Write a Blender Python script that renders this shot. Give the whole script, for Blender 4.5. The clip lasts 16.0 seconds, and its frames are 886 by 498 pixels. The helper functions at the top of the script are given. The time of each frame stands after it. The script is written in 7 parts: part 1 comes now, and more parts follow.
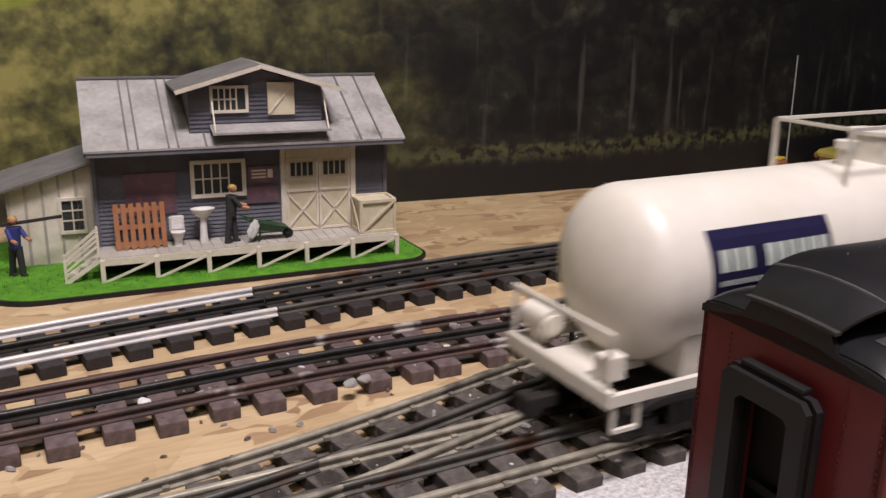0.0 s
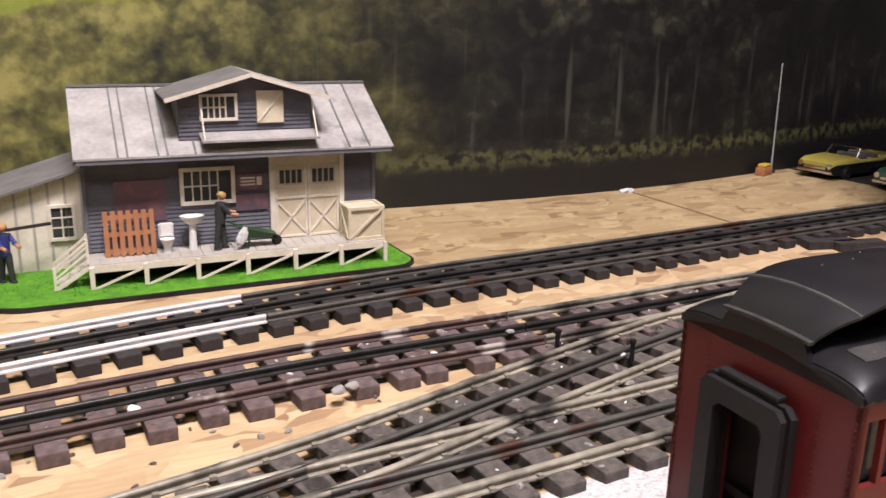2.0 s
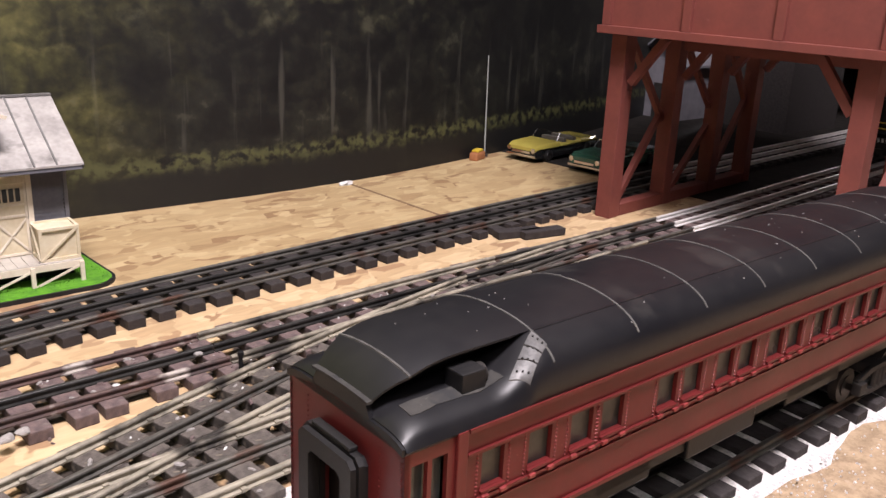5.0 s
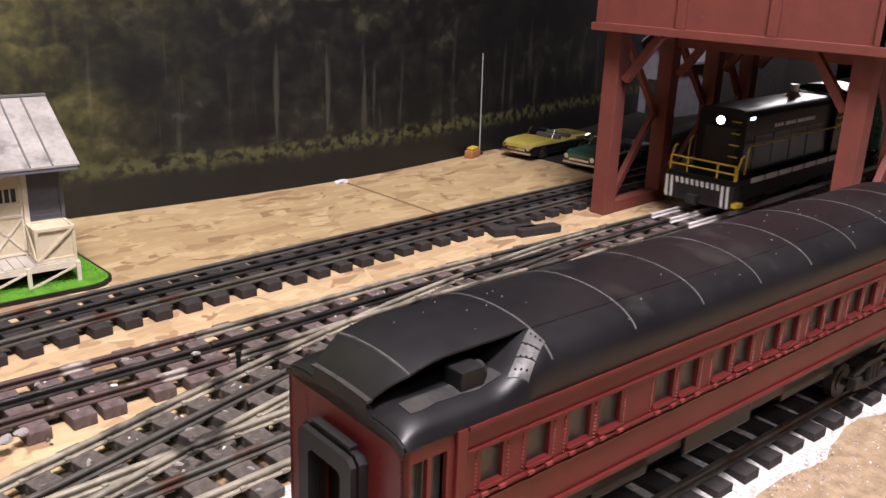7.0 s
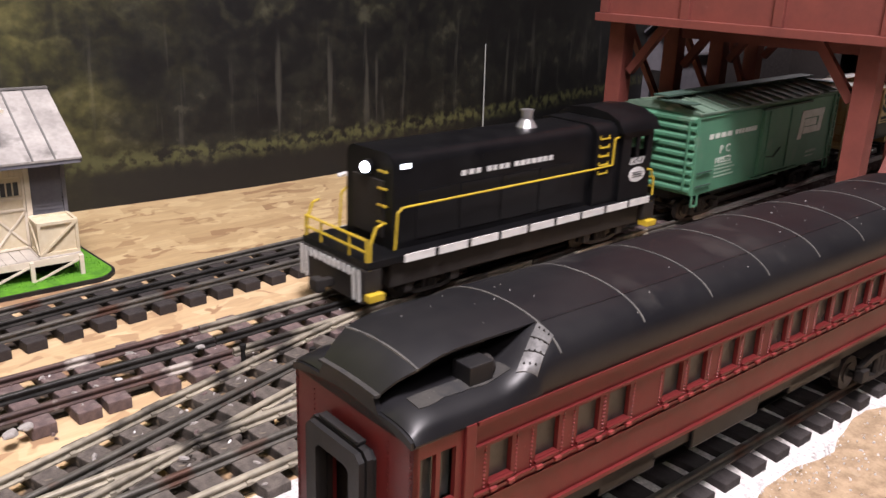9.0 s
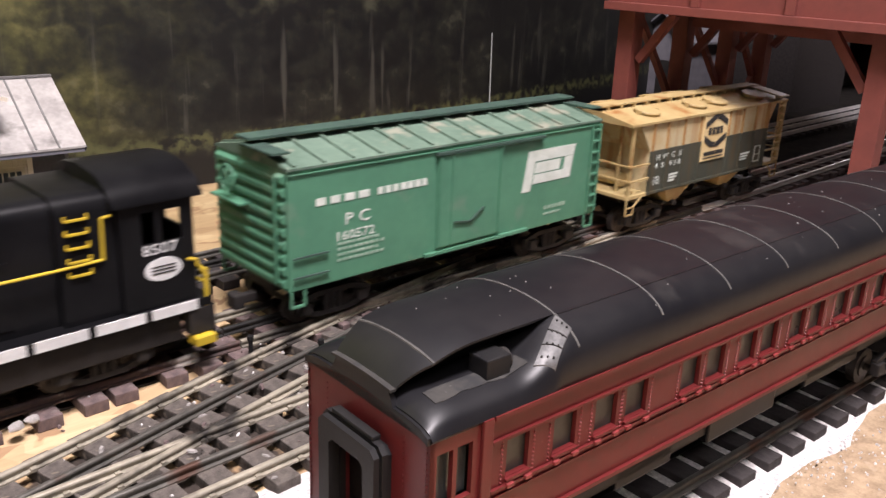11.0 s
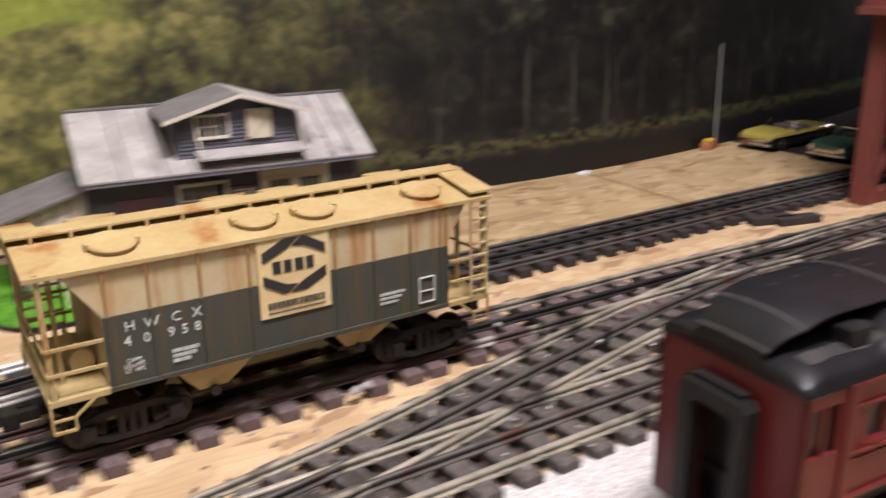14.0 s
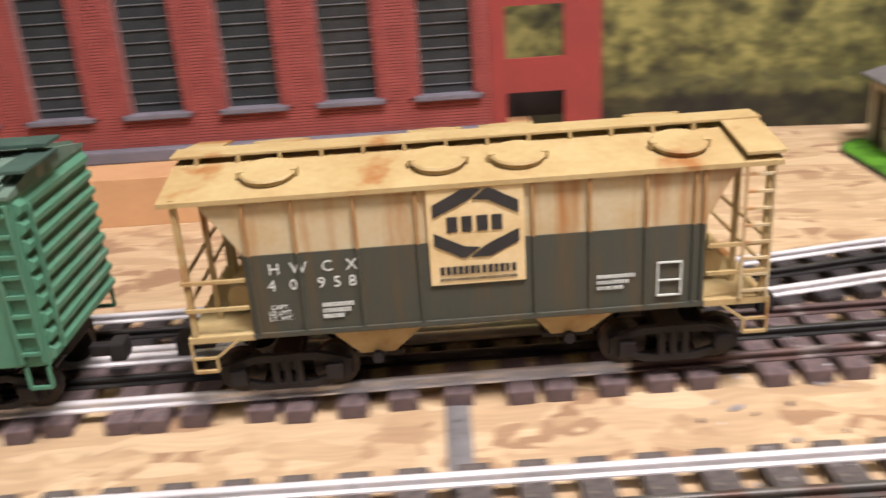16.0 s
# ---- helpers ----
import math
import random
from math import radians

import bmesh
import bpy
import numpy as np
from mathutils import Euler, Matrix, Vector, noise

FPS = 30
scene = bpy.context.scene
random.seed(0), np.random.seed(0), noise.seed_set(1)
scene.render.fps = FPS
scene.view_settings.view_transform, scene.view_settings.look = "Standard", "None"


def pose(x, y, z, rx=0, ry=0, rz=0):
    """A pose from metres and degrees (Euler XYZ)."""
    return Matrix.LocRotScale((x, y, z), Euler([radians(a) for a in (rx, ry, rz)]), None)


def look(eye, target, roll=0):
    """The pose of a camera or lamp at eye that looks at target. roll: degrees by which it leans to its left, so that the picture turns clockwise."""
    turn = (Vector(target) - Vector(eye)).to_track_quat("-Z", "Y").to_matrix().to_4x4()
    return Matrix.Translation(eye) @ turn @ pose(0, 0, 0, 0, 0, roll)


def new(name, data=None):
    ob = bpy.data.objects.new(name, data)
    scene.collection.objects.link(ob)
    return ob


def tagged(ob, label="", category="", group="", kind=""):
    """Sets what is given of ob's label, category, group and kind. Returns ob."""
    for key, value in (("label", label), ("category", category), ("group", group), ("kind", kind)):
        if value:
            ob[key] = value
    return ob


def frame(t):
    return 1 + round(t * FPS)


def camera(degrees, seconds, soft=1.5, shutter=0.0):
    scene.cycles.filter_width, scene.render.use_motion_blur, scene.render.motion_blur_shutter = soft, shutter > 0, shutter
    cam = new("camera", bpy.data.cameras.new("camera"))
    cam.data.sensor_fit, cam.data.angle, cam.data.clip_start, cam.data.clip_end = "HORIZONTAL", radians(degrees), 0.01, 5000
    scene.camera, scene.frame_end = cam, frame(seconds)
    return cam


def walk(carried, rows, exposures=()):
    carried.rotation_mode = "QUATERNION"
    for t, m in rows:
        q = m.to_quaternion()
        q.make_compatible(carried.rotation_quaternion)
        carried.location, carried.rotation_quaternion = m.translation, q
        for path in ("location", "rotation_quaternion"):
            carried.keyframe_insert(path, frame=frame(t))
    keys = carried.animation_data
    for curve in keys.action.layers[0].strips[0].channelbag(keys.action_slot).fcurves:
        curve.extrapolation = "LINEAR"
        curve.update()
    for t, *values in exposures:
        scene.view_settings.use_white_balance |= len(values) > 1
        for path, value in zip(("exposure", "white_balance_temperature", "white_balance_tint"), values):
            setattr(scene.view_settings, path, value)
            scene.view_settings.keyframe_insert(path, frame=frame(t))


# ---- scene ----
cam = camera(54.0, 16.0, soft=1.5, shutter=0.5)
PATH = [
    (0, (-0.162, -0.392, 0.153), (0.755, 1.298, -0.397), 1.0),
    (0.5, (-0.163, -0.393, 0.153), (0.754, 1.297, -0.396), 1.1),
    (1, (-0.165, -0.394, 0.154), (0.751, 1.297, -0.397), 1.2),
    (1.5, (-0.165, -0.394, 0.153), (0.749, 1.297, -0.398), 1.0),
    (2, (-0.163, -0.396, 0.156), (0.776, 1.285, -0.385), 1.2),
    (2.5, (-0.157, -0.399, 0.158), (0.859, 1.238, -0.376), 1.5),
    (3, (-0.145, -0.409, 0.165), (1.001, 1.138, -0.377), 1.7),
    (3.5, (-0.138, -0.418, 0.175), (1.099, 1.047, -0.394), 2.4),
    (4, (-0.133, -0.427, 0.184), (1.159, 0.975, -0.422), 2.6),
    (4.5, (-0.134, -0.435, 0.193), (1.193, 0.931, -0.418), 2.8),
    (7, (-0.136, -0.435, 0.194), (1.205, 0.912, -0.427), 2.3),
    (7.5, (-0.138, -0.434, 0.195), (1.204, 0.915, -0.424), 2.4),
    (8, (-0.136, -0.432, 0.194), (1.204, 0.916, -0.429), 2.2),
    (8.5, (-0.136, -0.433, 0.194), (1.202, 0.912, -0.437), 2.1),
    (11, (-0.135, -0.426, 0.192), (1.193, 0.916, -0.468), 2.2),
    (11.5, (-0.134, -0.426, 0.193), (1.203, 0.915, -0.452), 2.0),
    (12, (-0.131, -0.43, 0.194), (1.216, 0.907, -0.435), 1.6),
    (12.5, (-0.135, -0.436, 0.198), (1.222, 0.907, -0.4), 1.3),
    (13, (-0.141, -0.44, 0.201), (1.202, 0.921, -0.386), 0.7),
    (13.5, (-0.158, -0.433, 0.196), (1.09, 1.004, -0.418), 0.3),
    (14, (-0.201, -0.417, 0.19), (0.829, 1.18, -0.434), -0.6),
    (14.5, (-0.262, -0.403, 0.182), (0.477, 1.324, -0.505), -1.6),
    (15, (-0.308, -0.395, 0.179), (0.2, 1.407, -0.523), -2.3),
    (15.5, (-0.367, -0.381, 0.175), (-0.096, 1.462, -0.553), -2.8),
    (15.7, (-0.393, -0.376, 0.174), (-0.217, 1.471, -0.572), -3.2),
    (16, (-0.433, -0.373, 0.171), (-0.446, 1.484, -0.572), -3.9),
]
EXPOSURES = [(0.0, -0.7), (0.5, -0.25), (1.0, -0.1), (1.5, 0.05), (2.5, -0.12), (3.5, 0.0), (4.5, 0.15), (7.0, 0.05), (8.5, 0.1), (11.0, 0.25), (12.0, 0.42), (13.0, 0.51), (13.5, 0.22), (14.0, -0.17), (14.5, -0.4), (15.0, -0.15), (16.0, 0.0)]
walk(cam, [(t, look(eye, target, roll)) for t, eye, target, roll in PATH], EXPOSURES)

# ---- world, lights, exposure ----
world = bpy.data.worlds.new("room")
scene.world = world
world.use_nodes = True
world.node_tree.nodes["Background"].inputs[0].default_value = (1.0, 0.86, 0.72, 1)
world.node_tree.nodes["Background"].inputs[1].default_value = 0.02


def room_lamp(x, y, z, target, sx, sy, watts):
    d = bpy.data.lights.new("room_light", "AREA")
    d.shape, d.size, d.size_y, d.energy, d.color = "RECTANGLE", sx, sy, watts, (1.0, 0.905, 0.955)
    ob = new("room_light", d)
    ob.matrix_world = look((x, y, z), target)
    return ob


# a ceiling fitting behind the viewer, and a smaller one over the layout
room_lamp(-0.70, -1.30, 1.40, (0.0, 0.0, 0.0), 0.55, 0.35, 10)
room_lamp(-0.10, -0.56, 1.40, (-0.1, -0.25, 0.0), 0.5, 0.3, 45.5)
# a bright fitting at the far end of the room, beyond the backdrop
room_lamp(4.0, 1.15, 0.85, (0.8, -0.1, 0.0), 1.2, 0.6, 52)


# ---- materials ----
def rgb(c):
    return (c[0], c[1], c[2], 1)


def mat(name, a, b=None, scale=120, rough=0.6, metal=0.0, bump=0.15, fine=None, spots=None, spot_scale=60, spot_at=0.62, coat=0.0, spec=0.5):
    """Two-scale noise between colours a and b, fine relief, and optional stains of a third colour."""
    m = bpy.data.materials.new(name)
    m.use_nodes = True
    n, l = m.node_tree.nodes, m.node_tree.links
    s = n["Principled BSDF"]
    s.inputs["Specular IOR Level"].default_value = spec
    tc = n.new("ShaderNodeTexCoord")
    n1, n2 = n.new("ShaderNodeTexNoise"), n.new("ShaderNodeTexNoise")
    n1.inputs["Scale"].default_value, n1.inputs["Detail"].default_value = scale, 6
    n2.inputs["Scale"].default_value, n2.inputs["Detail"].default_value = (fine or scale * 7), 3
    l.new(tc.outputs["Object"], n1.inputs["Vector"]), l.new(tc.outputs["Object"], n2.inputs["Vector"])
    ad = n.new("ShaderNodeMath")
    ad.operation = "MULTIPLY_ADD"
    l.new(n2.outputs["Fac"], ad.inputs[0])
    ad.inputs[1].default_value = 0.45
    l.new(n1.outputs["Fac"], ad.inputs[2])
    rp = n.new("ShaderNodeMapRange")
    rp.inputs[1].default_value, rp.inputs[2].default_value = 0.5, 0.95
    l.new(ad.outputs[0], rp.inputs[0])
    mx = n.new("ShaderNodeMixRGB")
    b = b or tuple(min(1, v * 0.78) for v in a)
    mx.inputs[1].default_value, mx.inputs[2].default_value = rgb(a), rgb(b)
    l.new(rp.outputs[0], mx.inputs[0])
    out = mx.outputs[0]
    if spots:
        n3, r3, m3 = n.new("ShaderNodeTexNoise"), n.new("ShaderNodeMapRange"), n.new("ShaderNodeMixRGB")
        n3.inputs["Scale"].default_value, n3.inputs["Detail"].default_value = spot_scale, 8
        l.new(tc.outputs["Object"], n3.inputs["Vector"]), l.new(n3.outputs["Fac"], r3.inputs[0])
        r3.inputs[1].default_value, r3.inputs[2].default_value = spot_at, spot_at + 0.1
        l.new(r3.outputs[0], m3.inputs[0]), l.new(out, m3.inputs[1])
        m3.inputs[2].default_value = rgb(spots)
        out = m3.outputs[0]
    l.new(out, s.inputs["Base Color"])
    rr = n.new("ShaderNodeMapRange")
    rr.inputs[3].default_value, rr.inputs[4].default_value = max(0.05, rough - 0.1), min(1, rough + 0.12)
    l.new(n1.outputs["Fac"], rr.inputs[0]), l.new(rr.outputs[0], s.inputs["Roughness"])
    s.inputs["Metallic"].default_value = metal
    s.inputs["Coat Weight"].default_value = coat
    if bump:
        bp = n.new("ShaderNodeBump")
        bp.inputs["Strength"].default_value, bp.inputs["Distance"].default_value = bump, 0.001
        l.new(ad.outputs[0], bp.inputs["Height"]), l.new(bp.outputs[0], s.inputs["Normal"])
    return m


def glow(name, c, power):
    m = bpy.data.materials.new(name)
    m.use_nodes = True
    s = m.node_tree.nodes["Principled BSDF"]
    s.inputs["Emission Color"].default_value, s.inputs["Emission Strength"].default_value = rgb(c), power
    return m


def osb_material(name="strand_board", tone=(1.0, 1.0, 1.0)):
    """Oriented strand board: overlapping pressed wood flakes of many sizes and tones."""
    m = bpy.data.materials.new(name)
    m.use_nodes = True
    n, l = m.node_tree.nodes, m.node_tree.links
    s = n["Principled BSDF"]
    tc = n.new("ShaderNodeTexCoord")
    warp = n.new("ShaderNodeTexNoise")
    warp.inputs["Scale"].default_value = 26
    l.new(tc.outputs["Object"], warp.inputs["Vector"])
    wmix = n.new("ShaderNodeMixRGB")
    wmix.blend_type, wmix.inputs[0].default_value = "ADD", 0.012
    l.new(tc.outputs["Object"], wmix.inputs[1]), l.new(warp.outputs["Color"], wmix.inputs[2])
    layers = []
    for ang, sx, sy in ((12, 30, 100), (-38, 34, 120), (66, 31, 108)):
        mp, v = n.new("ShaderNodeMapping"), n.new("ShaderNodeTexVoronoi")
        mp.inputs["Rotation"].default_value = (0, 0, radians(ang))
        mp.inputs["Scale"].default_value = (sx, sy, 1)
        v.inputs["Scale"].default_value, v.voronoi_dimensions = 1.0, "2D"
        l.new(wmix.outputs[0], mp.inputs["Vector"]), l.new(mp.outputs[0], v.inputs["Vector"])
        layers.append(v)
    sel = n.new("ShaderNodeTexNoise")
    sel.inputs["Scale"].default_value = 34
    l.new(tc.outputs["Object"], sel.inputs["Vector"])
    out = layers[0].outputs["Color"]
    for v, at in ((layers[1], 0.5), (layers[2], 0.57)):
        r, mx = n.new("ShaderNodeMapRange"), n.new("ShaderNodeMixRGB")
        r.inputs[1].default_value, r.inputs[2].default_value = at, at + 0.012
        l.new(sel.outputs["Fac"], r.inputs[0]), l.new(r.outputs[0], mx.inputs[0])
        l.new(out, mx.inputs[1]), l.new(v.outputs["Color"], mx.inputs[2])
        out = mx.outputs[0]
    sp = n.new("ShaderNodeSeparateColor")
    l.new(out, sp.inputs[0])
    ramp = n.new("ShaderNodeValToRGB")
    e = ramp.color_ramp.elements
    e[0].position, e[0].color = 0.0, (0.29, 0.175, 0.095, 1)
    e[1].position, e[1].color = 1.0, (0.57, 0.43, 0.255, 1)
    for p, c in ((0.08, (0.33, 0.21, 0.115, 1)), (0.2, (0.43, 0.30, 0.165, 1)), (0.7, (0.50, 0.36, 0.205, 1))):
        x = e.new(p)
        x.color = c
    for x in e:
        x.color = (x.color[0] * tone[0], x.color[1] * tone[1], x.color[2] * tone[2], 1)
    l.new(sp.outputs[0], ramp.inputs[0])
    grain, gm = n.new("ShaderNodeTexNoise"), n.new("ShaderNodeMixRGB")
    gmap = n.new("ShaderNodeMapping")
    gmap.inputs["Scale"].default_value = (60, 420, 60)
    l.new(wmix.outputs[0], gmap.inputs["Vector"]), l.new(gmap.outputs[0], grain.inputs["Vector"])
    grain.inputs["Scale"].default_value, grain.inputs["Detail"].default_value = 1.0, 5
    gm.blend_type, gm.inputs[0].default_value = "OVERLAY", 0.24
    l.new(ramp.outputs[0], gm.inputs[1]), l.new(grain.outputs["Fac"], gm.inputs[2])
    l.new(gm.outputs[0], s.inputs["Base Color"])
    s.inputs["Roughness"].default_value = 0.62
    bp = n.new("ShaderNodeBump")
    bp.inputs["Strength"].default_value, bp.inputs["Distance"].default_value = 0.3, 0.0008
    l.new(sp.outputs[1], bp.inputs["Height"]), l.new(bp.outputs[0], s.inputs["Normal"])
    return m


def mural_material():
    """A printed woodland photograph: a meadow, sunlit bushes, then a dark wood with pale trunks and a grass verge."""
    m = bpy.data.materials.new("printed_mural")
    m.use_nodes = True
    n, l = m.node_tree.nodes, m.node_tree.links
    s = n["Principled BSDF"]
    tc = n.new("ShaderNodeTexCoord")
    sep = n.new("ShaderNodeSeparateXYZ")
    l.new(tc.outputs["UV"], sep.inputs[0])
    U, Vv = sep.outputs[0], sep.outputs[1]

    def noise_tex(scale, detail=8, stretch=None, dist=0.0):
        t = n.new("ShaderNodeTexNoise")
        t.inputs["Scale"].default_value, t.inputs["Detail"].default_value, t.inputs["Distortion"].default_value = scale, detail, dist
        if stretch:
            mp = n.new("ShaderNodeMapping")
            mp.inputs["Scale"].default_value = stretch
            l.new(tc.outputs["UV"], mp.inputs["Vector"]), l.new(mp.outputs[0], t.inputs["Vector"])
        else:
            l.new(tc.outputs["UV"], t.inputs["Vector"])
        return t.outputs["Fac"]

    def math_node(op, a, b=None, c=None):
        t = n.new("ShaderNodeMath")
        t.operation = op
        for i, v in enumerate((a, b, c)):
            if v is None:
                continue
            if isinstance(v, (int, float)):
                t.inputs[i].default_value = v
            else:
                l.new(v, t.inputs[i])
        return t.outputs[0]

    def step(v, a, b):
        t = n.new("ShaderNodeMapRange")
        t.inputs[1].default_value, t.inputs[2].default_value = a, b
        t.interpolation_type = "SMOOTHSTEP"
        l.new(v, t.inputs[0])
        return t.outputs[0]

    def mix(f, a, b):
        t = n.new("ShaderNodeMixRGB")
        for i, v in enumerate((f, a, b)):
            if isinstance(v, tuple):
                t.inputs[i].default_value = rgb(v)
            else:
                l.new(v, t.inputs[i])
        return t.outputs[0]

    def ramp(f, stops):
        t = n.new("ShaderNodeValToRGB")
        e = t.color_ramp.elements
        e[0].position, e[0].color = stops[0][0], rgb(stops[0][1])
        e[1].position, e[1].color = stops[-1][0], rgb(stops[-1][1])
        for p, c in stops[1:-1]:
            x = e.new(p)
            x.color = rgb(c)
        l.new(f, t.inputs[0])
        return t.outputs[0]

    big = noise_tex(7, 3)
    leaf = noise_tex(44, 10, None, 0.5)
    fineleaf = noise_tex(120, 6)
    lv = math_node("MULTIPLY_ADD", fineleaf, 0.70, math_node("MULTIPLY", leaf, 0.95))
    clump = noise_tex(17, 2)
    lv = math_node("MULTIPLY_ADD", big, 0.40, math_node("SUBTRACT", lv, 0.71))
    lv = math_node("MULTIPLY_ADD", clump, 0.70, lv)
    # rounded crowns, lit from above, at two sizes
    def crowns(scale, bend):
        warp, off, v = n.new("ShaderNodeTexNoise"), n.new("ShaderNodeVectorMath"), n.new("ShaderNodeTexVoronoi")
        warp.inputs["Scale"].default_value, warp.inputs["Detail"].default_value = scale * 1.3, 9
        off.operation = "MULTIPLY_ADD"
        off.inputs[1].default_value = (bend, bend, 0)
        l.new(tc.outputs["UV"], warp.inputs["Vector"]), l.new(warp.outputs["Color"], off.inputs[0]), l.new(tc.outputs["UV"], off.inputs[2])
        v.voronoi_dimensions, v.feature = "2D", "SMOOTH_F1"
        v.inputs["Smoothness"].default_value = 0.45
        v.inputs["Scale"].default_value = scale
        l.new(off.outputs[0], v.inputs["Vector"])
        top, cen = n.new("ShaderNodeSeparateXYZ"), n.new("ShaderNodeSeparateXYZ")
        l.new(off.outputs[0], top.inputs[0]), l.new(v.outputs["Position"], cen.inputs[0])
        rise = math_node("MULTIPLY", math_node("SUBTRACT", top.outputs[1], cen.outputs[1]), scale * 0.55)
        return math_node("ADD", math_node("MULTIPLY_ADD", v.outputs["Distance"], -0.40, 0.55), rise)
    shape = math_node("ADD", math_node("MULTIPLY", crowns(14, 0.075), 0.34), math_node("MULTIPLY", crowns(42, 0.030), 0.22))
    lv = math_node("MULTIPLY_ADD", lv, 0.72, shape)
    sunny = ramp(lv, [(0.40, (0.012, 0.013, 0.007)), (0.56, (0.045, 0.043, 0.016)), (0.72, (0.118, 0.114, 0.034)), (0.92, (0.29, 0.265, 0.080))])
    green = ramp(lv, [(0.40, (0.010, 0.013, 0.008)), (0.56, (0.032, 0.038, 0.017)), (0.72, (0.085, 0.090, 0.032)), (0.92, (0.20, 0.185, 0.065))])
    dark = ramp(lv, [(0.45, (0.0019, 0.0019, 0.0024)), (0.66, (0.0048, 0.0050, 0.0049)), (0.86, (0.0140, 0.0145, 0.0105)), (1.0, (0.050, 0.049, 0.034))])
    trunks = noise_tex(1.0, 4, (95, 7, 1))
    tmask = math_node("MULTIPLY", step(trunks, 0.56, 0.70), math_node("MULTIPLY", step(Vv, 0.03, 0.06), math_node("SUBTRACT", 1.0, step(Vv, 0.09, 0.17))))
    dark = mix(math_node("MULTIPLY", tmask, 0.55), dark, (0.07, 0.068, 0.055))
    deep = step(U, 0.28, 0.62)
    dark = mix(math_node("MULTIPLY", deep, 0.42), dark, (0.0012, 0.0012, 0.0014))
    canopy = math_node("MULTIPLY", step(Vv, 0.105, 0.19), math_node("MULTIPLY", step(leaf, 0.47, 0.60), math_node("SUBTRACT", 1.0, deep)))
    dark = mix(math_node("MULTIPLY", canopy, 0.65), dark, ramp(fineleaf, [(0.35, (0.008, 0.008, 0.006)), (0.65, (0.060, 0.060, 0.030))]))
    sun_zone = step(math_node("MULTIPLY_ADD", big, 0.3, U), -0.36, -0.16)
    base = mix(sun_zone, green, sunny)
    wood_zone = step(math_node("MULTIPLY_ADD", leaf, 0.16, math_node("MULTIPLY_ADD", big, 0.25, U)), 0.12, 0.42)
    base = mix(wood_zone, base, dark)
    hill = math_node("MULTIPLY_ADD", math_node("SUBTRACT", big, 0.5), 0.10, math_node("MULTIPLY_ADD", leaf, 0.02, 0.0))
    edge = math_node("ADD", math_node("MULTIPLY_ADD", U, 0.14, 0.150), hill)
    field = step(math_node("SUBTRACT", Vv, edge), 0.0, 0.006)
    field = math_node("MULTIPLY", field, math_node("SUBTRACT", 1.0, step(U, -0.10, -0.02)))
    base = mix(field, base, ramp(fineleaf, [(0.3, (0.17, 0.21, 0.025)), (0.7, (0.26, 0.29, 0.05))]))
    verge = math_node("ADD", 0.0245, math_node("MULTIPLY", noise_tex(70, 6), 0.018))
    dv = math_node("SUBTRACT", Vv, verge)
    grass = math_node("MULTIPLY", step(dv, -0.012, 0.004), math_node("SUBTRACT", 1.0, step(dv, 0.004, 0.012)))
    base = mix(math_node("MULTIPLY", grass, math_node("MULTIPLY", step(fineleaf, 0.4, 0.58), 0.95)), base, (0.072, 0.075, 0.030))
    below = math_node("SUBTRACT", 1.0, step(dv, -0.012, 0.0))
    base = mix(math_node("MULTIPLY", below, 0.85), base, (0.006, 0.006, 0.006))
    l.new(base, s.inputs["Base Color"])
    s.inputs["Roughness"].default_value = 0.55
    return m


OSB = osb_material()
OSB_OLD = osb_material("weathered_strand_board", (0.80, 0.81, 0.74))
MURAL = mural_material()
GRAVEL = mat("white_gravel", (0.76, 0.73, 0.71), (0.36, 0.34, 0.335), 520, 0.85, bump=1.0, fine=1300)
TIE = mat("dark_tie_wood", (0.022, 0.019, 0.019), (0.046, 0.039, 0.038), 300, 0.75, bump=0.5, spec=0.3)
# painted shade for between the rails, with spots of bare board tone
BED_SHADE = mat("shade_toned_board", (0.030, 0.024, 0.021), (0.060, 0.045, 0.034), 90, 0.85, bump=0.3, spots=(0.36, 0.24, 0.13), spot_scale=75, spot_at=0.55, spec=0.2)
TIE_WORN = mat("worn_tie_wood", (0.130, 0.112, 0.097), (0.055, 0.048, 0.043), 220, 0.8, bump=0.6, spots=(0.20, 0.17, 0.13), spot_scale=190, spot_at=0.66, spec=0.25)
TIE_OLD = mat("weathered_tie_wood", (0.150, 0.104, 0.096), (0.080, 0.058, 0.058), 260, 0.85, bump=0.6, spots=(0.16, 0.13, 0.12), spot_scale=160)
# pale and barely metallic, so the rails' gleam sits in the colour
STEEL = mat("gleaming_rail_steel", (0.86, 0.84, 0.82), (0.66, 0.64, 0.62), 40, 0.30, 0.25, 0.05)
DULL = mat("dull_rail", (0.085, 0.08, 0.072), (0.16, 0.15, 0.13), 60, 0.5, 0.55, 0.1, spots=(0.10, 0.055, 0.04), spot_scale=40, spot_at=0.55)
TAN_RAIL = mat("worn_tan_rail", (0.46, 0.415, 0.325), (0.15, 0.138, 0.110), 30, 0.42, 0.2, 0.15, spots=(0.040, 0.036, 0.032), spot_scale=26, spot_at=0.53)
RUST = mat("rusty_rail", (0.12, 0.070, 0.058), (0.055, 0.042, 0.04), 70, 0.6, 0.3, 0.2, spots=(0.42, 0.38, 0.34), spot_scale=60, spot_at=0.58)
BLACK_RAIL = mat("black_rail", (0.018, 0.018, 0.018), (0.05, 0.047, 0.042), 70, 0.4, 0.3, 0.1)
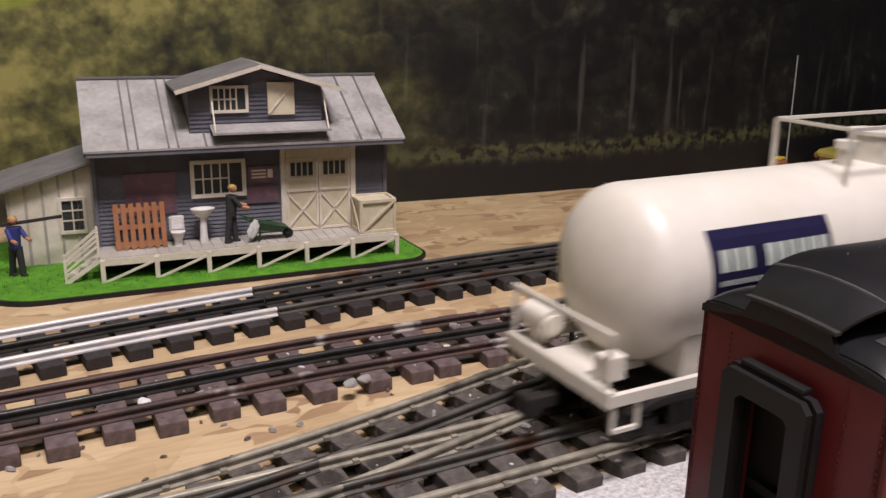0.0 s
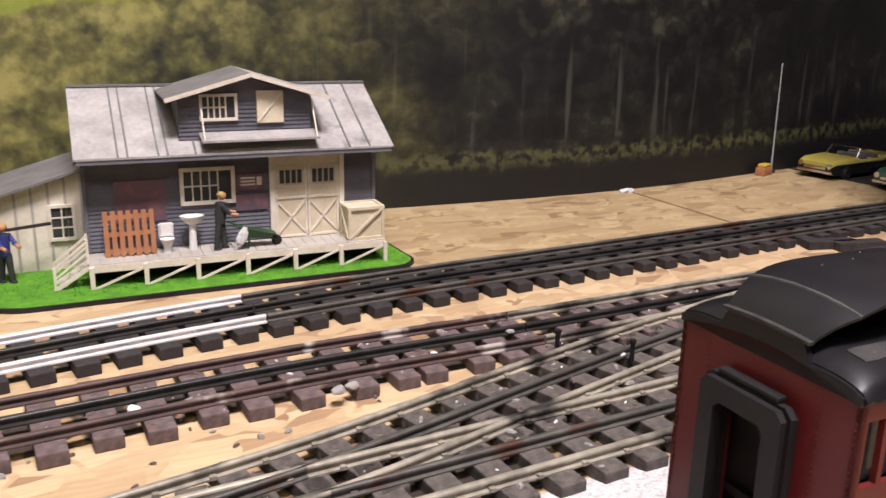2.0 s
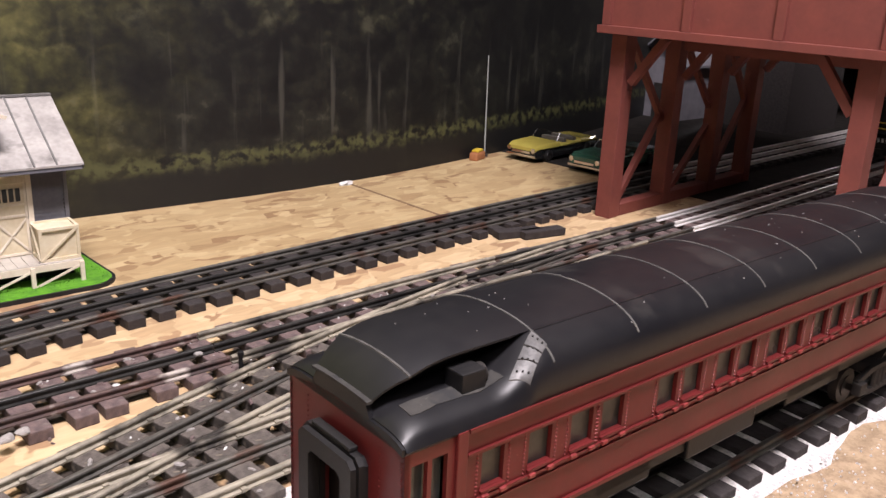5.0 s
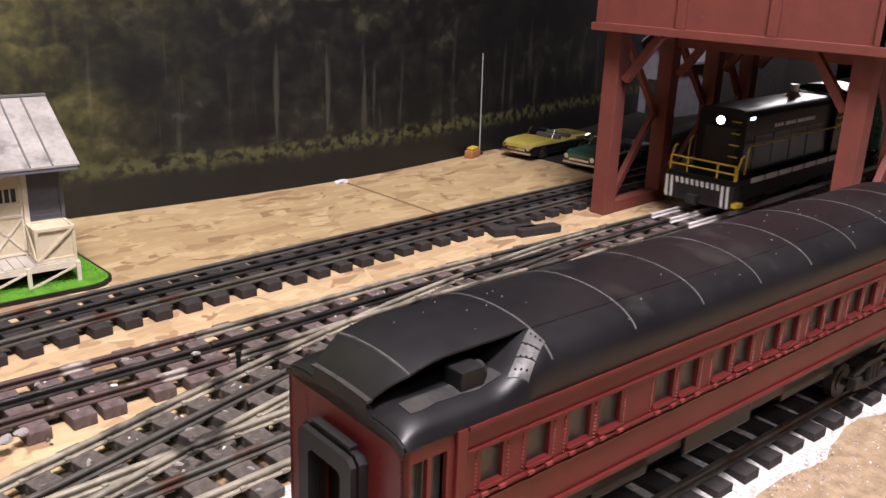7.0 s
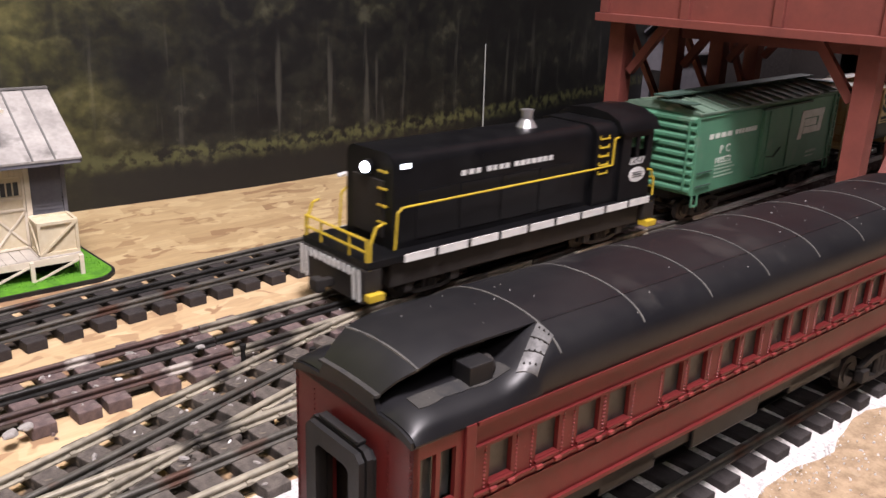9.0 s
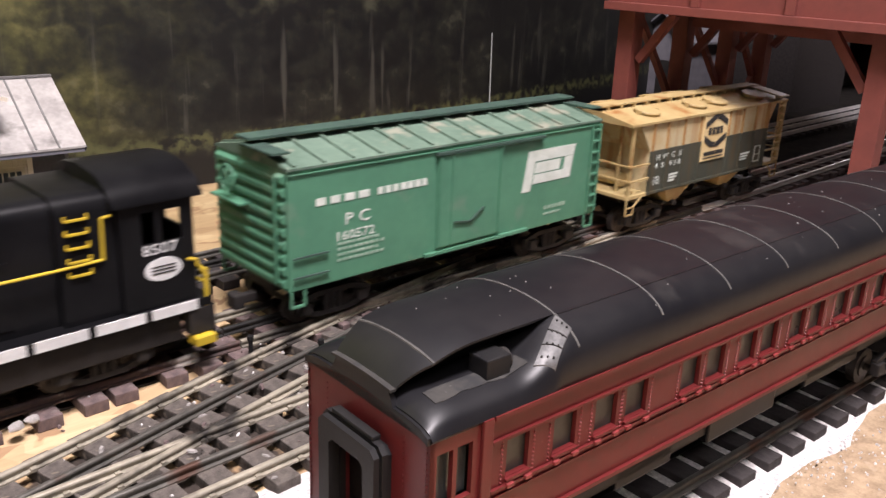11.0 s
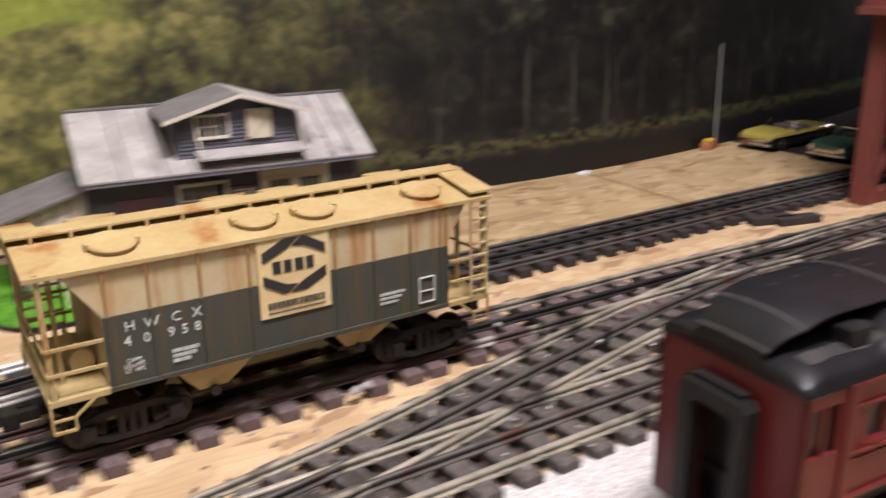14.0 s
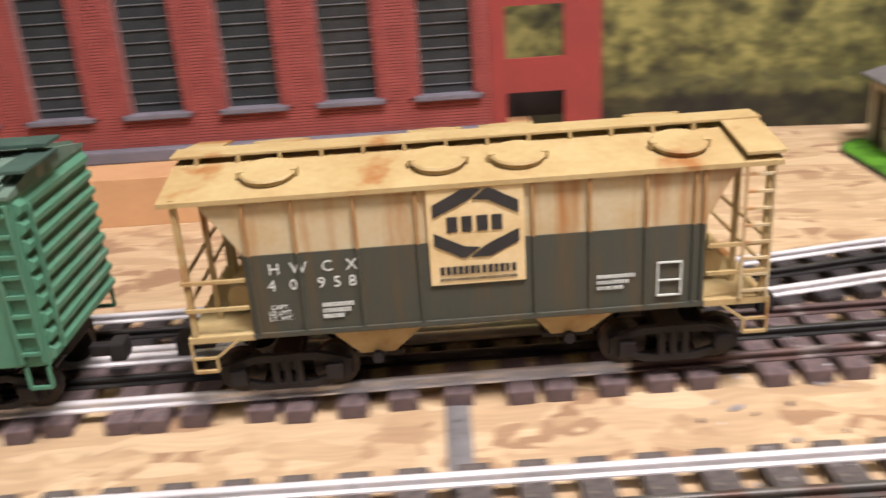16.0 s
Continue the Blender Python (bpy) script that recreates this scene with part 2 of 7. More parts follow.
PLY = mat("plywood", (0.62, 0.36, 0.17), (0.50, 0.28, 0.13), 25, 0.6, fine=300)
CAR_RED = mat("coach_red", (0.122, 0.0170, 0.0170), (0.096, 0.0135, 0.0138), 40, 0.36, spec=0.32, bump=0.06, spots=(0.19, 0.06, 0.05), spot_scale=420, spot_at=0.72)
# lighter red paints in the light that rivets catch; latches share it
RIVET = mat("lit_red_rivet", (0.24, 0.036, 0.036), (0.17, 0.024, 0.025), 300, 0.45)
ROOF_BLACK = mat("coach_roof_black", (0.0062, 0.0062, 0.0080), (0.0125, 0.0120, 0.0130), 26, 0.40, bump=0.10, spots=(0.022, 0.021, 0.021), spot_scale=38, spot_at=0.60, spec=0.38)
SEAM = mat("dusty_seam", (0.10, 0.096, 0.088), (0.035, 0.034, 0.033), 170, 0.7)
DUST = mat("dust_grey", (0.20, 0.195, 0.185), (0.11, 0.105, 0.10), 90, 0.6, spots=(0.05, 0.05, 0.05), spot_scale=120, spot_at=0.58)
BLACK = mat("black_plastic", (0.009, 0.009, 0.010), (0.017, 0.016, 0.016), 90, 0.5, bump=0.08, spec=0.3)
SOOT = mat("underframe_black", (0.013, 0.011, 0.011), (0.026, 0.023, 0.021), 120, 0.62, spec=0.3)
TOWER = mat("oxide_red_wood", (0.188, 0.048, 0.036), (0.145, 0.037, 0.029), 40, 0.62, bump=0.15, spots=(0.22, 0.08, 0.06), spot_scale=90, spot_at=0.7)
WALLP = mat("room_wall_paint", (0.24, 0.23, 0.225), None, 6, 0.8)
CEIL = mat("ceiling_paint", (0.36, 0.345, 0.33), None, 6, 0.9)
FLOORM = mat("room_floor", (0.08, 0.07, 0.06), None, 8, 0.7)


# ---- mesh tools ----
def part(name, bm, material, parent=None, label=""):
    me = bpy.data.meshes.new(name)
    bmesh.ops.recalc_face_normals(bm, faces=bm.faces)
    bm.to_mesh(me)
    bm.free()
    for mt in (material if isinstance(material, (list, tuple)) else (material,)):
        me.materials.append(mt)
    ob = new(name, me)
    if parent:
        ob.parent = parent
    if label:
        tagged(ob, label)
    return ob


def thing(name, m=None, label="", category="", group="", kind=""):
    ob = new(name)
    ob.empty_display_size = 0.01
    if m is not None:
        ob.matrix_world = m
    return tagged(ob, label, category, group, kind)


def box(bm, x0, x1, y0, y1, z0, z1, bevel=0.0, m=None):
    vs = [bm.verts.new((x, y, z)) for x in (x0, x1) for y in (y0, y1) for z in (z0, z1)]
    fs = [bm.faces.new([vs[i] for i in q]) for q in ((0, 1, 3, 2), (4, 6, 7, 5), (0, 4, 5, 1), (2, 3, 7, 6), (0, 2, 6, 4), (1, 5, 7, 3))]
    if m is not None:
        bmesh.ops.transform(bm, matrix=m, verts=vs)
    if bevel:
        es = list({e for f in fs for e in f.edges})
        bmesh.ops.bevel(bm, geom=es, offset=bevel, segments=2, affect="EDGES", profile=0.6)
    return bm


def boxed(name, x0, x1, y0, y1, z0, z1, material, parent=None, bevel=0.0, label=""):
    return part(name, box(bmesh.new(), x0, x1, y0, y1, z0, z1, bevel), material, parent, label)


def cyl(bm, p, q, r, seg=12, r2=None):
    p, q = Vector(p), Vector(q)
    d = q - p
    m = Matrix.Translation((p + q) / 2) @ d.to_track_quat("Z", "Y").to_matrix().to_4x4()
    bmesh.ops.create_cone(bm, cap_ends=True, segments=seg, radius1=r, radius2=r if r2 is None else r2, depth=d.length, matrix=m)
    return bm


def bar(bm, p, q, w, h=None):
    """A square bar from p to q."""
    p, q = Vector(p), Vector(q)
    d = q - p
    m = Matrix.Translation((p + q) / 2) @ d.to_track_quat("X", "Z").to_matrix().to_4x4()
    h = h or w
    return box(bm, -d.length / 2, d.length / 2, -w / 2, w / 2, -h / 2, h / 2, 0, m)


def loft(bm, rings, cap=True):
    """Skin a list of equal-length closed rings of points."""
    rows = [[bm.verts.new(p) for p in r] for r in rings]
    k = len(rows[0])
    for a, b in zip(rows, rows[1:]):
        for i in range(k):
            bm.faces.new((a[i], a[(i + 1) % k], b[(i + 1) % k], b[i]))
    if cap:
        bm.faces.new(rows[0]), bm.faces.new(rows[-1])
    return bm


def slab(bm, a, b, c, d, h):
    """A thin plate on the corners a, b, c, d, of thickness h downwards."""
    loft(bm, [[a, b, c, d], [(p[0], p[1], p[2] - h) for p in (a, b, c, d)]])


def smooth(ob, angle=40):
    for p in ob.data.polygons:
        p.use_smooth = True
    ob.data.set_sharp_from_angle(angle=radians(angle))
    return ob


def prism(bm, pts, y0, y1):
    """A polygon in x and z, pushed from y0 to y1."""
    return loft(bm, [[(x, y0, z) for x, z in pts], [(x, y1, z) for x, z in pts]])


def text_mesh(name, body, size, material, parent, m, extrude=0.00012, label="", stretch=1.0):
    c = bpy.data.curves.new(name, "FONT")
    c.body, c.size, c.extrude, c.align_x, c.align_y, c.resolution_u = body, size, extrude, "CENTER", "CENTER", 2
    tmp = bpy.data.objects.new(name, c)
    me = bpy.data.meshes.new_from_object(tmp)
    bpy.data.objects.remove(tmp)
    me.materials.clear()
    me.materials.append(material)
    me.transform(m @ Matrix.Diagonal((stretch, 1, 1, 1)))
    ob = new(name, me)
    ob.parent = parent
    if label:
        tagged(ob, label)
    return ob


def spline(pts, step=0.01):
    """Points every few millimetres along a smooth curve through pts, in order of x."""
    xs, ys = [p[0] for p in pts], [p[1] for p in pts]
    ms = [(ys[1] - ys[0]) / (xs[1] - xs[0])]
    for i in range(1, len(xs) - 1):
        ms.append((ys[i + 1] - ys[i - 1]) / (xs[i + 1] - xs[i - 1]))
    ms.append((ys[-1] - ys[-2]) / (xs[-1] - xs[-2]))

    def at(x):
        i = max(0, min(len(xs) - 2, next((k - 1 for k in range(1, len(xs)) if xs[k] >= x), len(xs) - 2)))
        h = xs[i + 1] - xs[i]
        t = (x - xs[i]) / h
        if t < 0:
            return ys[0] + ms[0] * (x - xs[0])
        if t > 1:
            return ys[-1] + ms[-1] * (x - xs[-1])
        return (2 * t ** 3 - 3 * t * t + 1) * ys[i] + (t ** 3 - 2 * t * t + t) * h * ms[i] + (3 * t * t - 2 * t ** 3) * ys[i + 1] + (t ** 3 - t * t) * h * ms[i + 1]
    return at


RAIL_Z = 0.0095
GAUGE = 0.0343
A_LINE = spline([(-0.9, -0.042), (-0.5, -0.037), (-0.39, -0.034), (-0.28, -0.0175), (-0.235, -0.0095), (-0.167, -0.0015), (-0.108, 0.005), (-0.038, 0.0105), (0.05, 0.0155), (0.15, 0.016), (0.5, 0.016), (1.0, 0.006), (1.6, -0.01)])
B_LINE = spline([(-0.9, -0.082), (-0.6, -0.079), (-0.37, -0.0745), (-0.16, -0.0705), (-0.05, -0.068), (0.063, -0.0725), (0.214, -0.0755), (0.464, -0.089), (0.77, -0.092), (1.6, -0.10), (3.2, -0.12)])
C_LINE = spline([(-0.26, -0.1690), (-0.149, -0.161), (-0.09, -0.154), (-0.04, -0.145), (0.046, -0.126), (0.139, -0.108), (0.22, -0.096), (0.33, -0.086), (0.40, -0.087)])
D_LINE = spline([(-0.9, -0.172), (-0.3, -0.1695), (0.0, -0.169), (0.3, -0.170), (1.0, -0.172), (3.2, -0.19)])
E_LINE = spline([(-0.16, -0.258), (-0.0066, -0.2689), (0.2, -0.284), (0.4, -0.2985), (0.8, -0.328)])


# ---- table, walls, backdrop ----
tagged(boxed("table_top", -1.6, 3.4, -0.75, 0.9, -0.018, 0.0, OSB), "strand board layout table top with pale wood flakes", "table top", kind="structure")
for lx in (-1.5, 0.1, 1.7, 3.3):
    for ly in (-0.68, 0.83):
        tagged(boxed("table_leg", lx - 0.045, lx + 0.045, ly - 0.045, ly + 0.045, -0.93, -0.018, PLY), "plain square wooden leg under the layout table", "table leg", kind="structure")
tagged(boxed("floor", -3, 5, -3, 2.5, -0.95, -0.93, FLOORM), "dark room floor", "floor", kind="structure")
for nm, b in (("wall_north", (-3, 5, 1.5, 1.6)), ("wall_south", (-3, 5, -3.0, -2.9)), ("wall_west", (-3.1, -3, -3, 1.6)), ("wall_east", (5, 5.1, -3, 1.6))):
    tagged(boxed(nm, *b, -0.93, 1.45, WALLP), "plain grey painted room wall", "wall", kind="structure")
tagged(boxed("ceiling", -3.1, 5.1, -3, 1.6, 1.45, 1.5, CEIL), "plain grey painted ceiling", "ceiling", kind="structure")


def backdrop():
    at = spline([(-1.6, 0.42), (-0.9, 0.345), (-0.6, 0.312), (-0.3, 0.272), (-0.05, 0.236), (0.1, 0.212), (0.34, 0.190), (0.57, 0.206), (0.8, 0.237), (1.1, 0.305), (1.6, 0.37), (2.4, 0.47), (3.4, 0.61)])
    bm = bmesh.new()
    uv = bm.loops.layers.uv.new("UVMap")
    xs = [-1.6 + 0.05 * i for i in range(68)]
    top = 0.75
    f = [[bm.verts.new((x, at(x) + d, z)) for z in (0.0, top)] for d in (0.0, 0.006) for x in xs]
    k = len(xs)
    for i in range(k - 1):
        face = bm.faces.new((f[i][0], f[i + 1][0], f[i + 1][1], f[i][1]))
        for lp in face.loops:
            lp[uv].uv = (lp.vert.co.x, lp.vert.co.z)
        bm.faces.new((f[k + i + 1][0], f[k + i][0], f[k + i][1], f[k + i + 1][1]))
        bm.faces.new((f[i][1], f[i + 1][1], f[k + i + 1][1], f[k + i][1]))
    tagged(smooth(part("backdrop", bm, MURAL)), "printed woodland photograph backdrop board behind the layout", "backdrop", kind="structure")


backdrop()

def weathered_board():
    """A thin old board between the back track and the backdrop, its front edge along the track."""
    bm = bmesh.new()
    xs = [0.070 + 0.02 * i for i in range(27)]
    rings = [[(x, A_LINE(x) + 0.034, -0.001), (x, A_LINE(x) + 0.034, 0.0004), (x, 0.30, 0.0004), (x, 0.30, -0.001)] for x in xs]
    tagged(part("weathered_board", loft(bm, rings), OSB_OLD), "dusty weathered strand board behind the back track", "board", kind="structure")


weathered_board()

# thin sheet added to darken the board from the tower onwards
DARK_GROUND = mat("dark_ground_tone", (0.026, 0.022, 0.020), (0.014, 0.013, 0.012), 45, 0.9, bump=0.4, fine=600, spec=0.1)
tagged(boxed("dark_ground_sheet", 0.58, 2.2, -0.135, 0.60, 0.0, 0.0008, DARK_GROUND), "thin dark grey-brown sheet over the board beyond the tower", "ground", kind="structure")


def gravel_bed():
    """A low bed of white ballast, thinning out unevenly at its edges."""
    bm = bmesh.new()
    xs = [-0.34 + 0.012 * i for i in range(110)]
    rows = []
    for x in xs:
        y1 = -0.184 + 0.004 * noise.noise((x * 40, 3, 0))
        y0 = E_LINE(x) - 0.040 + 0.010 * noise.noise((x * 22, 9, 0)) + 0.005 * noise.noise((x * 90, 1, 0))
        r = []
        for k in range(13):
            y = y0 + (y1 - y0) * k / 12
            e = min(1.0, min(k, 12 - k) / 1.5)
            r.append(bm.verts.new((x, y, -0.001 + e * (0.0036 + 0.0012 * noise.noise((x * 70, y * 70, 2))))))
        rows.append(r)
    for a, b in zip(rows, rows[1:]):
        for k in range(12):
            bm.faces.new((a[k], b[k], b[k + 1], a[k + 1]))
    tagged(smooth(part("gravel", bm, GRAVEL)), "bed of fine white ballast gravel", "gravel", kind="stuff")


gravel_bed()

DIRT = mat("brown_dirt", (0.42, 0.31, 0.20), (0.23, 0.165, 0.105), 150, 0.95, bump=0.8, fine=900, spots=(0.40, 0.31, 0.22), spot_scale=130, spec=0.2)
tagged(boxed("dirt_ground", 0.09, 1.6, -0.74, -0.30, 0.0, 0.0005, DIRT), "dry brown dirt surface beside the gravel", "ground", kind="structure")


# ---- tracks ----
def rail_mesh(line, off, x0, x1, step=0.01):
    prof = [(-0.0021, 0.0055), (0.0021, 0.0055), (0.0021, 0.0062), (0.0006, 0.0066), (0.0006, 0.0080), (0.00125, 0.0083), (0.00125, 0.0090), (0.0009, 0.0094), (0.0004, 0.0095), (-0.0004, 0.0095), (-0.0009, 0.0094), (-0.00125, 0.0090), (-0.00125, 0.0083), (-0.0006, 0.0080), (-0.0006, 0.0066), (-0.0021, 0.0062)]
    bm = bmesh.new()
    rings, k = [], max(2, int((x1 - x0) / step))
    for i in range(k + 1):
        x = x0 + (x1 - x0) * i / k
        s = (line(x + 0.002) - line(x - 0.002)) / 0.004
        d = 1 / math.sqrt(1 + s * s)
        rings.append([(x - s * d * (off + u), line(x) + d * (off + u), z) for u, z in prof])
    return loft(bm, rings)


TIE_MESHES = {}
TIE_PLACES = []


def tie_mesh(key, length, width, material):
    if key not in TIE_MESHES:
        bm = box(bmesh.new(), -width / 2, width / 2, -length / 2, length / 2, 0.0, 0.0056, 0.0006)
        me = bpy.data.meshes.new("tie")
        bm.to_mesh(me)
        bm.free()
        me.materials.append(material)
        TIE_MESHES[key] = me
    return TIE_MESHES[key]


def track(label, line, x0, x1, outer, centre, tie_mat, pitch, jitter, seed, length=0.054, width=0.0105, skip=None, breaks=(), bed=None, far_gleam=False):
    rnd = random.Random(seed)
    t = thing("railway_track", None, label, "railway track", "tracks of the layout")
    mats = outer if isinstance(outer, tuple) else (outer,) * (len(breaks) + 1)
    cuts = [x0, *breaks, x1]
    for a, b, m in zip(cuts, cuts[1:], mats):
        for off, mt, nm in ((-GAUGE / 2, m, "outer_rail"), (0, centre, "centre_rail"), (GAUGE / 2, m, "outer_rail")):
            # the far centre rail takes the steel tone as a painted gleam
            smooth(part(nm, rail_mesh(line, off, a + (0.0008 if a != x0 else 0), b, 0.012), STEEL if far_gleam and nm == "centre_rail" and a > 0.3 else mt, t), 50)
    # added dark strip: the shade between the rails, put into colour
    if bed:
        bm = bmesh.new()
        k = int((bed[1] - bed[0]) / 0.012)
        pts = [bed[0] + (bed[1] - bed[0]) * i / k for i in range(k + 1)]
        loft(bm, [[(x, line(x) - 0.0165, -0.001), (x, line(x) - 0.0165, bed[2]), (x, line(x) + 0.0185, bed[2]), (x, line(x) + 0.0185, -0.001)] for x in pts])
        part("shade_strip", bm, BED_SHADE, t, "dark strip painted as shade between the rails")
    x = x0 + 0.006
    while x < x1:
        if not (skip and skip(x)):
            px, py = x + rnd.uniform(-1, 1) * jitter, line(x)
            ob = new("tie", tie_mesh((length, width, tie_mat.name, rnd.randrange(2)), length * 1.0, width, tie_mat))
            ob.parent = t
            TIE_PLACES.append((px, py))
            ob.matrix_world = pose(px, py + rnd.uniform(-1, 1) * jitter * 0.6, 0, 0, 0, math.degrees(math.atan((line(px + 0.01) - line(px - 0.01)) / 0.02)) + rnd.uniform(-1, 1) * jitter * 900)
        x += pitch * (1 + rnd.uniform(-1, 1) * jitter * 40)
    return t


# steel past each line's last break paints the gleam of the far rails
track("three-rail model track with dark ties on bare board", A_LINE, -0.9, 1.5, (STEEL, DULL, STEEL), BLACK_RAIL, TIE, 0.0182, 0.0004, 1, breaks=(-0.045, 0.62), bed=(-0.9, 0.6, 0.0007), far_gleam=True)
track("rusty three-rail model track with uneven weathered ties", B_LINE, -0.9, 2.7, (STEEL, RUST, TAN_RAIL, DULL, STEEL), BLACK_RAIL, TIE_OLD, 0.0190, 0.0034, 2, breaks=(-0.37, 0.063, 0.28, 0.46), bed=(-0.36, 0.6, 0.0008), far_gleam=True)
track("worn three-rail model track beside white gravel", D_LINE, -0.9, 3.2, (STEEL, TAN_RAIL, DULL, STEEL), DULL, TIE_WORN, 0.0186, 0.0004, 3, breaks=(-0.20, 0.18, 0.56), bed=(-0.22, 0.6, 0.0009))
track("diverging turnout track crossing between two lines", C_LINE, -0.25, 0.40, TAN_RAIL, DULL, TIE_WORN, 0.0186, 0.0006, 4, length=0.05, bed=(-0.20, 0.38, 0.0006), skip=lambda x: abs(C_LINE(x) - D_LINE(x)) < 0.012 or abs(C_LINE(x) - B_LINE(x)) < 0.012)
track("three-rail siding track under the red coach", E_LINE, -0.16, 0.85, DULL, BLACK_RAIL, TIE, 0.0182, 0.0004, 5)

# ---- more materials ----
GREEN = mat("boxcar_green", (0.082, 0.232, 0.138), (0.066, 0.190, 0.116), 30, 0.55, bump=0.08, spots=(0.12, 0.22, 0.15), spot_scale=40, spot_at=0.6)
GREEN_ROOF = mat("dusty_green_roof", (0.14, 0.21, 0.155), (0.085, 0.14, 0.10), 40, 0.8, bump=0.2, spots=(0.24, 0.25, 0.19), spot_scale=60, spot_at=0.55)
DARK_GREEN = mat("dark_green_walk", (0.04, 0.085, 0.06), (0.025, 0.05, 0.04), 60, 0.8)
WHITE_LETTER = mat("white_lettering", (0.68, 0.72, 0.66), (0.52, 0.57, 0.50), 160, 0.6)
DATA_LETTER = mat("faded_lettering", (0.36, 0.46, 0.37), (0.22, 0.33, 0.25), 260, 0.6)
BEIGE = mat("weathered_beige", (0.46, 0.360, 0.168), (0.37, 0.255, 0.102), 45, 0.62, bump=0.12, spots=(0.30, 0.13, 0.035), spot_scale=48, spot_at=0.60)
def streaked(name, a, b, c, rough=0.6):
    """Paint with rust that runs down it in streaks, and blotches of a paler tone."""
    m = mat(name, a, b, 70, rough, bump=0.1)
    n, l = m.node_tree.nodes, m.node_tree.links
    s = n["Principled BSDF"]
    old = s.inputs["Base Color"].links[0].from_socket
    tc, mp, t, r, mx = n.new("ShaderNodeTexCoord"), n.new("ShaderNodeMapping"), n.new("ShaderNodeTexNoise"), n.new("ShaderNodeMapRange"), n.new("ShaderNodeMixRGB")
    mp.inputs["Scale"].default_value = (150, 150, 16)
    t.inputs["Scale"].default_value, t.inputs["Detail"].default_value = 1.0, 6
    r.inputs[1].default_value, r.inputs[2].default_value = 0.48, 0.72
    l.new(tc.outputs["Object"], mp.inputs["Vector"]), l.new(mp.outputs[0], t.inputs["Vector"]), l.new(t.outputs["Fac"], r.inputs[0])
    l.new(r.outputs[0], mx.inputs[0]), l.new(old, mx.inputs[1])
    mx.inputs[2].default_value = rgb(c)
    l.new(mx.outputs[0], s.inputs["Base Color"])
    return m


PALE = streaked("pale_weathered_side", (0.52, 0.46, 0.29), (0.48, 0.36, 0.18), (0.36, 0.155, 0.04))
OLIVE = streaked("dark_olive_side", (0.050, 0.056, 0.042), (0.056, 0.058, 0.040), (0.090, 0.064, 0.028))
RUSTY = mat("rust_streaked_rib", (0.30, 0.15, 0.05), (0.42, 0.27, 0.11), 90, 0.7, bump=0.2)
CREAM = mat("cream_logo_panel", (0.76, 0.61, 0.33), (0.65, 0.48, 0.22), 70, 0.6, spots=(0.42, 0.22, 0.06), spot_scale=60, spot_at=0.68)
INK = mat("black_print", (0.018, 0.018, 0.018), (0.03, 0.03, 0.028), 90, 0.6)
TANK = mat("white_tank_paint", (0.74, 0.70, 0.62), (0.66, 0.62, 0.53), 25, 0.38, bump=0.03, spots=(0.55, 0.50, 0.40), spot_scale=40, spot_at=0.7)
NAVY = mat("navy_sign", (0.022, 0.020, 0.075), (0.016, 0.014, 0.05), 60, 0.45, bump=0.03)
YELLOW = mat("yellow_paint", (0.58, 0.42, 0.03), (0.46, 0.33, 0.03), 90, 0.5)
LOCO = mat("loco_black", (0.0042, 0.0042, 0.0050), (0.0075, 0.0075, 0.0082), 60, 0.32, bump=0.04, spec=0.20)
LOCO_WHITE = mat("loco_white", (0.72, 0.72, 0.70), (0.55, 0.55, 0.54), 120, 0.5)
SILVER = mat("silver_stack", (0.6, 0.6, 0.6), (0.45, 0.45, 0.46), 90, 0.35, 0.8)
CLAP = mat("grey_blue_clapboard", (0.150, 0.150, 0.172), (0.105, 0.105, 0.125), 70, 0.75, bump=0.2, spots=(0.18, 0.17, 0.19), spot_scale=60, spot_at=0.66)
TRIM = mat("aged_white_trim", (0.72, 0.66, 0.55), (0.58, 0.51, 0.40), 80, 0.7, bump=0.15)
DOORW = mat("cream_door", (0.66, 0.59, 0.44), (0.52, 0.44, 0.29), 60, 0.7, bump=0.15)
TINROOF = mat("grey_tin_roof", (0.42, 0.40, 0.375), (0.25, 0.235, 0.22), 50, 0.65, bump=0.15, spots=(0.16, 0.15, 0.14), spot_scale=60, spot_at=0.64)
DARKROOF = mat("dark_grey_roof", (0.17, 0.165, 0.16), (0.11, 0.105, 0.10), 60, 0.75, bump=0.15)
DECK = mat("grey_deck_boards", (0.46, 0.43, 0.37), (0.34, 0.31, 0.27), 60, 0.75, bump=0.15)
TURF = mat("bright_green_turf", (0.10, 0.30, 0.010), (0.05, 0.17, 0.008), 160, 0.95, bump=1.0, fine=700)
PALLET = mat("orange_brown_wood", (0.36, 0.15, 0.06), (0.27, 0.105, 0.042), 120, 0.7)
CERAMIC = mat("white_ceramic", (0.80, 0.78, 0.74), None, 40, 0.2, bump=0.02)
POSTER = mat("faded_red_poster", (0.17, 0.085, 0.10), (0.12, 0.085, 0.11), 70, 0.8, spots=(0.22, 0.11, 0.11), spot_scale=90, spot_at=0.56)
GLASS_DARK = mat("dark_window_pane", (0.05, 0.055, 0.055), (0.03, 0.034, 0.034), 60, 0.18, bump=0.02)
PANE_GREY = mat("grey_coach_pane", (0.075, 0.07, 0.062), (0.035, 0.034, 0.032), 60, 0.3, bump=0.02)
BRICK = mat("brick_red", (0.33, 0.075, 0.060), (0.25, 0.052, 0.042), 80, 0.7, bump=0.15)
MORTAR = mat("pale_brick_joint", (0.40, 0.20, 0.175), (0.33, 0.155, 0.135), 80, 0.8)
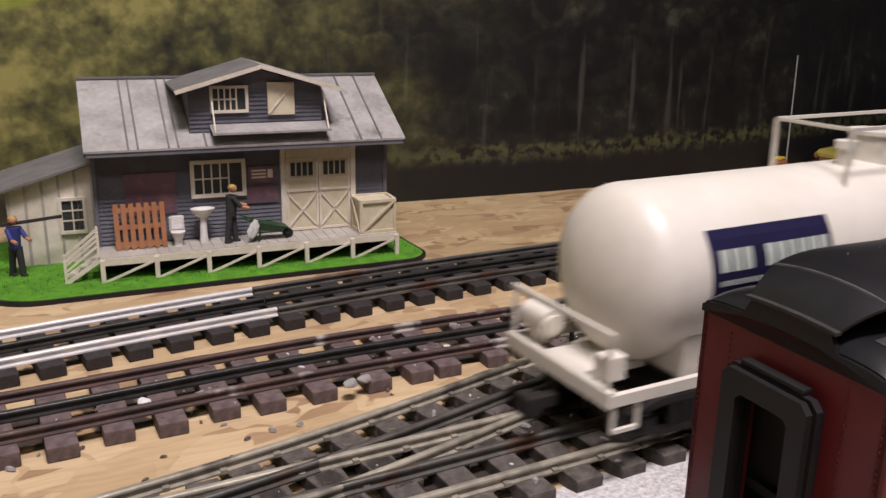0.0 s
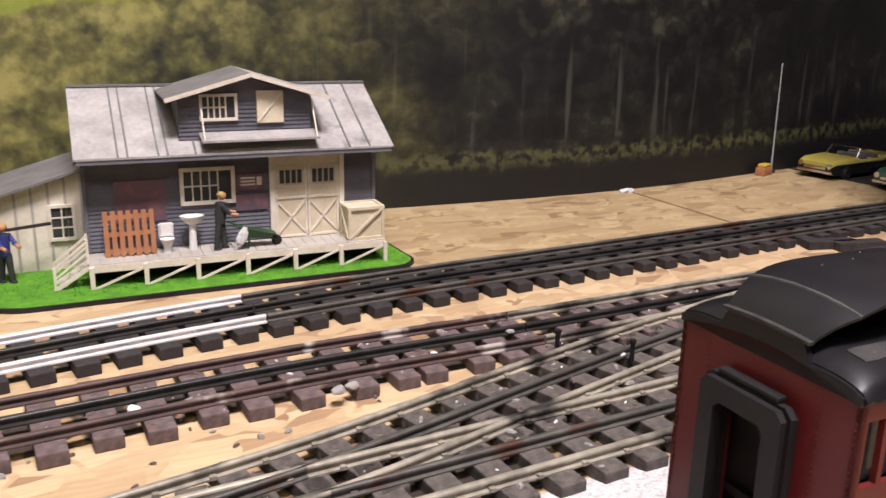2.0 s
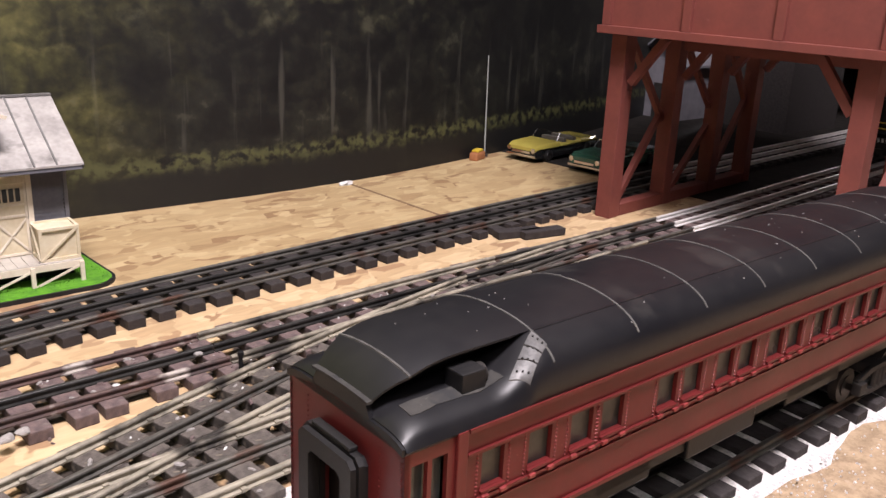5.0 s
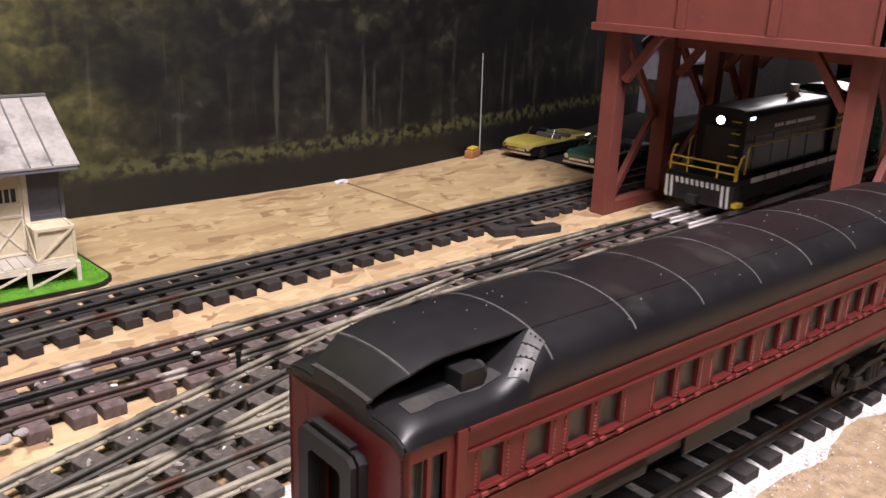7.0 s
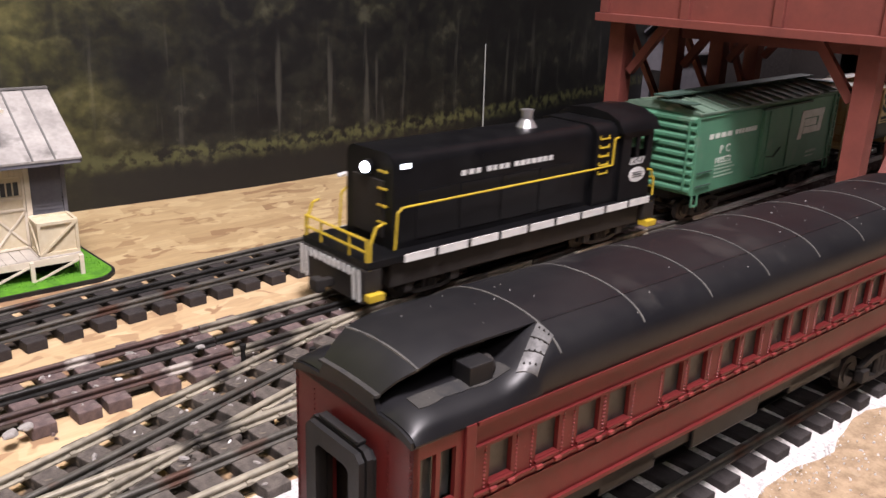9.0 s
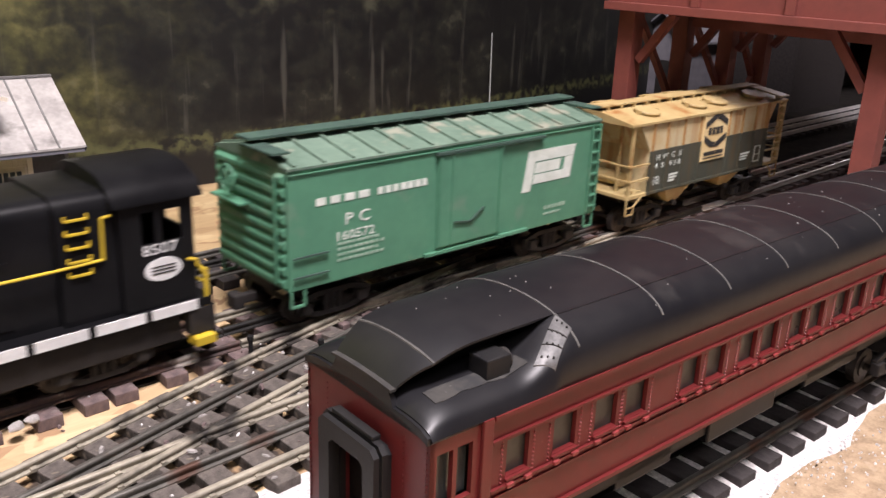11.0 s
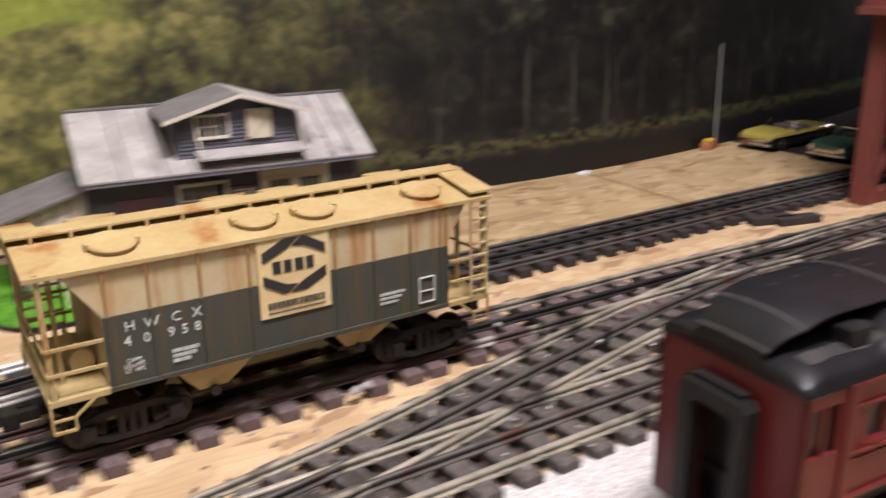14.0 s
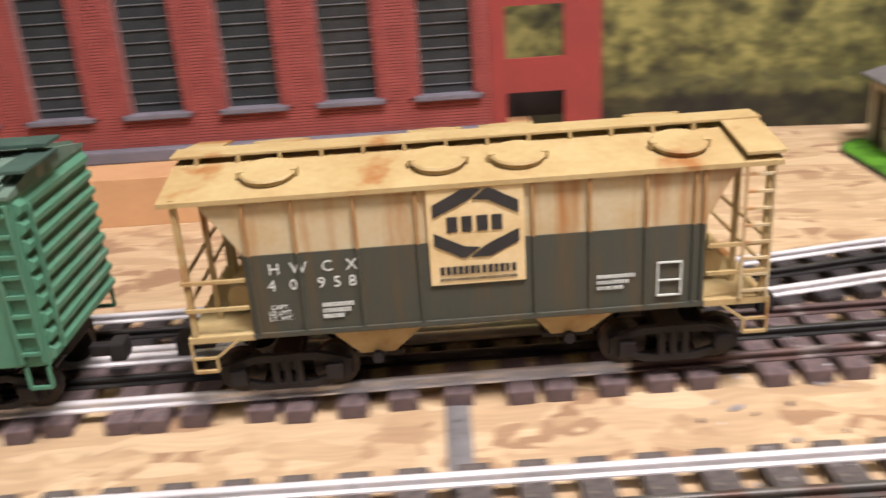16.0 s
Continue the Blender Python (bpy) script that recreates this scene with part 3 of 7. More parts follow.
SMOOTH_RED = mat("smooth_red_plaster", (0.30, 0.045, 0.036), (0.24, 0.038, 0.031), 30, 0.6, bump=0.1)
STONE = mat("grey_sill_stone", (0.17, 0.16, 0.18), (0.12, 0.115, 0.13), 60, 0.8, bump=0.4)
MUNTIN = mat("pale_muntin", (0.32, 0.34, 0.33), None, 60, 0.6)
MUNTIN_DARK = mat("grey_muntin", (0.20, 0.20, 0.195), (0.07, 0.07, 0.07), 60, 0.6)
PATCH = mat("worn_patch_grey", (0.125, 0.122, 0.120), (0.055, 0.054, 0.053), 160, 0.5, 0.2, spots=(0.035, 0.034, 0.034), spot_scale=150, spot_at=0.60)
DUSTY = mat("dust_film", (0.040, 0.037, 0.033), (0.016, 0.0155, 0.015), 130, 0.85, spots=(0.016, 0.016, 0.017), spot_scale=110, spot_at=0.56)
SEAT = mat("tan_seat", (0.10, 0.09, 0.075), (0.06, 0.055, 0.05), 160, 0.7)
CRUMB = mat("grey_plaster", (0.36, 0.34, 0.32), (0.22, 0.205, 0.19), 300, 0.9, bump=0.6)
FILLER = mat("brown_seam", (0.24, 0.15, 0.08), (0.13, 0.085, 0.05), 200, 0.8)
GREY_CLOTH = mat("figure_black", (0.02, 0.022, 0.022), (0.035, 0.037, 0.035), 160, 0.8)
FIG_BLUE = mat("figure_blue", (0.03, 0.04, 0.20), None, 160, 0.7)
FIG_SKIN = mat("figure_paint_tan", (0.50, 0.24, 0.13), None, 160, 0.6)
FIG_HAIR = mat("figure_yellow", (0.45, 0.30, 0.08), None, 160, 0.6)
BARROW = mat("barrow_green", (0.02, 0.06, 0.02), None, 160, 0.5)
SHEET = mat("white_sack", (0.7, 0.7, 0.68), (0.5, 0.5, 0.5), 160, 0.8)
AUTO_Y = mat("yellow_car_paint", (0.42, 0.36, 0.08), (0.36, 0.30, 0.06), 60, 0.2, coat=0.6, bump=0.01)
AUTO_G = mat("green_car_paint", (0.04, 0.13, 0.085), (0.035, 0.11, 0.075), 60, 0.2, coat=0.6, bump=0.01)
AUTO_K = mat("black_car_paint", (0.012, 0.012, 0.013), None, 60, 0.2, coat=0.6, bump=0.01)
WHEEL_STEEL = mat("wheel_steel", (0.055, 0.046, 0.040), (0.028, 0.024, 0.022), 160, 0.45, 0.5)
CHROME = mat("chrome", (0.75, 0.75, 0.76), None, 60, 0.12, 1.0, 0.0)
HEADLIGHT = glow("lit_headlight", (0.75, 0.78, 1.0), 60)
NUMBERLIGHT = glow("lit_number_board", (0.8, 0.85, 1.0), 4)


# ---- rolling stock pieces ----
def ring_plate(bm, outer, inner, y0, y1):
    """A plate with one opening, from outlines in x and z with equal numbers of points."""
    k = len(outer)
    v = [[bm.verts.new((x, y, z)) for x, z in pts] for y in (y0, y1) for pts in (outer, inner)]
    for i in range(k):
        j = (i + 1) % k
        for p, q in ((v[0], v[1]), (v[1], v[3]), (v[3], v[2]), (v[2], v[0])):
            bm.faces.new((p[i], p[j], q[j], q[i]))
    return bm


def truck(vehicle, x, wheelbase=0.034, side=0.0235):
    """A four-wheel truck: open side frames with journal boxes and springs, a bolster, and two wheel sets."""
    t = part("truck", box(bmesh.new(), x - 0.005, x + 0.005, -side, side, 0.010, 0.016, 0.0005), SOOT, vehicle, "sooty black truck")
    outer = [(-0.023, 0.0135), (-0.011, 0.0168), (0.011, 0.0168), (0.023, 0.0135), (0.023, 0.0070), (0.0095, 0.0032), (-0.0095, 0.0032), (-0.023, 0.0070)]
    inner = [(-0.0195, 0.0115), (-0.010, 0.0142), (0.010, 0.0142), (0.0195, 0.0115), (0.0195, 0.0088), (0.0085, 0.0056), (-0.0085, 0.0056), (-0.0195, 0.0088)]
    for s in (-1, 1):
        y = s * side
        part("side_frame", ring_plate(bmesh.new(), [(x + a, b) for a, b in outer], [(x + a, b) for a, b in inner], y - 0.0013, y + 0.0013), SOOT, t)
        for j in (-1, 1):
            xx = x + j * wheelbase / 2
            part("journal_box", box(bmesh.new(), xx - 0.003, xx + 0.003, min(y - s * 0.001, y + s * 0.0034), max(y - s * 0.001, y + s * 0.0034), 0.0065, 0.0125, 0.0006), SOOT, t)
        for k in (-0.0042, 0.0, 0.0042):
            part("spring", cyl(bmesh.new(), (x + k, y, 0.0050), (x + k, y, 0.0148), 0.0017, 8), SOOT, t)
    for j in (-1, 1):
        bm = bmesh.new()
        xx = x + j * wheelbase / 2
        for s in (-1, 1):
            cyl(bm, (xx, s * 0.0145, 0.0083), (xx, s * 0.0185, 0.0083), 0.0084, 24)
            cyl(bm, (xx, s * 0.0185, 0.0083), (xx, s * 0.0192, 0.0083), 0.0050, 20)
            cyl(bm, (xx, s * 0.0185, 0.0083), (xx, s * 0.0255, 0.0083), 0.0016, 10)
        cyl(bm, (xx, -0.0145, 0.0083), (xx, 0.0145, 0.0083), 0.0016, 10)
        part("wheel_set", bm, WHEEL_STEEL, t, "dull brown steel wheels")
    return t


def coupler(vehicle, x, d):
    bm = bmesh.new()
    box(bm, min(x, x + d * 0.010), max(x, x + d * 0.010), -0.0022, 0.0022, 0.010, 0.0145, 0.0005)
    box(bm, min(x + d * 0.008, x + d * 0.014), max(x + d * 0.008, x + d * 0.014), -0.0045, 0.004, 0.0085, 0.016, 0.001)
    part("coupler", bm, SOOT, vehicle)


def ladder(vehicle, x0, x1, y, z0, z1, n, material, w=0.0009, name="ladder"):
    bm = bmesh.new()
    for x in (x0, x1):
        bar(bm, (x, y, z0), (x, y, z1), w)
    for i in range(n):
        z = z0 + (z1 - z0) * (i + 0.5) / n
        bar(bm, (x0, y, z), (x1, y, z), w)
    return part(name, bm, material, vehicle)


def bars(name, vehicle, x0, x1, y, z0, z1, n, material, seed=0, gap=0.25, label=""):
    """A row of plain bars that stands for a line of print, on a side wall."""
    rnd = random.Random(seed)
    bm = bmesh.new()
    p = (x1 - x0) / n
    for i in range(n):
        w = p * (1 - gap) * rnd.uniform(0.75, 1.0)
        box(bm, x0 + i * p, x0 + i * p + w, y - 0.00012, y + 0.0002, z0, z1)
    return part(name, bm, material, vehicle, label)


SIDE = Matrix.Rotation(radians(90), 4, "X")


def lettering(vehicle, body, size, x, y, z, material, stretch=1.0):
    return text_mesh("lettering", body, size, material, vehicle, Matrix.Translation((x, y, z)) @ SIDE, stretch=stretch)


# ---- the hopper car ----
def build_hopper():
    t = thing("covered_hopper_car", None, "weathered beige and olive covered hopper car on the middle track", "hopper car", "freight train")
    W, EZ = 0.032, 0.0785
    H = 0.100
    # hopper body: sloped ends, flat sides
    bm = bmesh.new()
    prof = [(-0.0895, 0.0765), (-0.0765, 0.058), (-0.0765, 0.029), (0.0760, 0.029), (0.0760, 0.058), (0.0865, 0.0765)]
    loft(bm, [[(x, -W + 0.0010, z) for x, z in prof], [(x, W - 0.0010, z) for x, z in prof]])
    part("body", bm, PALE, t, "pale rust-stained hopper body")
    for s in (-1, 1):
        y = s * (W - 0.0010)
        bm = bmesh.new()
        box(bm, -0.0767, 0.0762, min(y, y + s * 0.0005), max(y, y + s * 0.0005), 0.0288, 0.0575)
        part("lower_side_panel", bm, OLIVE, t, "dark olive painted lower side")
        bm = bmesh.new()
        box(bm, -0.0770, 0.0765, min(y, y + s * 0.0012), max(y, y + s * 0.0012), 0.0275, 0.0295, 0.0003)
        part("side_sill", bm, OLIVE, t)
        for x in (-0.0747, -0.0588, -0.0390, -0.0190, 0.0190, 0.0376, 0.0562, 0.0722, 0.0752):
            bm = bmesh.new()
            box(bm, x - 0.0005, x + 0.0005, min(y, y + s * 0.0014), max(y, y + s * 0.0014), 0.0576, 0.0765)
            part("side_rib", bm, RUSTY, t)
            bm = bmesh.new()
            box(bm, x - 0.0005, x + 0.0005, min(y, y + s * 0.0014), max(y, y + s * 0.0014), 0.0297, 0.0574)
            part("side_rib", bm, OLIVE, t)
    # outlet chutes
    for x0, x1, ax, az in ((-0.053, -0.017, -0.036, 0.016), (0.017, 0.050, 0.031, 0.018)):
        bm = bmesh.new()
        loft(bm, [[(x0, -W + 0.002, 0.029), (x1, -W + 0.002, 0.029), (x1, W - 0.002, 0.029), (x0, W - 0.002, 0.029)],
                  [(ax - 0.006, -0.026, az), (ax + 0.006, -0.026, az), (ax + 0.006, 0.026, az), (ax - 0.006, 0.026, az)]])
        part("outlet_chute", bm, BEIGE, t, "rusty tan outlet chute")
        bm = bmesh.new()
        box(bm, ax - 0.009, ax + 0.009, -0.024, 0.024, az - 0.0025, az - 0.0002, 0.0006)
        cyl(bm, (ax, -0.029, az - 0.001), (ax, -0.0245, az - 0.001), 0.002, 10)
        part("outlet_gate", bm, SOOT, t)
    # roof with a shallow pitch and an overhanging lip
    bm = bmesh.new()
    ring = [(-W - 0.0010, EZ - 0.0022), (-W - 0.0010, EZ - 0.0006), (-0.006, EZ + 0.0040), (0.006, EZ + 0.0040), (W + 0.0010, EZ - 0.0006), (W + 0.0010, EZ - 0.0022)]
    loft(bm, [[(x, y, z) for y, z in ring] for x in (-H - 0.0012, H)])
    part("roof", bm, BEIGE, t, "sand-coloured hopper roof")
    bm = bmesh.new()
    box(bm, -H - 0.002, H + 0.002, -0.0058, 0.0058, EZ + 0.0062, EZ + 0.0072, 0.0002)
    part("roof_walk", bm, BEIGE, t)
    for i in range(14):
        x = -0.093 + i * 0.0143
        part("walk_bracket", box(bmesh.new(), x - 0.0006, x + 0.0006, -0.0065, 0.0065, EZ + 0.0038, EZ + 0.0063), BEIGE, t)
    for e, s in ((-1, 1), (1, -1)):
        x = e * 0.0945
        bm = bmesh.new()
        slab(bm, (x - 0.0065, s * 0.0055, EZ + 0.0066), (x + 0.0065, s * 0.0055, EZ + 0.0066), (x + 0.0065, s * 0.0325, EZ + 0.0026), (x - 0.0065, s * 0.0325, EZ + 0.0026), 0.0010)
        part("roof_platform", bm, BEIGE, t, "slatted roof platform by the ladder")
        for y, h in ((0.012, 0.0052), (0.028, 0.0026)):
            part("platform_bracket", box(bmesh.new(), x - 0.005, x + 0.005, s * y - 0.0006, s * y + 0.0006, EZ - 0.0004, EZ + h), BEIGE, t)
    for s in (-1, 1):
        for x in (-0.067, -0.0105, 0.016, 0.070):
            bm = bmesh.new()
            y = s * 0.0185
            m = Matrix.Translation((x, y, EZ + 0.0030)) @ Matrix.Rotation(radians(-s * 9.5), 4, "X")
            bmesh.ops.create_cone(bm, cap_ends=True, segments=28, radius1=0.0086, radius2=0.0084, depth=0.0018, matrix=m)
            bmesh.ops.create_cone(bm, cap_ends=True, segments=28, radius1=0.0094, radius2=0.0088, depth=0.0007, matrix=m @ Matrix.Translation((0, 0, 0.0012)))
            for k in (-1, 1):
                box(bm, k * 0.0088 - 0.0013, k * 0.0088 + 0.0013, -0.0018, 0.0018, -0.0008, 0.0018, 0, m)
            smooth(part("roof_hatch", bm, BEIGE, t, "round raised roof hatch"), 35)
    # open end platforms
    for e in (-1, 1):
        bm = bmesh.new()
        box(bm, min(e * 0.0765, e * 0.099), max(e * 0.0765, e * 0.099), -W, W, 0.0270, 0.0295, 0.0003)
        part("end_platform", bm, BEIGE, t)
        for s in (-1, 1):
            bm = bmesh.new()
            box(bm, e * 0.0965 - 0.0010, e * 0.0965 + 0.0010, s * (W - 0.0012) - 0.0010, s * (W - 0.0012) + 0.0010, 0.0290, EZ)
            part("end_post", bm, BEIGE, t)
            part("end_post", box(bmesh.new(), e * 0.091 - 0.0009, e * 0.091 + 0.0009, s * 0.017 - 0.0009, s * 0.017 + 0.0009, 0.0290, EZ), BEIGE, t)
        bm = bmesh.new()
        for z in (0.0395, 0.0495):
            for s in (-1, 1):
                bar(bm, (e * 0.098, s * W, z), (e * 0.077, s * W, z), 0.0012)
            bar(bm, (e * 0.098, -W, z), (e * 0.098, W, z), 0.0010)
        part("end_rail", bm, BEIGE, t)
        for s in (-1, 1):
            bm = bmesh.new()
            xa, xb = e * 0.0985, e * 0.0905
            bar(bm, (xa, s * W, 0.028), (xa, s * W, 0.0165), 0.0009), bar(bm, (xb, s * W, 0.0215), (xb, s * W, 0.0165), 0.0009)
            bar(bm, (xa, s * W, 0.0165), (xb, s * W, 0.0165), 0.0011), bar(bm, (xa, s * W, 0.0215), (xb, s * W, 0.0215), 0.0009)
            bar(bm, (xb, s * W, 0.0215), (e * 0.082, s * W, 0.028), 0.0009)
            part("step", bm, BEIGE, t)
        bm = bmesh.new()
        cyl(bm, (e * 0.083, -0.016, 0.036), (e * 0.083, 0.004, 0.036), 0.0048, 18)
        bar(bm, (e * 0.083, 0.004, 0.036), (e * 0.083, 0.02, 0.036), 0.002)
        part("brake_cylinder", bm, BEIGE, t, "dusty tan brake cylinder")
    ladder(t, 0.0885, 0.0975, -W - 0.0004, 0.0295, EZ - 0.002, 8, PALE)
    ladder(t, -0.0975, -0.0885, W + 0.0004, 0.0295, EZ - 0.002, 8, PALE)
    ladder(t, -0.090, -0.0815, 0.0235, 0.0295, EZ - 0.002, 8, BEIGE)
    # print on both sides
    for s in (-1, 1):
        y = s * (W + 0.0003)
        bm = bmesh.new()
        box(bm, -0.0156, 0.0160, min(y - s * 0.0014, y), max(y - s * 0.0014, y), 0.0425, 0.0762)
        part("logo_panel", bm, CREAM, t, "cream square logo panel")
        yy = y + s * 0.0002
        cx, cz = 0.0002, 0.0638
        bm = bmesh.new()
        arms = ([(-0.0140, 0.0026), (-0.0140, 0.0070), (-0.0045, 0.0117), (0.0022, 0.0117), (-0.0025, 0.0080), (-0.0060, 0.0062)],
                [(0.0140, 0.0026), (0.0140, 0.0070), (0.0052, 0.0117), (0.0034, 0.0117), (-0.0010, 0.0083), (0.0040, 0.0078)])
        for poly in (*arms, *[[(-a, -b) for a, b in arm] for arm in arms]):
            prism(bm, [(cx + a, cz + b) for a, b in poly], min(yy, yy + s * 0.0002), max(yy, yy + s * 0.0002))
        part("logo_mark", bm, INK, t, "black broken hexagon mark")
        bars("logo_name_print", t, cx - 0.0096, cx + 0.0100, yy, cz - 0.0026, cz + 0.0026, 4, INK, 4, 0.10)
        bars("logo_line_print", t, cx - 0.0125, cx + 0.0132, yy, 0.0462, 0.0490, 13, INK, 5, 0.2)
        bars("logo_small_print", t, cx - 0.0125, cx + 0.0132, yy, 0.0440, 0.0449, 22, INK, 6, 0.3)
    yn = -W + 0.0003
    for i, ch in enumerate("HWCX"):
        lettering(t, ch, 0.0056, -0.0715 + (0.0044, 0.0125, 0.0219, 0.0300)[i], yn, 0.0522, WHITE_LETTER, 1.0)
    for i, ch in enumerate("40958"):
        lettering(t, ch, 0.0056, -0.0685 + (0, 0.0072, 0.0165, 0.0218, 0.0268)[i], yn, 0.0463, WHITE_LETTER, 1.0)
    for i, (w, num) in enumerate((("CAPY.", 9), ("LD.LMT.", 8), ("LT. WT.", 6))):
        lettering(t, w, 0.0023, -0.0668, yn, 0.0385 - i * 0.0021, WHITE_LETTER, 1.0)
        bars("number_print", t, -0.0525, -0.0525 + 0.0012 * num, yn - 0.0003, 0.0377 - i * 0.0021, 0.0391 - i * 0.0021, num, WHITE_LETTER, i, 0.25)
    for i in range(3):
        bars("data_print", t, 0.0400, 0.0530 - 0.002 * i, yn - 0.0003, 0.0405 - i * 0.0021, 0.0417 - i * 0.0021, 11 - i, WHITE_LETTER, 20 + i, 0.3)
    bm = bmesh.new()
    for a, b, c, d in ((0.0600, 0.0685, 0.0445, 0.0451), (0.0600, 0.0685, 0.0325, 0.0331), (0.0600, 0.0606, 0.0325, 0.0451), (0.0679, 0.0685, 0.0325, 0.0451), (0.0600, 0.0685, 0.0381, 0.0386)):
        box(bm, a, b, yn - 0.0006, yn - 0.0001, c, d)
    part("stencil_frame", bm, WHITE_LETTER, t, "white consolidated stencil frame")
    truck(t, -0.069), truck(t, 0.069), coupler(t, -0.099, -1), coupler(t, 0.099, 1)
    return t


# ---- the boxcar ----
def build_boxcar():
    t = thing("boxcar", None, "green ribbed-end boxcar with white lettering behind the locomotive", "boxcar", "freight train")
    W, L, Z0, Z1 = 0.0325, 0.1140, 0.0235, 0.0835
    part("body", box(bmesh.new(), -L, L, -W, W, Z0, Z1, 0.0006), GREEN, t, "green painted boxcar body")
    bm = bmesh.new()
    ring = [(-W - 0.0008, Z1 - 0.0006), (-W - 0.0008, Z1 + 0.0006), (0, Z1 + 0.0072), (W + 0.0008, Z1 + 0.0006), (W + 0.0008, Z1 - 0.0006)]
    loft(bm, [[(x, y, z) for y, z in ring] for x in (-L - 0.0005, L + 0.0005)])
    part("roof", bm, GREEN_ROOF, t, "dusty grey-green roof")
    for i in range(14):
        x = -L + 0.004 + i * (2 * L - 0.008) / 13
        bm = bmesh.new()
        for s in (-1, 1):
            bar(bm, (x, s * W, Z1 + 0.0012), (x, 0, Z1 + 0.0078), 0.0016, 0.0014)
        part("roof_rib", bm, GREEN_ROOF, t)
    part("roof_walk", box(bmesh.new(), -L - 0.004, L + 0.004, -0.0062, 0.0062, Z1 + 0.0092, Z1 + 0.0106, 0.0002), DARK_GREEN, t, "dark green running board")
    for e in (-1, 1):
        part("end_walk", box(bmesh.new(), e * L - 0.005, e * L + 0.005, -0.028, 0.0, Z1 + 0.0062, Z1 + 0.0074, 0.0002), DARK_GREEN, t)
        for i in range(9):
            z = Z0 + 0.004 + i * 0.0064
            bm = bmesh.new()
            prof = [(0, z - 0.0026), (e * 0.0022, z - 0.0010), (e * 0.0022, z + 0.0010), (0, z + 0.0026)]
            loft(bm, [[(e * L + a, y, b) for a, b in prof] for y in (-W + 0.002, W - 0.002)])
            part("end_rib", bm, GREEN, t)
        for s in (-1, 1):
            if e * s < 0:
                ladder(t, e * L - e * 0.0085, e * L - e * 0.001, s * (W + 0.0012), Z0 + 0.002, Z1 - 0.002, 8, GREEN, 0.0012)
            bm = bmesh.new()
            for a in (0.001, 0.0085):
                bar(bm, (e * (L - a), s * W, Z0), (e * (L - a), s * W, Z0 - 0.008), 0.0012)
            bar(bm, (e * (L - 0.001), s * W, Z0 - 0.008), (e * (L - 0.0085), s * W, Z0 - 0.008), 0.0012)
            part("step", bm, GREEN, t)
        if e < 0:
            bm = bmesh.new()
            cyl(bm, (e * (L + 0.002), 0.010, 0.072), (e * (L + 0.007), 0.010, 0.072), 0.0012, 8)
            hub = Matrix.Translation((e * (L + 0.007), 0.010, 0.072)) @ Matrix.Rotation(radians(90), 4, "Y")
            for k in range(20):
                a, b = k * math.pi / 10, (k + 1) * math.pi / 10
                cyl(bm, hub @ Vector((0.0066 * math.cos(a), 0.0066 * math.sin(a), 0)), hub @ Vector((0.0066 * math.cos(b), 0.0066 * math.sin(b), 0)), 0.0007, 6)
            for k in range(5):
                a = k * math.pi * 0.4
                cyl(bm, hub.translation, hub @ Vector((0.0066 * math.cos(a), 0.0066 * math.sin(a), 0)), 0.0005, 6)
            part("brake_wheel", bm, GREEN, t)
            part("brake_step", box(bmesh.new(), e * (L + 0.008), e * L, -0.002, 0.026, 0.0605, 0.0617, 0.0002), GREEN, t)
        ladder(t, e * (L + 0.0028), e * (L + 0.0030), -0.026, Z0 + 0.004, Z1 - 0.004, 7, GREEN, 0.0012, "end_ladder")
    for s in (-1, 1):
        y = s * W
        lo, hi = min(y, y + s * 0.0015), max(y, y + s * 0.0015)
        part("sliding_door", box(bmesh.new(), -0.022, 0.026, lo, hi, Z0 + 0.004, Z1 - 0.004, 0.0003), GREEN, t, "green sliding door")
        part("door_track", box(bmesh.new(), -0.024, 0.060, min(y, y + s * 0.0026), max(y, y + s * 0.0026), Z1 - 0.0046, Z1 - 0.0032), DARK_GREEN, t)
        part("door_track", box(bmesh.new(), -0.030, 0.050, min(y, y + s * 0.0022), max(y, y + s * 0.0022), Z0 + 0.0005, Z0 + 0.0022), GREEN, t)
        for x in (-0.0205, -0.012, 0.0245):
            part("door_rod", box(bmesh.new(), x - 0.0006, x + 0.0006, min(y, y + s * 0.0024), max(y, y + s * 0.0024), Z0 + 0.005, Z1 - 0.006), GREEN, t)
        bm = bmesh.new()
        bar(bm, (-0.010, y + s * 0.0022, Z0 + 0.017), (0.002, y + s * 0.0022, Z0 + 0.0155), 0.0009), bar(bm, (0.002, y + s * 0.0022, Z0 + 0.0155), (0.012, y + s * 0.0022, Z0 + 0.022), 0.0009)
        part("door_handle", bm, DARK_GREEN, t)
        for x in (-L + 0.010, -L + 0.020):
            for k in range(2):
                part("grab_iron", bar(bmesh.new(), (x - 0.002 + 0.004, y + s * 0.0012, Z0 + 0.007 + 0.010 * k), (x - 0.008, y + s * 0.0012, Z0 + 0.007 + 0.010 * k), 0.0009), DARK_GREEN, t)
        part("eave_bead", box(bmesh.new(), -L, L, min(y, y + s * 0.0008), max(y, y + s * 0.0008), Z1 - 0.0030, Z1 - 0.0024), GREEN, t)
    y = -W - 0.0002
    bars("name_print", t, -0.0985, -0.0650, y, 0.0640, 0.0676, 4, WHITE_LETTER, 31, 0.15)
    bars("name_print", t, -0.0615, -0.0275, y, 0.0640, 0.0676, 7, WHITE_LETTER, 32, 0.15)
    lettering(t, "P C", 0.0085, -0.0740, y, 0.0545, WHITE_LETTER, 1.25)
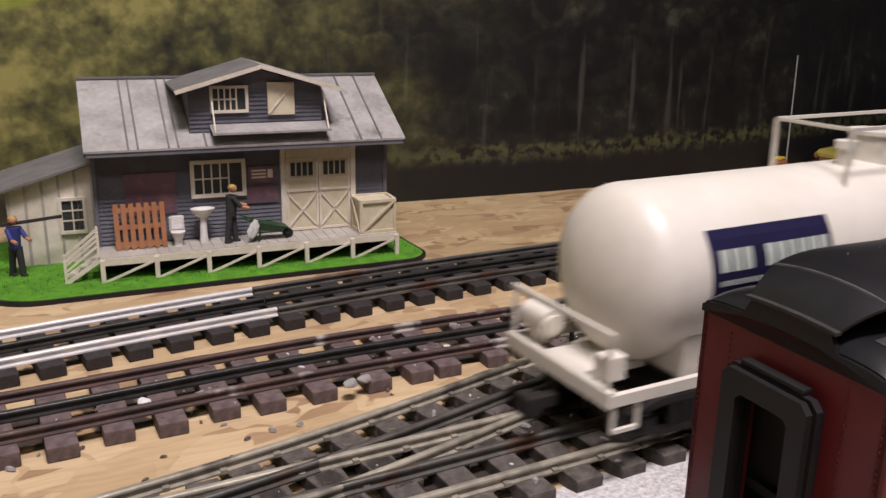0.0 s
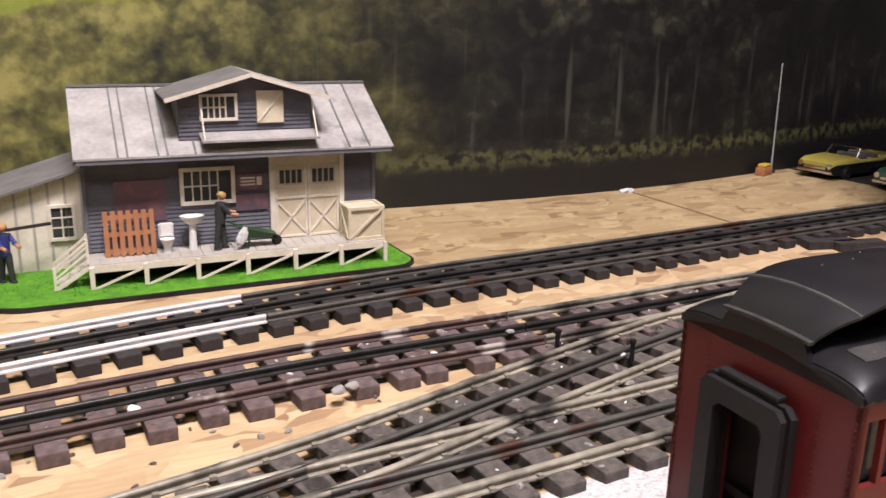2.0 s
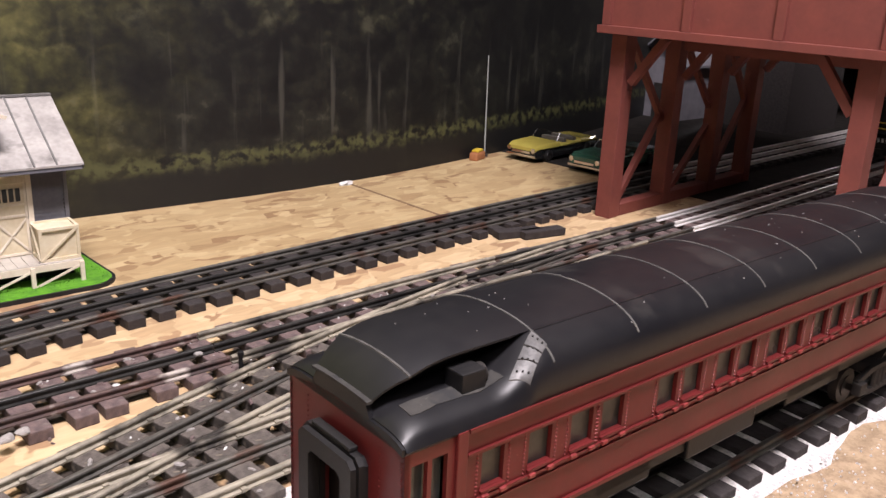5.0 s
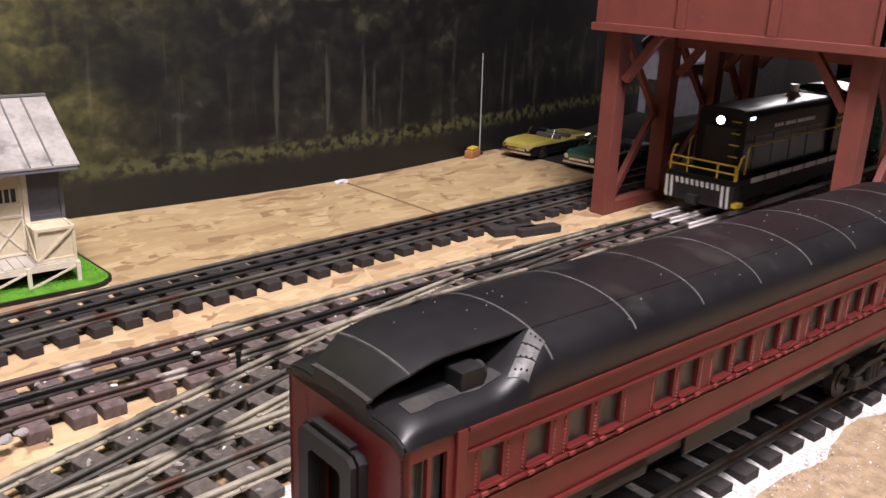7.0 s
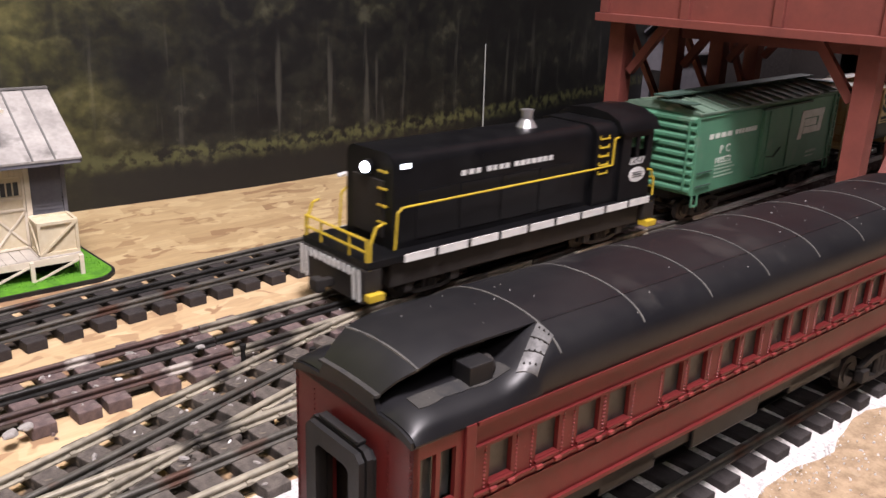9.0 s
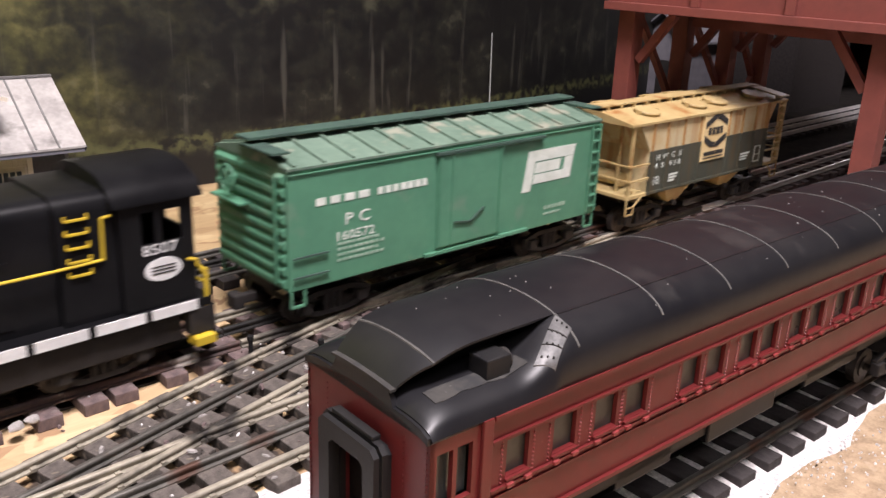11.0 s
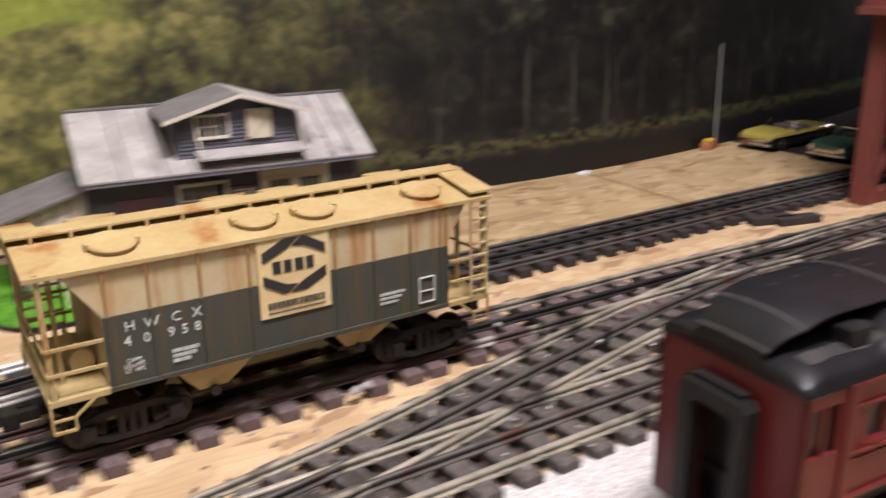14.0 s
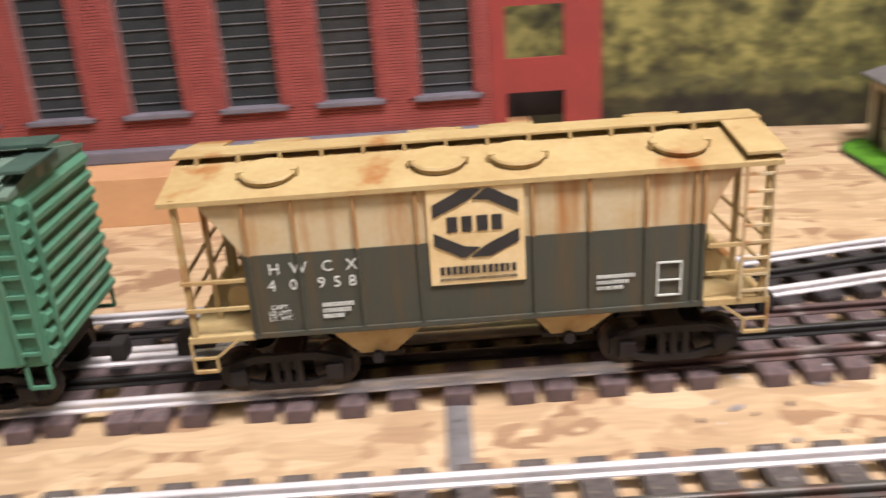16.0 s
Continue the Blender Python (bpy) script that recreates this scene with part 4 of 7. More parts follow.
    lettering(t, "160572", 0.0066, -0.0755, y, 0.0462, WHITE_LETTER, 1.25)
    for i in range(4):
        bars("data_print", t, -0.086, -0.060 + 0.004 * (i % 2), y, 0.0420 - i * 0.0028, 0.0433 - i * 0.0028, 9, DATA_LETTER, 40 + i, 0.3)
    bars("data_print", t, 0.066, 0.086, y, 0.034, 0.0362, 6, DATA_LETTER, 47, 0.3)
    bars("data_print", t, 0.066, 0.082, y, 0.0305, 0.0318, 6, DATA_LETTER, 48, 0.3)
    bm = bmesh.new()
    x0, z0 = 0.0450, 0.0475
    lean = 0.17
    for poly in ([(0, 0), (0.0070, 0), (0.0070, 0.0175), (0.0415, 0.0175), (0.0415, 0.0240), (0, 0.0240)], [(0.0340, 0.0040), (0.0415, 0.0040), (0.0415, 0.0172), (0.0340, 0.0172)],
                 [(0.0080, 0.0040), (0.0337, 0.0040), (0.0337, 0.0095), (0.0080, 0.0095)], [(0.0080, 0.0103), (0.0300, 0.0103), (0.0300, 0.0166), (0.0080, 0.0166)]):
        prism(bm, [(x0 + a + lean * b, z0 + b) for a, b in poly], y - 0.0001, y + 0.0002)
    part("emblem", bm, WHITE_LETTER, t, "white interlaced emblem")
    part("underframe", box(bmesh.new(), -L + 0.003, L - 0.003, -0.012, 0.012, 0.017, Z0), SOOT, t)
    truck(t, -0.083), truck(t, 0.083), coupler(t, -L, -1), coupler(t, L, 1)
    return t


# ---- the switcher locomotive ----
def build_loco():
    t = thing("switcher_locomotive", None, "black diesel switcher locomotive with yellow rails and a lit headlight", "locomotive", "freight train")
    L, W = 0.125, 0.031
    part("frame", box(bmesh.new(), -L, L, -W, W, 0.0265, 0.0305, 0.0004), LOCO, t)
    part("skirt", box(bmesh.new(), -L + 0.018, L - 0.014, -W + 0.003, W - 0.003, 0.012, 0.0265, 0.0006), SOOT, t)
    # hood with rounded shoulders
    def hood(x0, x1, w, z1, r, nm):
        pts = [(-w, 0.0305), (-w, z1 - r)]
        pts += [(-w + r - r * math.cos(a), z1 - r + r * math.sin(a)) for a in (0.5, 1.05, 1.57)]
        pts += [(-p[0], p[1]) for p in reversed(pts)]
        return smooth(part(nm, loft(bmesh.new(), [[(x, y, z) for y, z in pts] for x in (x0, x1)]), LOCO, t, "glossy black hood"), 50)
    hood(-0.101, 0.062, 0.0215, 0.0835, 0.007, "hood")
    hood(0.062, 0.086, 0.0255, 0.0845, 0.007, "hood_rear")
    # cab with an arched roof and real window openings
    for s in (-1, 1):
        y = s * 0.0285
        lo, hi = min(y, y - s * 0.0015), max(y, y - s * 0.0015)
        for nm, a, b, c, d in (("cab_panel", 0.086, 0.119, 0.0305, 0.0595), ("cab_panel", 0.086, 0.119, 0.0735, 0.0785), ("window_post", 0.086, 0.0955, 0.0595, 0.0735), ("window_post", 0.1015, 0.1045, 0.0595, 0.0735), ("window_post", 0.1135, 0.119, 0.0595, 0.0735)):
            part(nm, box(bmesh.new(), a, b, lo, hi, c, d), LOCO, t)
    for x, nm in ((0.086, "cab_front"), (0.1175, "cab_back")):
        bm = bmesh.new()
        for a, b, c, d in ((-0.027, 0.027, 0.0305, 0.062), (-0.027, -0.022, 0.062, 0.0785), (0.022, 0.027, 0.062, 0.0785), (-0.004, 0.004, 0.062, 0.0785), (-0.027, 0.027, 0.0745, 0.0785)):
            box(bm, x, x + 0.0015, a, b, c, d)
        part(nm, bm, LOCO, t)
    pts = [(-0.0305, 0.0775), (-0.0305, 0.0790), (-0.026, 0.0850), (-0.016, 0.0895), (0, 0.0912), (0.016, 0.0895), (0.026, 0.0850), (0.0305, 0.0790), (0.0305, 0.0775)]
    smooth(part("cab_roof", loft(bmesh.new(), [[(x, y, z) for y, z in pts] for x in (0.083, 0.123)]), LOCO, t, "black arched cab roof"), 50)
    for s in (-1, 1):
        y = s * W
        for i in range(9):
            x = -0.100 + i * 0.0245
            part("step_edge", box(bmesh.new(), x, x + 0.0215, min(y, y + s * 0.0006), max(y, y + s * 0.0006), 0.0262, 0.0308), LOCO_WHITE, t, "white sill stripe")
        for x in (-0.121, 0.119):
            part("step_tread", box(bmesh.new(), x - 0.005, x + 0.005, y - 0.004, y + 0.0006 if s > 0 else y + 0.004, 0.0095, 0.0135, 0.0003), YELLOW, t, "yellow step tread")
            part("step_well", box(bmesh.new(), x - 0.0055, x + 0.0055, min(y, y - s * 0.006), max(y, y - s * 0.006), 0.0140, 0.0262, 0.0003), SOOT, t)
        bm = bmesh.new()
        pts = [(-0.103, 0.0325), (-0.1015, 0.053), (-0.098, 0.0555), (0.062, 0.0560), (0.0795, 0.0565), (0.0800, 0.0740), (0.084, 0.0745)]
        yy = s * 0.0262
        for (a, b), (c, d) in zip(pts, pts[1:]):
            cyl(bm, (a, yy, b), (c, yy, d), 0.0007, 8)
        part("handrail", bm, YELLOW, t, "yellow side handrail")
        bm = bmesh.new()
        for i in range(5):
            z = 0.052 + i * 0.0058
            bar(bm, (0.0655, s * 0.0262, z), (0.0745, s * 0.0262, z), 0.0009)
            for k in (0.0655, 0.0745):
                bar(bm, (k, s * 0.0255, z), (k, s * 0.0255, z + 0.002), 0.0009)
        part("grab_iron_row", bm, YELLOW, t)
        for x, d in ((-0.1225, -1), (0.1225, 1)):
            bm = bmesh.new()
            pts = [(x, 0.0135), (x, 0.0400), (x - d * 0.004, 0.0490), (x - d * 0.008, 0.0500)]
            for (a, b), (c, e) in zip(pts, pts[1:]):
                cyl(bm, (a, s * 0.0300, b), (c, s * 0.0300, e), 0.0008, 8)
            part("end_handrail", bm, YELLOW, t)
        y = s * 0.0286
        bm = bmesh.new()
        m = Matrix.Translation((0.104, y, 0.0475)) @ SIDE @ Matrix.Diagonal((1.65, 1, 1, 1))
        bmesh.ops.create_cone(bm, cap_ends=True, segments=32, radius1=0.0052, radius2=0.0052, depth=0.0006, matrix=m)
        part("emblem", bm, LOCO_WHITE, t, "white oval emblem")
        bm = bmesh.new()
        for k in (-0.0015, 0.0, 0.0015):
            box(bm, 0.0985, 0.1095, min(y, y + s * 0.0005), max(y, y + s * 0.0005), 0.0472 + k, 0.0478 + k)
        part("emblem_print", bm, INK, t)
        bars("name_print", t, -0.052, -0.035, s * 0.0217, 0.0660, 0.0690, 3, LOCO_WHITE, 51, 0.2)
        bars("name_print", t, -0.032, -0.012, s * 0.0217, 0.0660, 0.0690, 4, LOCO_WHITE, 52, 0.2)
        bars("name_print", t, -0.009, 0.026, s * 0.0217, 0.0660, 0.0690, 7, LOCO_WHITE, 53, 0.2)
        part("number_board", box(bmesh.new(), -0.096, -0.090, min(s * 0.0214, s * 0.0222), max(s * 0.0214, s * 0.0222), 0.0755, 0.0780), NUMBERLIGHT, t, "lit number board")
        for x0 in (-0.085, -0.052, -0.019, 0.014):
            bm = bmesh.new()
            box(bm, x0, x0 + 0.030, min(s * 0.0214, s * 0.0219), max(s * 0.0214, s * 0.0219), 0.034, 0.062, 0.0004)
            part("hood_door", bm, LOCO, t)
    lettering(t, "8507", 0.0068, 0.103, -0.0287, 0.0567, LOCO_WHITE, 1.2)
    # nose: headlight, grille, ladder irons, stack
    bm = bmesh.new()
    cyl(bm, (-0.1012, 0, 0.0735), (-0.1040, 0, 0.0735), 0.0042, 20)
    part("headlight_housing", bm, LOCO, t)
    bm = bmesh.new()
    cyl(bm, (-0.1038, 0, 0.0735), (-0.1046, 0, 0.0735), 0.0030, 18)
    part("headlight", bm, HEADLIGHT, t, "bright lit headlight")
    for i in range(4):
        bm = bmesh.new()
        bar(bm, (-0.1025, -0.0175, 0.045 + 0.0095 * i), (-0.1025, -0.0095, 0.045 + 0.0095 * i), 0.0009)
        part("nose_grab_iron", bm, YELLOW, t)
    part("radiator_grille", box(bmesh.new(), -0.1022, -0.1008, -0.014, 0.014, 0.036, 0.068, 0.0004), SOOT, t)
    bm = bmesh.new()
    cyl(bm, (0.022, 0, 0.0825), (0.022, 0, 0.0885), 0.0075, 18, 0.0036), cyl(bm, (0.022, 0, 0.0885), (0.022, 0, 0.0945), 0.0036, 18, 0.0040)
    smooth(part("exhaust_stack", bm, SILVER, t, "bright silver exhaust stack"), 30)
    # pilots with white slanted bars, end rails
    for e in (-1, 1):
        x = e * L
        part("pilot", box(bmesh.new(), min(x, x + e * 0.0016), max(x, x + e * 0.0016), -0.030, 0.030, 0.0075, 0.0265, 0.0004), SOOT, t)
        for i in range(13):
            y0 = -0.028 + i * 0.0046
            zlo = 0.0085 if abs(y0 + 0.001) > 0.0215 else 0.0215
            bm = bmesh.new()
            xx = x + e * 0.0019
            prism(bm, [(y0, zlo), (y0 + 0.0022, zlo), (y0 + 0.0030, 0.026), (y0 + 0.0008, 0.026)], 0, 0.0006)
            bmesh.ops.transform(bm, matrix=Matrix.Translation((xx, 0, 0)) @ Matrix.Rotation(radians(90), 4, "Z"), verts=bm.verts)
            part("pilot_stripe", bm, LOCO_WHITE, t)
        bm = bmesh.new()
        for z in (0.036, 0.0425):
            cyl(bm, (x - e * 0.001, -0.029, z), (x - e * 0.001, 0.029, z), 0.0007, 8)
        for y in (-0.029, -0.0135, 0.0135, 0.029):
            cyl(bm, (x - e * 0.001, y, 0.0305), (x - e * 0.001, y, 0.0425), 0.0007, 8)
        part("end_railing", bm, YELLOW, t, "yellow end railing")
        coupler(t, x, e)
    truck(t, -0.076), truck(t, 0.076)
    return t


# ---- the tank car ----
def build_tank():
    t = thing("tank_car", None, "white tank car with a navy sign on its side", "tank car")
    R, CZ, X0, X1 = 0.031, 0.0545, 0.010, 0.262
    left = [(x, r) for x, r in reversed([(X0 + 0.016 * (1 - math.sin(k / 7 * 1.5708)), max(0.0006, R * math.cos(k / 7 * 1.5708))) for k in range(8)])]
    prof = left + [(X1 - 0.016 + 0.016 * math.sin(k / 7 * 1.5708), max(0.0006, R * math.cos(k / 7 * 1.5708))) for k in range(8)]
    bm = loft(bmesh.new(), [[(x, r * math.cos(i * math.pi / 24), CZ + r * math.sin(i * math.pi / 24)) for i in range(48)] for x, r in prof])
    smooth(part("tank", bm, TANK, t, "smooth white tank with dished ends"), 60)
    for e, x in ((-1, 0.0), (1, X1 + 0.010)):
        part("end_sill", box(bmesh.new(), x - 0.0015, x + 0.0015, -0.030, 0.030, 0.0205, 0.0265, 0.0004), TANK, t)
        for y in (-0.0295, 0.0295):
            part("side_sill", bar(bmesh.new(), (x, y, 0.0235), (x - e * 0.058, y, 0.0235), 0.0022, 0.004), TANK, t)
            bm = bmesh.new()
            for q in (0.0, -0.010):
                bar(bm, (x - e * 0.001 + e * q, y, 0.0215), (x - e * 0.001 + e * q, y, 0.0125), 0.0012)
            bar(bm, (x - e * 0.001, y, 0.0125), (x - e * 0.011, y, 0.0125), 0.0014)
            part("stirrup_step", bm, TANK, t)
        bm = bmesh.new()
        for y in (-0.027, 0.027):
            bar(bm, (x, y, 0.026), (x, y, 0.0445), 0.0012)
        bar(bm, (x, -0.029, 0.0445), (x, 0.029, 0.0445), 0.0013, 0.002)
        part("end_railing", bm, TANK, t)
        part("platform", box(bmesh.new(), min(x, x - e * 0.03), max(x, x - e * 0.03), -0.011, 0.011, 0.0225, 0.0255, 0.0003), TANK, t)
        bm = bmesh.new()
        prism(bm, [(-0.026, 0.0235), (0.026, 0.0235), (0.0265, 0.038), (0.018, 0.029), (0.0, 0.0265), (-0.018, 0.029), (-0.0265, 0.038)], -0.004, 0.004)
        bmesh.ops.transform(bm, matrix=Matrix.Translation((x - e * 0.036, 0, 0)) @ Matrix.Rotation(radians(90), 4, "Z"), verts=bm.verts)
        part("saddle", bm, TANK, t)
        bm = bmesh.new()
        cyl(bm, (x - e * 0.006, 0.012, 0.034), (x - e * 0.006, 0.026, 0.034), 0.0052, 18)
        cyl(bm, (x - e * 0.006, 0.0105, 0.034), (x - e * 0.006, 0.012, 0.034), 0.0034, 14), box(bm, x - e * 0.006 - 0.003, x - e * 0.006 + 0.003, 0.0155, 0.0225, 0.0255, 0.0300)
        part("brake_cylinder", bm, TANK, t)
        part("valve_box", box(bmesh.new(), x - e * 0.006 - 0.004, x - e * 0.006 + 0.004, -0.024, -0.017, 0.0265, 0.035, 0.0006), TANK, t)
        truck(t, x - e * 0.036), coupler(t, x, e)
    def skin(nm, x0, x1, z0, z1, material, lift, label=""):
        bm = bmesh.new()
        rows = []
        for i in range(9):
            z = z0 + (z1 - z0) * i / 8
            y = -math.sqrt(max(0, R * R - (z - CZ) ** 2)) - lift
            rows.append([bm.verts.new((x0, y, z)), bm.verts.new((x1, y, z))])
        for a, b in zip(rows, rows[1:]):
            bm.faces.new((a[0], a[1], b[1], b[0]))
        r = bmesh.ops.solidify(bm, geom=bm.faces[:], thickness=0.0002)
        part(nm, bm, material, t, label)
    skin("sign", 0.037, 0.094, 0.0505, 0.0735, NAVY, 0.0003, "navy sign panel")
    rnd = random.Random(8)
    for i in range(10):
        if i != 3:
            skin("sign_letter_bar", 0.0405 + i * 0.0052, 0.0446 + i * 0.0052, 0.0605, 0.0675, WHITE_LETTER, 0.0006)
    for i in range(14):
        skin("sign_small_bar", 0.0405 + i * 0.0036, 0.0432 + i * 0.0036, 0.0560, 0.0578, WHITE_LETTER, 0.0006)
    for i in range(7):
        part("end_mark_bar", box(bmesh.new(), 0.0131, 0.0140, 0.010 - i * 0.0026, 0.0119 - i * 0.0026, 0.0640, 0.0658), INK, t)
    bm = bmesh.new()
    cyl(bm, (0.150, 0, CZ + R - 0.003), (0.150, 0, CZ + R + 0.010), 0.0095, 24), cyl(bm, (0.150, 0, CZ + R + 0.010), (0.150, 0, CZ + R + 0.0115), 0.0105, 24)
    smooth(part("dome", bm, TANK, t, "white manway dome"), 40)
    bm = bmesh.new()
    cyl(bm, (0.128, -0.004, CZ + R - 0.001), (0.128, -0.004, CZ + R + 0.006), 0.0030, 14), cyl(bm, (0.128, -0.004, CZ + R + 0.006), (0.128, -0.004, CZ + R + 0.009), 0.0042, 14)
    part("valve", bm, TANK, t)
    bm = bmesh.new()
    for x in (0.113, 0.187):
        for y in (-0.017, 0.017):
            bar(bm, (x, y, CZ + R - 0.006), (x, y, CZ + R + 0.0155), 0.0013)
        bar(bm, (x, -0.017, CZ + R + 0.0155), (x, 0.017, CZ + R + 0.0155), 0.0013)
    for y in (-0.017, 0.017):
        bar(bm, (0.113, y, CZ + R + 0.0155), (0.187, y, CZ + R + 0.0155), 0.0013)
    part("dome_railing", bm, TANK, t)
    return t


# ---- the red coach ----
def build_coach():
    t = thing("passenger_coach", pose(-0.0066, -0.2689, RAIL_Z, 0, 0, -4.2), "dark red heavyweight passenger coach with a dusty black roof", "passenger coach")
    L, W, Z0, ZE, ZT = 0.335, 0.0278, 0.0325, 0.0705, 0.0884
    WZ0, WZ1 = 0.0500, 0.0612
    singles = [(0.0262, 0.0345), (0.0441, 0.0533), (0.0615, 0.0712), (0.0754, 0.0855)]
    pairs = [x for k in range(6) for x in ((0.1030 + k * 0.0331, 0.1130 + k * 0.0331), (0.1168 + k * 0.0331, 0.1268 + k * 0.0331))]
    wins = singles + pairs
    for s in (-1, 1):
        y = s * W
        lo, hi = min(y, y - s * 0.0016), max(y, y - s * 0.0016)
        bm = bmesh.new()
        x0 = 0.016
        box(bm, x0, L - 0.016, lo, hi, Z0, WZ0)
        box(bm, x0, L - 0.016, lo, hi, WZ1, ZE)
        cuts = [x0] + [v for w in wins for v in w] + [L - 0.016]
        for a, b in zip(cuts[::2], cuts[1::2]):
            box(bm, a, b, lo, hi, WZ0, WZ1)
        for a, b, c, d in ((0.0, 0.0022, Z0 - 0.010, ZE), (0.0140, 0.016, Z0 - 0.010, ZE), (0.0022, 0.0140, 0.0655, ZE), (0.0022, 0.0140, Z0 - 0.008, 0.0500), (0.0074, 0.0088, 0.050, 0.0655),
                           (L - 0.016, L, Z0 - 0.010, ZE)):
            box(bm, a, b, lo, hi, c, d)
        part("side_wall", bm, CAR_RED, t, "riveted dark red side wall")
        for a, b in wins:
            g = s * (W - 0.0022)
            part("window_pane", box(bmesh.new(), a - 0.0004, b + 0.0004, g - 0.0003, g + 0.0003, WZ0 - 0.0004, WZ1 + 0.0004), PANE_GREY, t)
            part("window_sill", box(bmesh.new(), a - 0.0004, b + 0.0004, min(y, y + s * 0.0010), max(y, y + s * 0.0010), WZ0 - 0.0011, WZ0 - 0.0002), CAR_RED, t)
            for k in (a + 0.0008, b - 0.0008):
                part("window_latch", box(bmesh.new(), k - 0.0012, k + 0.0012, min(y, y + s * 0.0018), max(y, y + s * 0.0018), WZ0 - 0.0026, WZ0 - 0.0014, 0.0002), RIVET, t)
        for z0, z1, d in ((0.0472, 0.0481, 0.0009), (0.0622, 0.0630, 0.0009), (ZE - 0.0012, ZE, 0.0013), (Z0, Z0 + 0.0014, 0.0011), (0.0451, 0.0456, 0.0006)):
            part("belt_rail", box(bmesh.new(), 0.0205, L - 0.016, min(y, y + s * d), max(y, y + s * d), z0, z1), CAR_RED, t)
        part("door_post", box(bmesh.new(), 0.0165, 0.0200, min(y, y + s * 0.0012), max(y, y + s * 0.0012), Z0 - 0.009, ZE, 0.0003), CAR_RED, t)
        bm = bmesh.new()
        rx = [0.0172, 0.0194] + [v for a, b in wins for v in (a - 0.0018, b + 0.0018)]
        for x in rx:
            for k in range(11):
                z = WZ0 - 0.001 + k * 0.00125
                bmesh.ops.create_cone(bm, cap_ends=True, segments=5, radius1=0.00036, radius2=0.00024, depth=0.0005, matrix=Matrix.Translation((x, y + s * 0.0002, z)) @ Matrix.Rotation(radians(90), 4, "X"))
        tagged(part("rivets", bm, RIVET, t), kind="stuff")
        part("vestibule_pane", box(bmesh.new(), 0.0022, 0.0140, s * (W - 0.003) - 0.0003, s * (W - 0.003) + 0.0003, 0.050, 0.0655), GLASS_DARK, t)
        # added black sheet keeps the coach dark behind its windows
        part("interior_blackout", box(bmesh.new(), 0.016, L - 0.016, s * 0.012 - 0.0004, s * 0.012 + 0.0004, Z0, ZE), BLACK, t)
    # end wall with a doorway and the rubber diaphragm
    for e, x in ((-1, 0.0), (1, L)):
        lo, hi = min(x, x - e * 0.0016), max(x, x - e * 0.0016)
        for a, b, c, d in ((-W, -0.009, 0.012, ZE - 0.0016), (0.009, W, 0.012, ZE - 0.0016), (-0.009, 0.009, 0.0600, ZE - 0.0016)):
            part("end_wall", box(bmesh.new(), lo, hi, a, b, c, d), CAR_RED, t, "red end wall panel")
        gys = [-W + 2 * W * k / 16 for k in range(17)]
        ring = [(y, ZE - 0.0012 + 0.0042 * (1 - (y / W) ** 2)) for y in gys] + [(W, ZE - 0.0016), (-W, ZE - 0.0016)]
        part("end_gable", loft(bmesh.new(), [[(d, y, z) for y, z in ring] for d in (lo, hi)]), CAR_RED, t)
        for q, w0, w1, zt in ((0.0, 0.0125, 0.0085, 0.0610), (0.0021, 0.0138, 0.0085, 0.0625), (0.0042, 0.0130, 0.0080, 0.0618)):
            pts = [(-w0, 0.008), (-w0, zt - 0.002), (-w0 + 0.002, zt), (w0 - 0.002, zt), (w0, zt - 0.002), (w0, 0.008), (w1, 0.008), (w1, zt - 0.007), (w1 - 0.0015, zt - 0.0055), (-w1 + 0.0015, zt - 0.0055), (-w1, zt - 0.007), (-w1, 0.008)]
            part("diaphragm_ring", loft(bmesh.new(), [[(x + e * (q + d), a, b) for a, b in pts] for d in (0.0, 0.0018)]), BLACK, t, "black rubber diaphragm ring round the doorway")
        bm = bmesh.new()
        box(bm, min(x + e * 0.0012, x + e * 0.0040), max(x + e * 0.0012, x + e * 0.0040), -0.0095, 0.0095, 0.0626, 0.0640, 0.0004)
        part("diaphragm_spring", bm, BLACK, t)
        xa, xb = sorted((x - e * 0.004, x - e * 0.005))
        # added dark panel: the unlit inside of the coach behind the doorway
        part("doorway_dark", box(bmesh.new(), xa, xb, -0.0240, 0.0240, 0.0095, 0.0640), SOOT, t)
        xa, xb = sorted((x, x + e * 0.008))
        part("buffer_plate", box(bmesh.new(), xa, xb, -0.012, 0.012, 0.0075, 0.0105, 0.0004), DUST, t)
        tagged(part("end_rivets", (lambda b: [bmesh.ops.create_cone(b, cap_ends=True, segments=5, radius1=0.0003, radius2=0.0002, depth=0.0004, matrix=Matrix.Translation((x + e * 0.0002, yy, zz)) @ Matrix.Rotation(radians(90), 4, "Y")) for yy in (-W + 0.001, -0.0175, 0.0175, W - 0.001) for zz in [0.014 + 0.0016 * k for k in range(34)]] and b)(bmesh.new()), CAR_RED, t), kind="stuff")
    part("floor", box(bmesh.new(), 0.002, L - 0.002, -W + 0.002, W - 0.002, Z0 - 0.003, Z0 - 0.0005), SOOT, t)

    # roof skin: an arch whose crown drops to a lip at the end, cut away to low rounded shoulders at both sides there
    WR = W + 0.0008

    def edge_at(x):
        return 0.0130 + 0.0035 * min(1.0, x / 0.010)

    def crown_z(x, y):
        drop = 1 - 0.55 * max(0.0, 1 - x / 0.030) ** 3
        return ZE + (ZT - ZE) * max(0.0, 1 - (y / WR) ** 2) ** 0.31 * drop

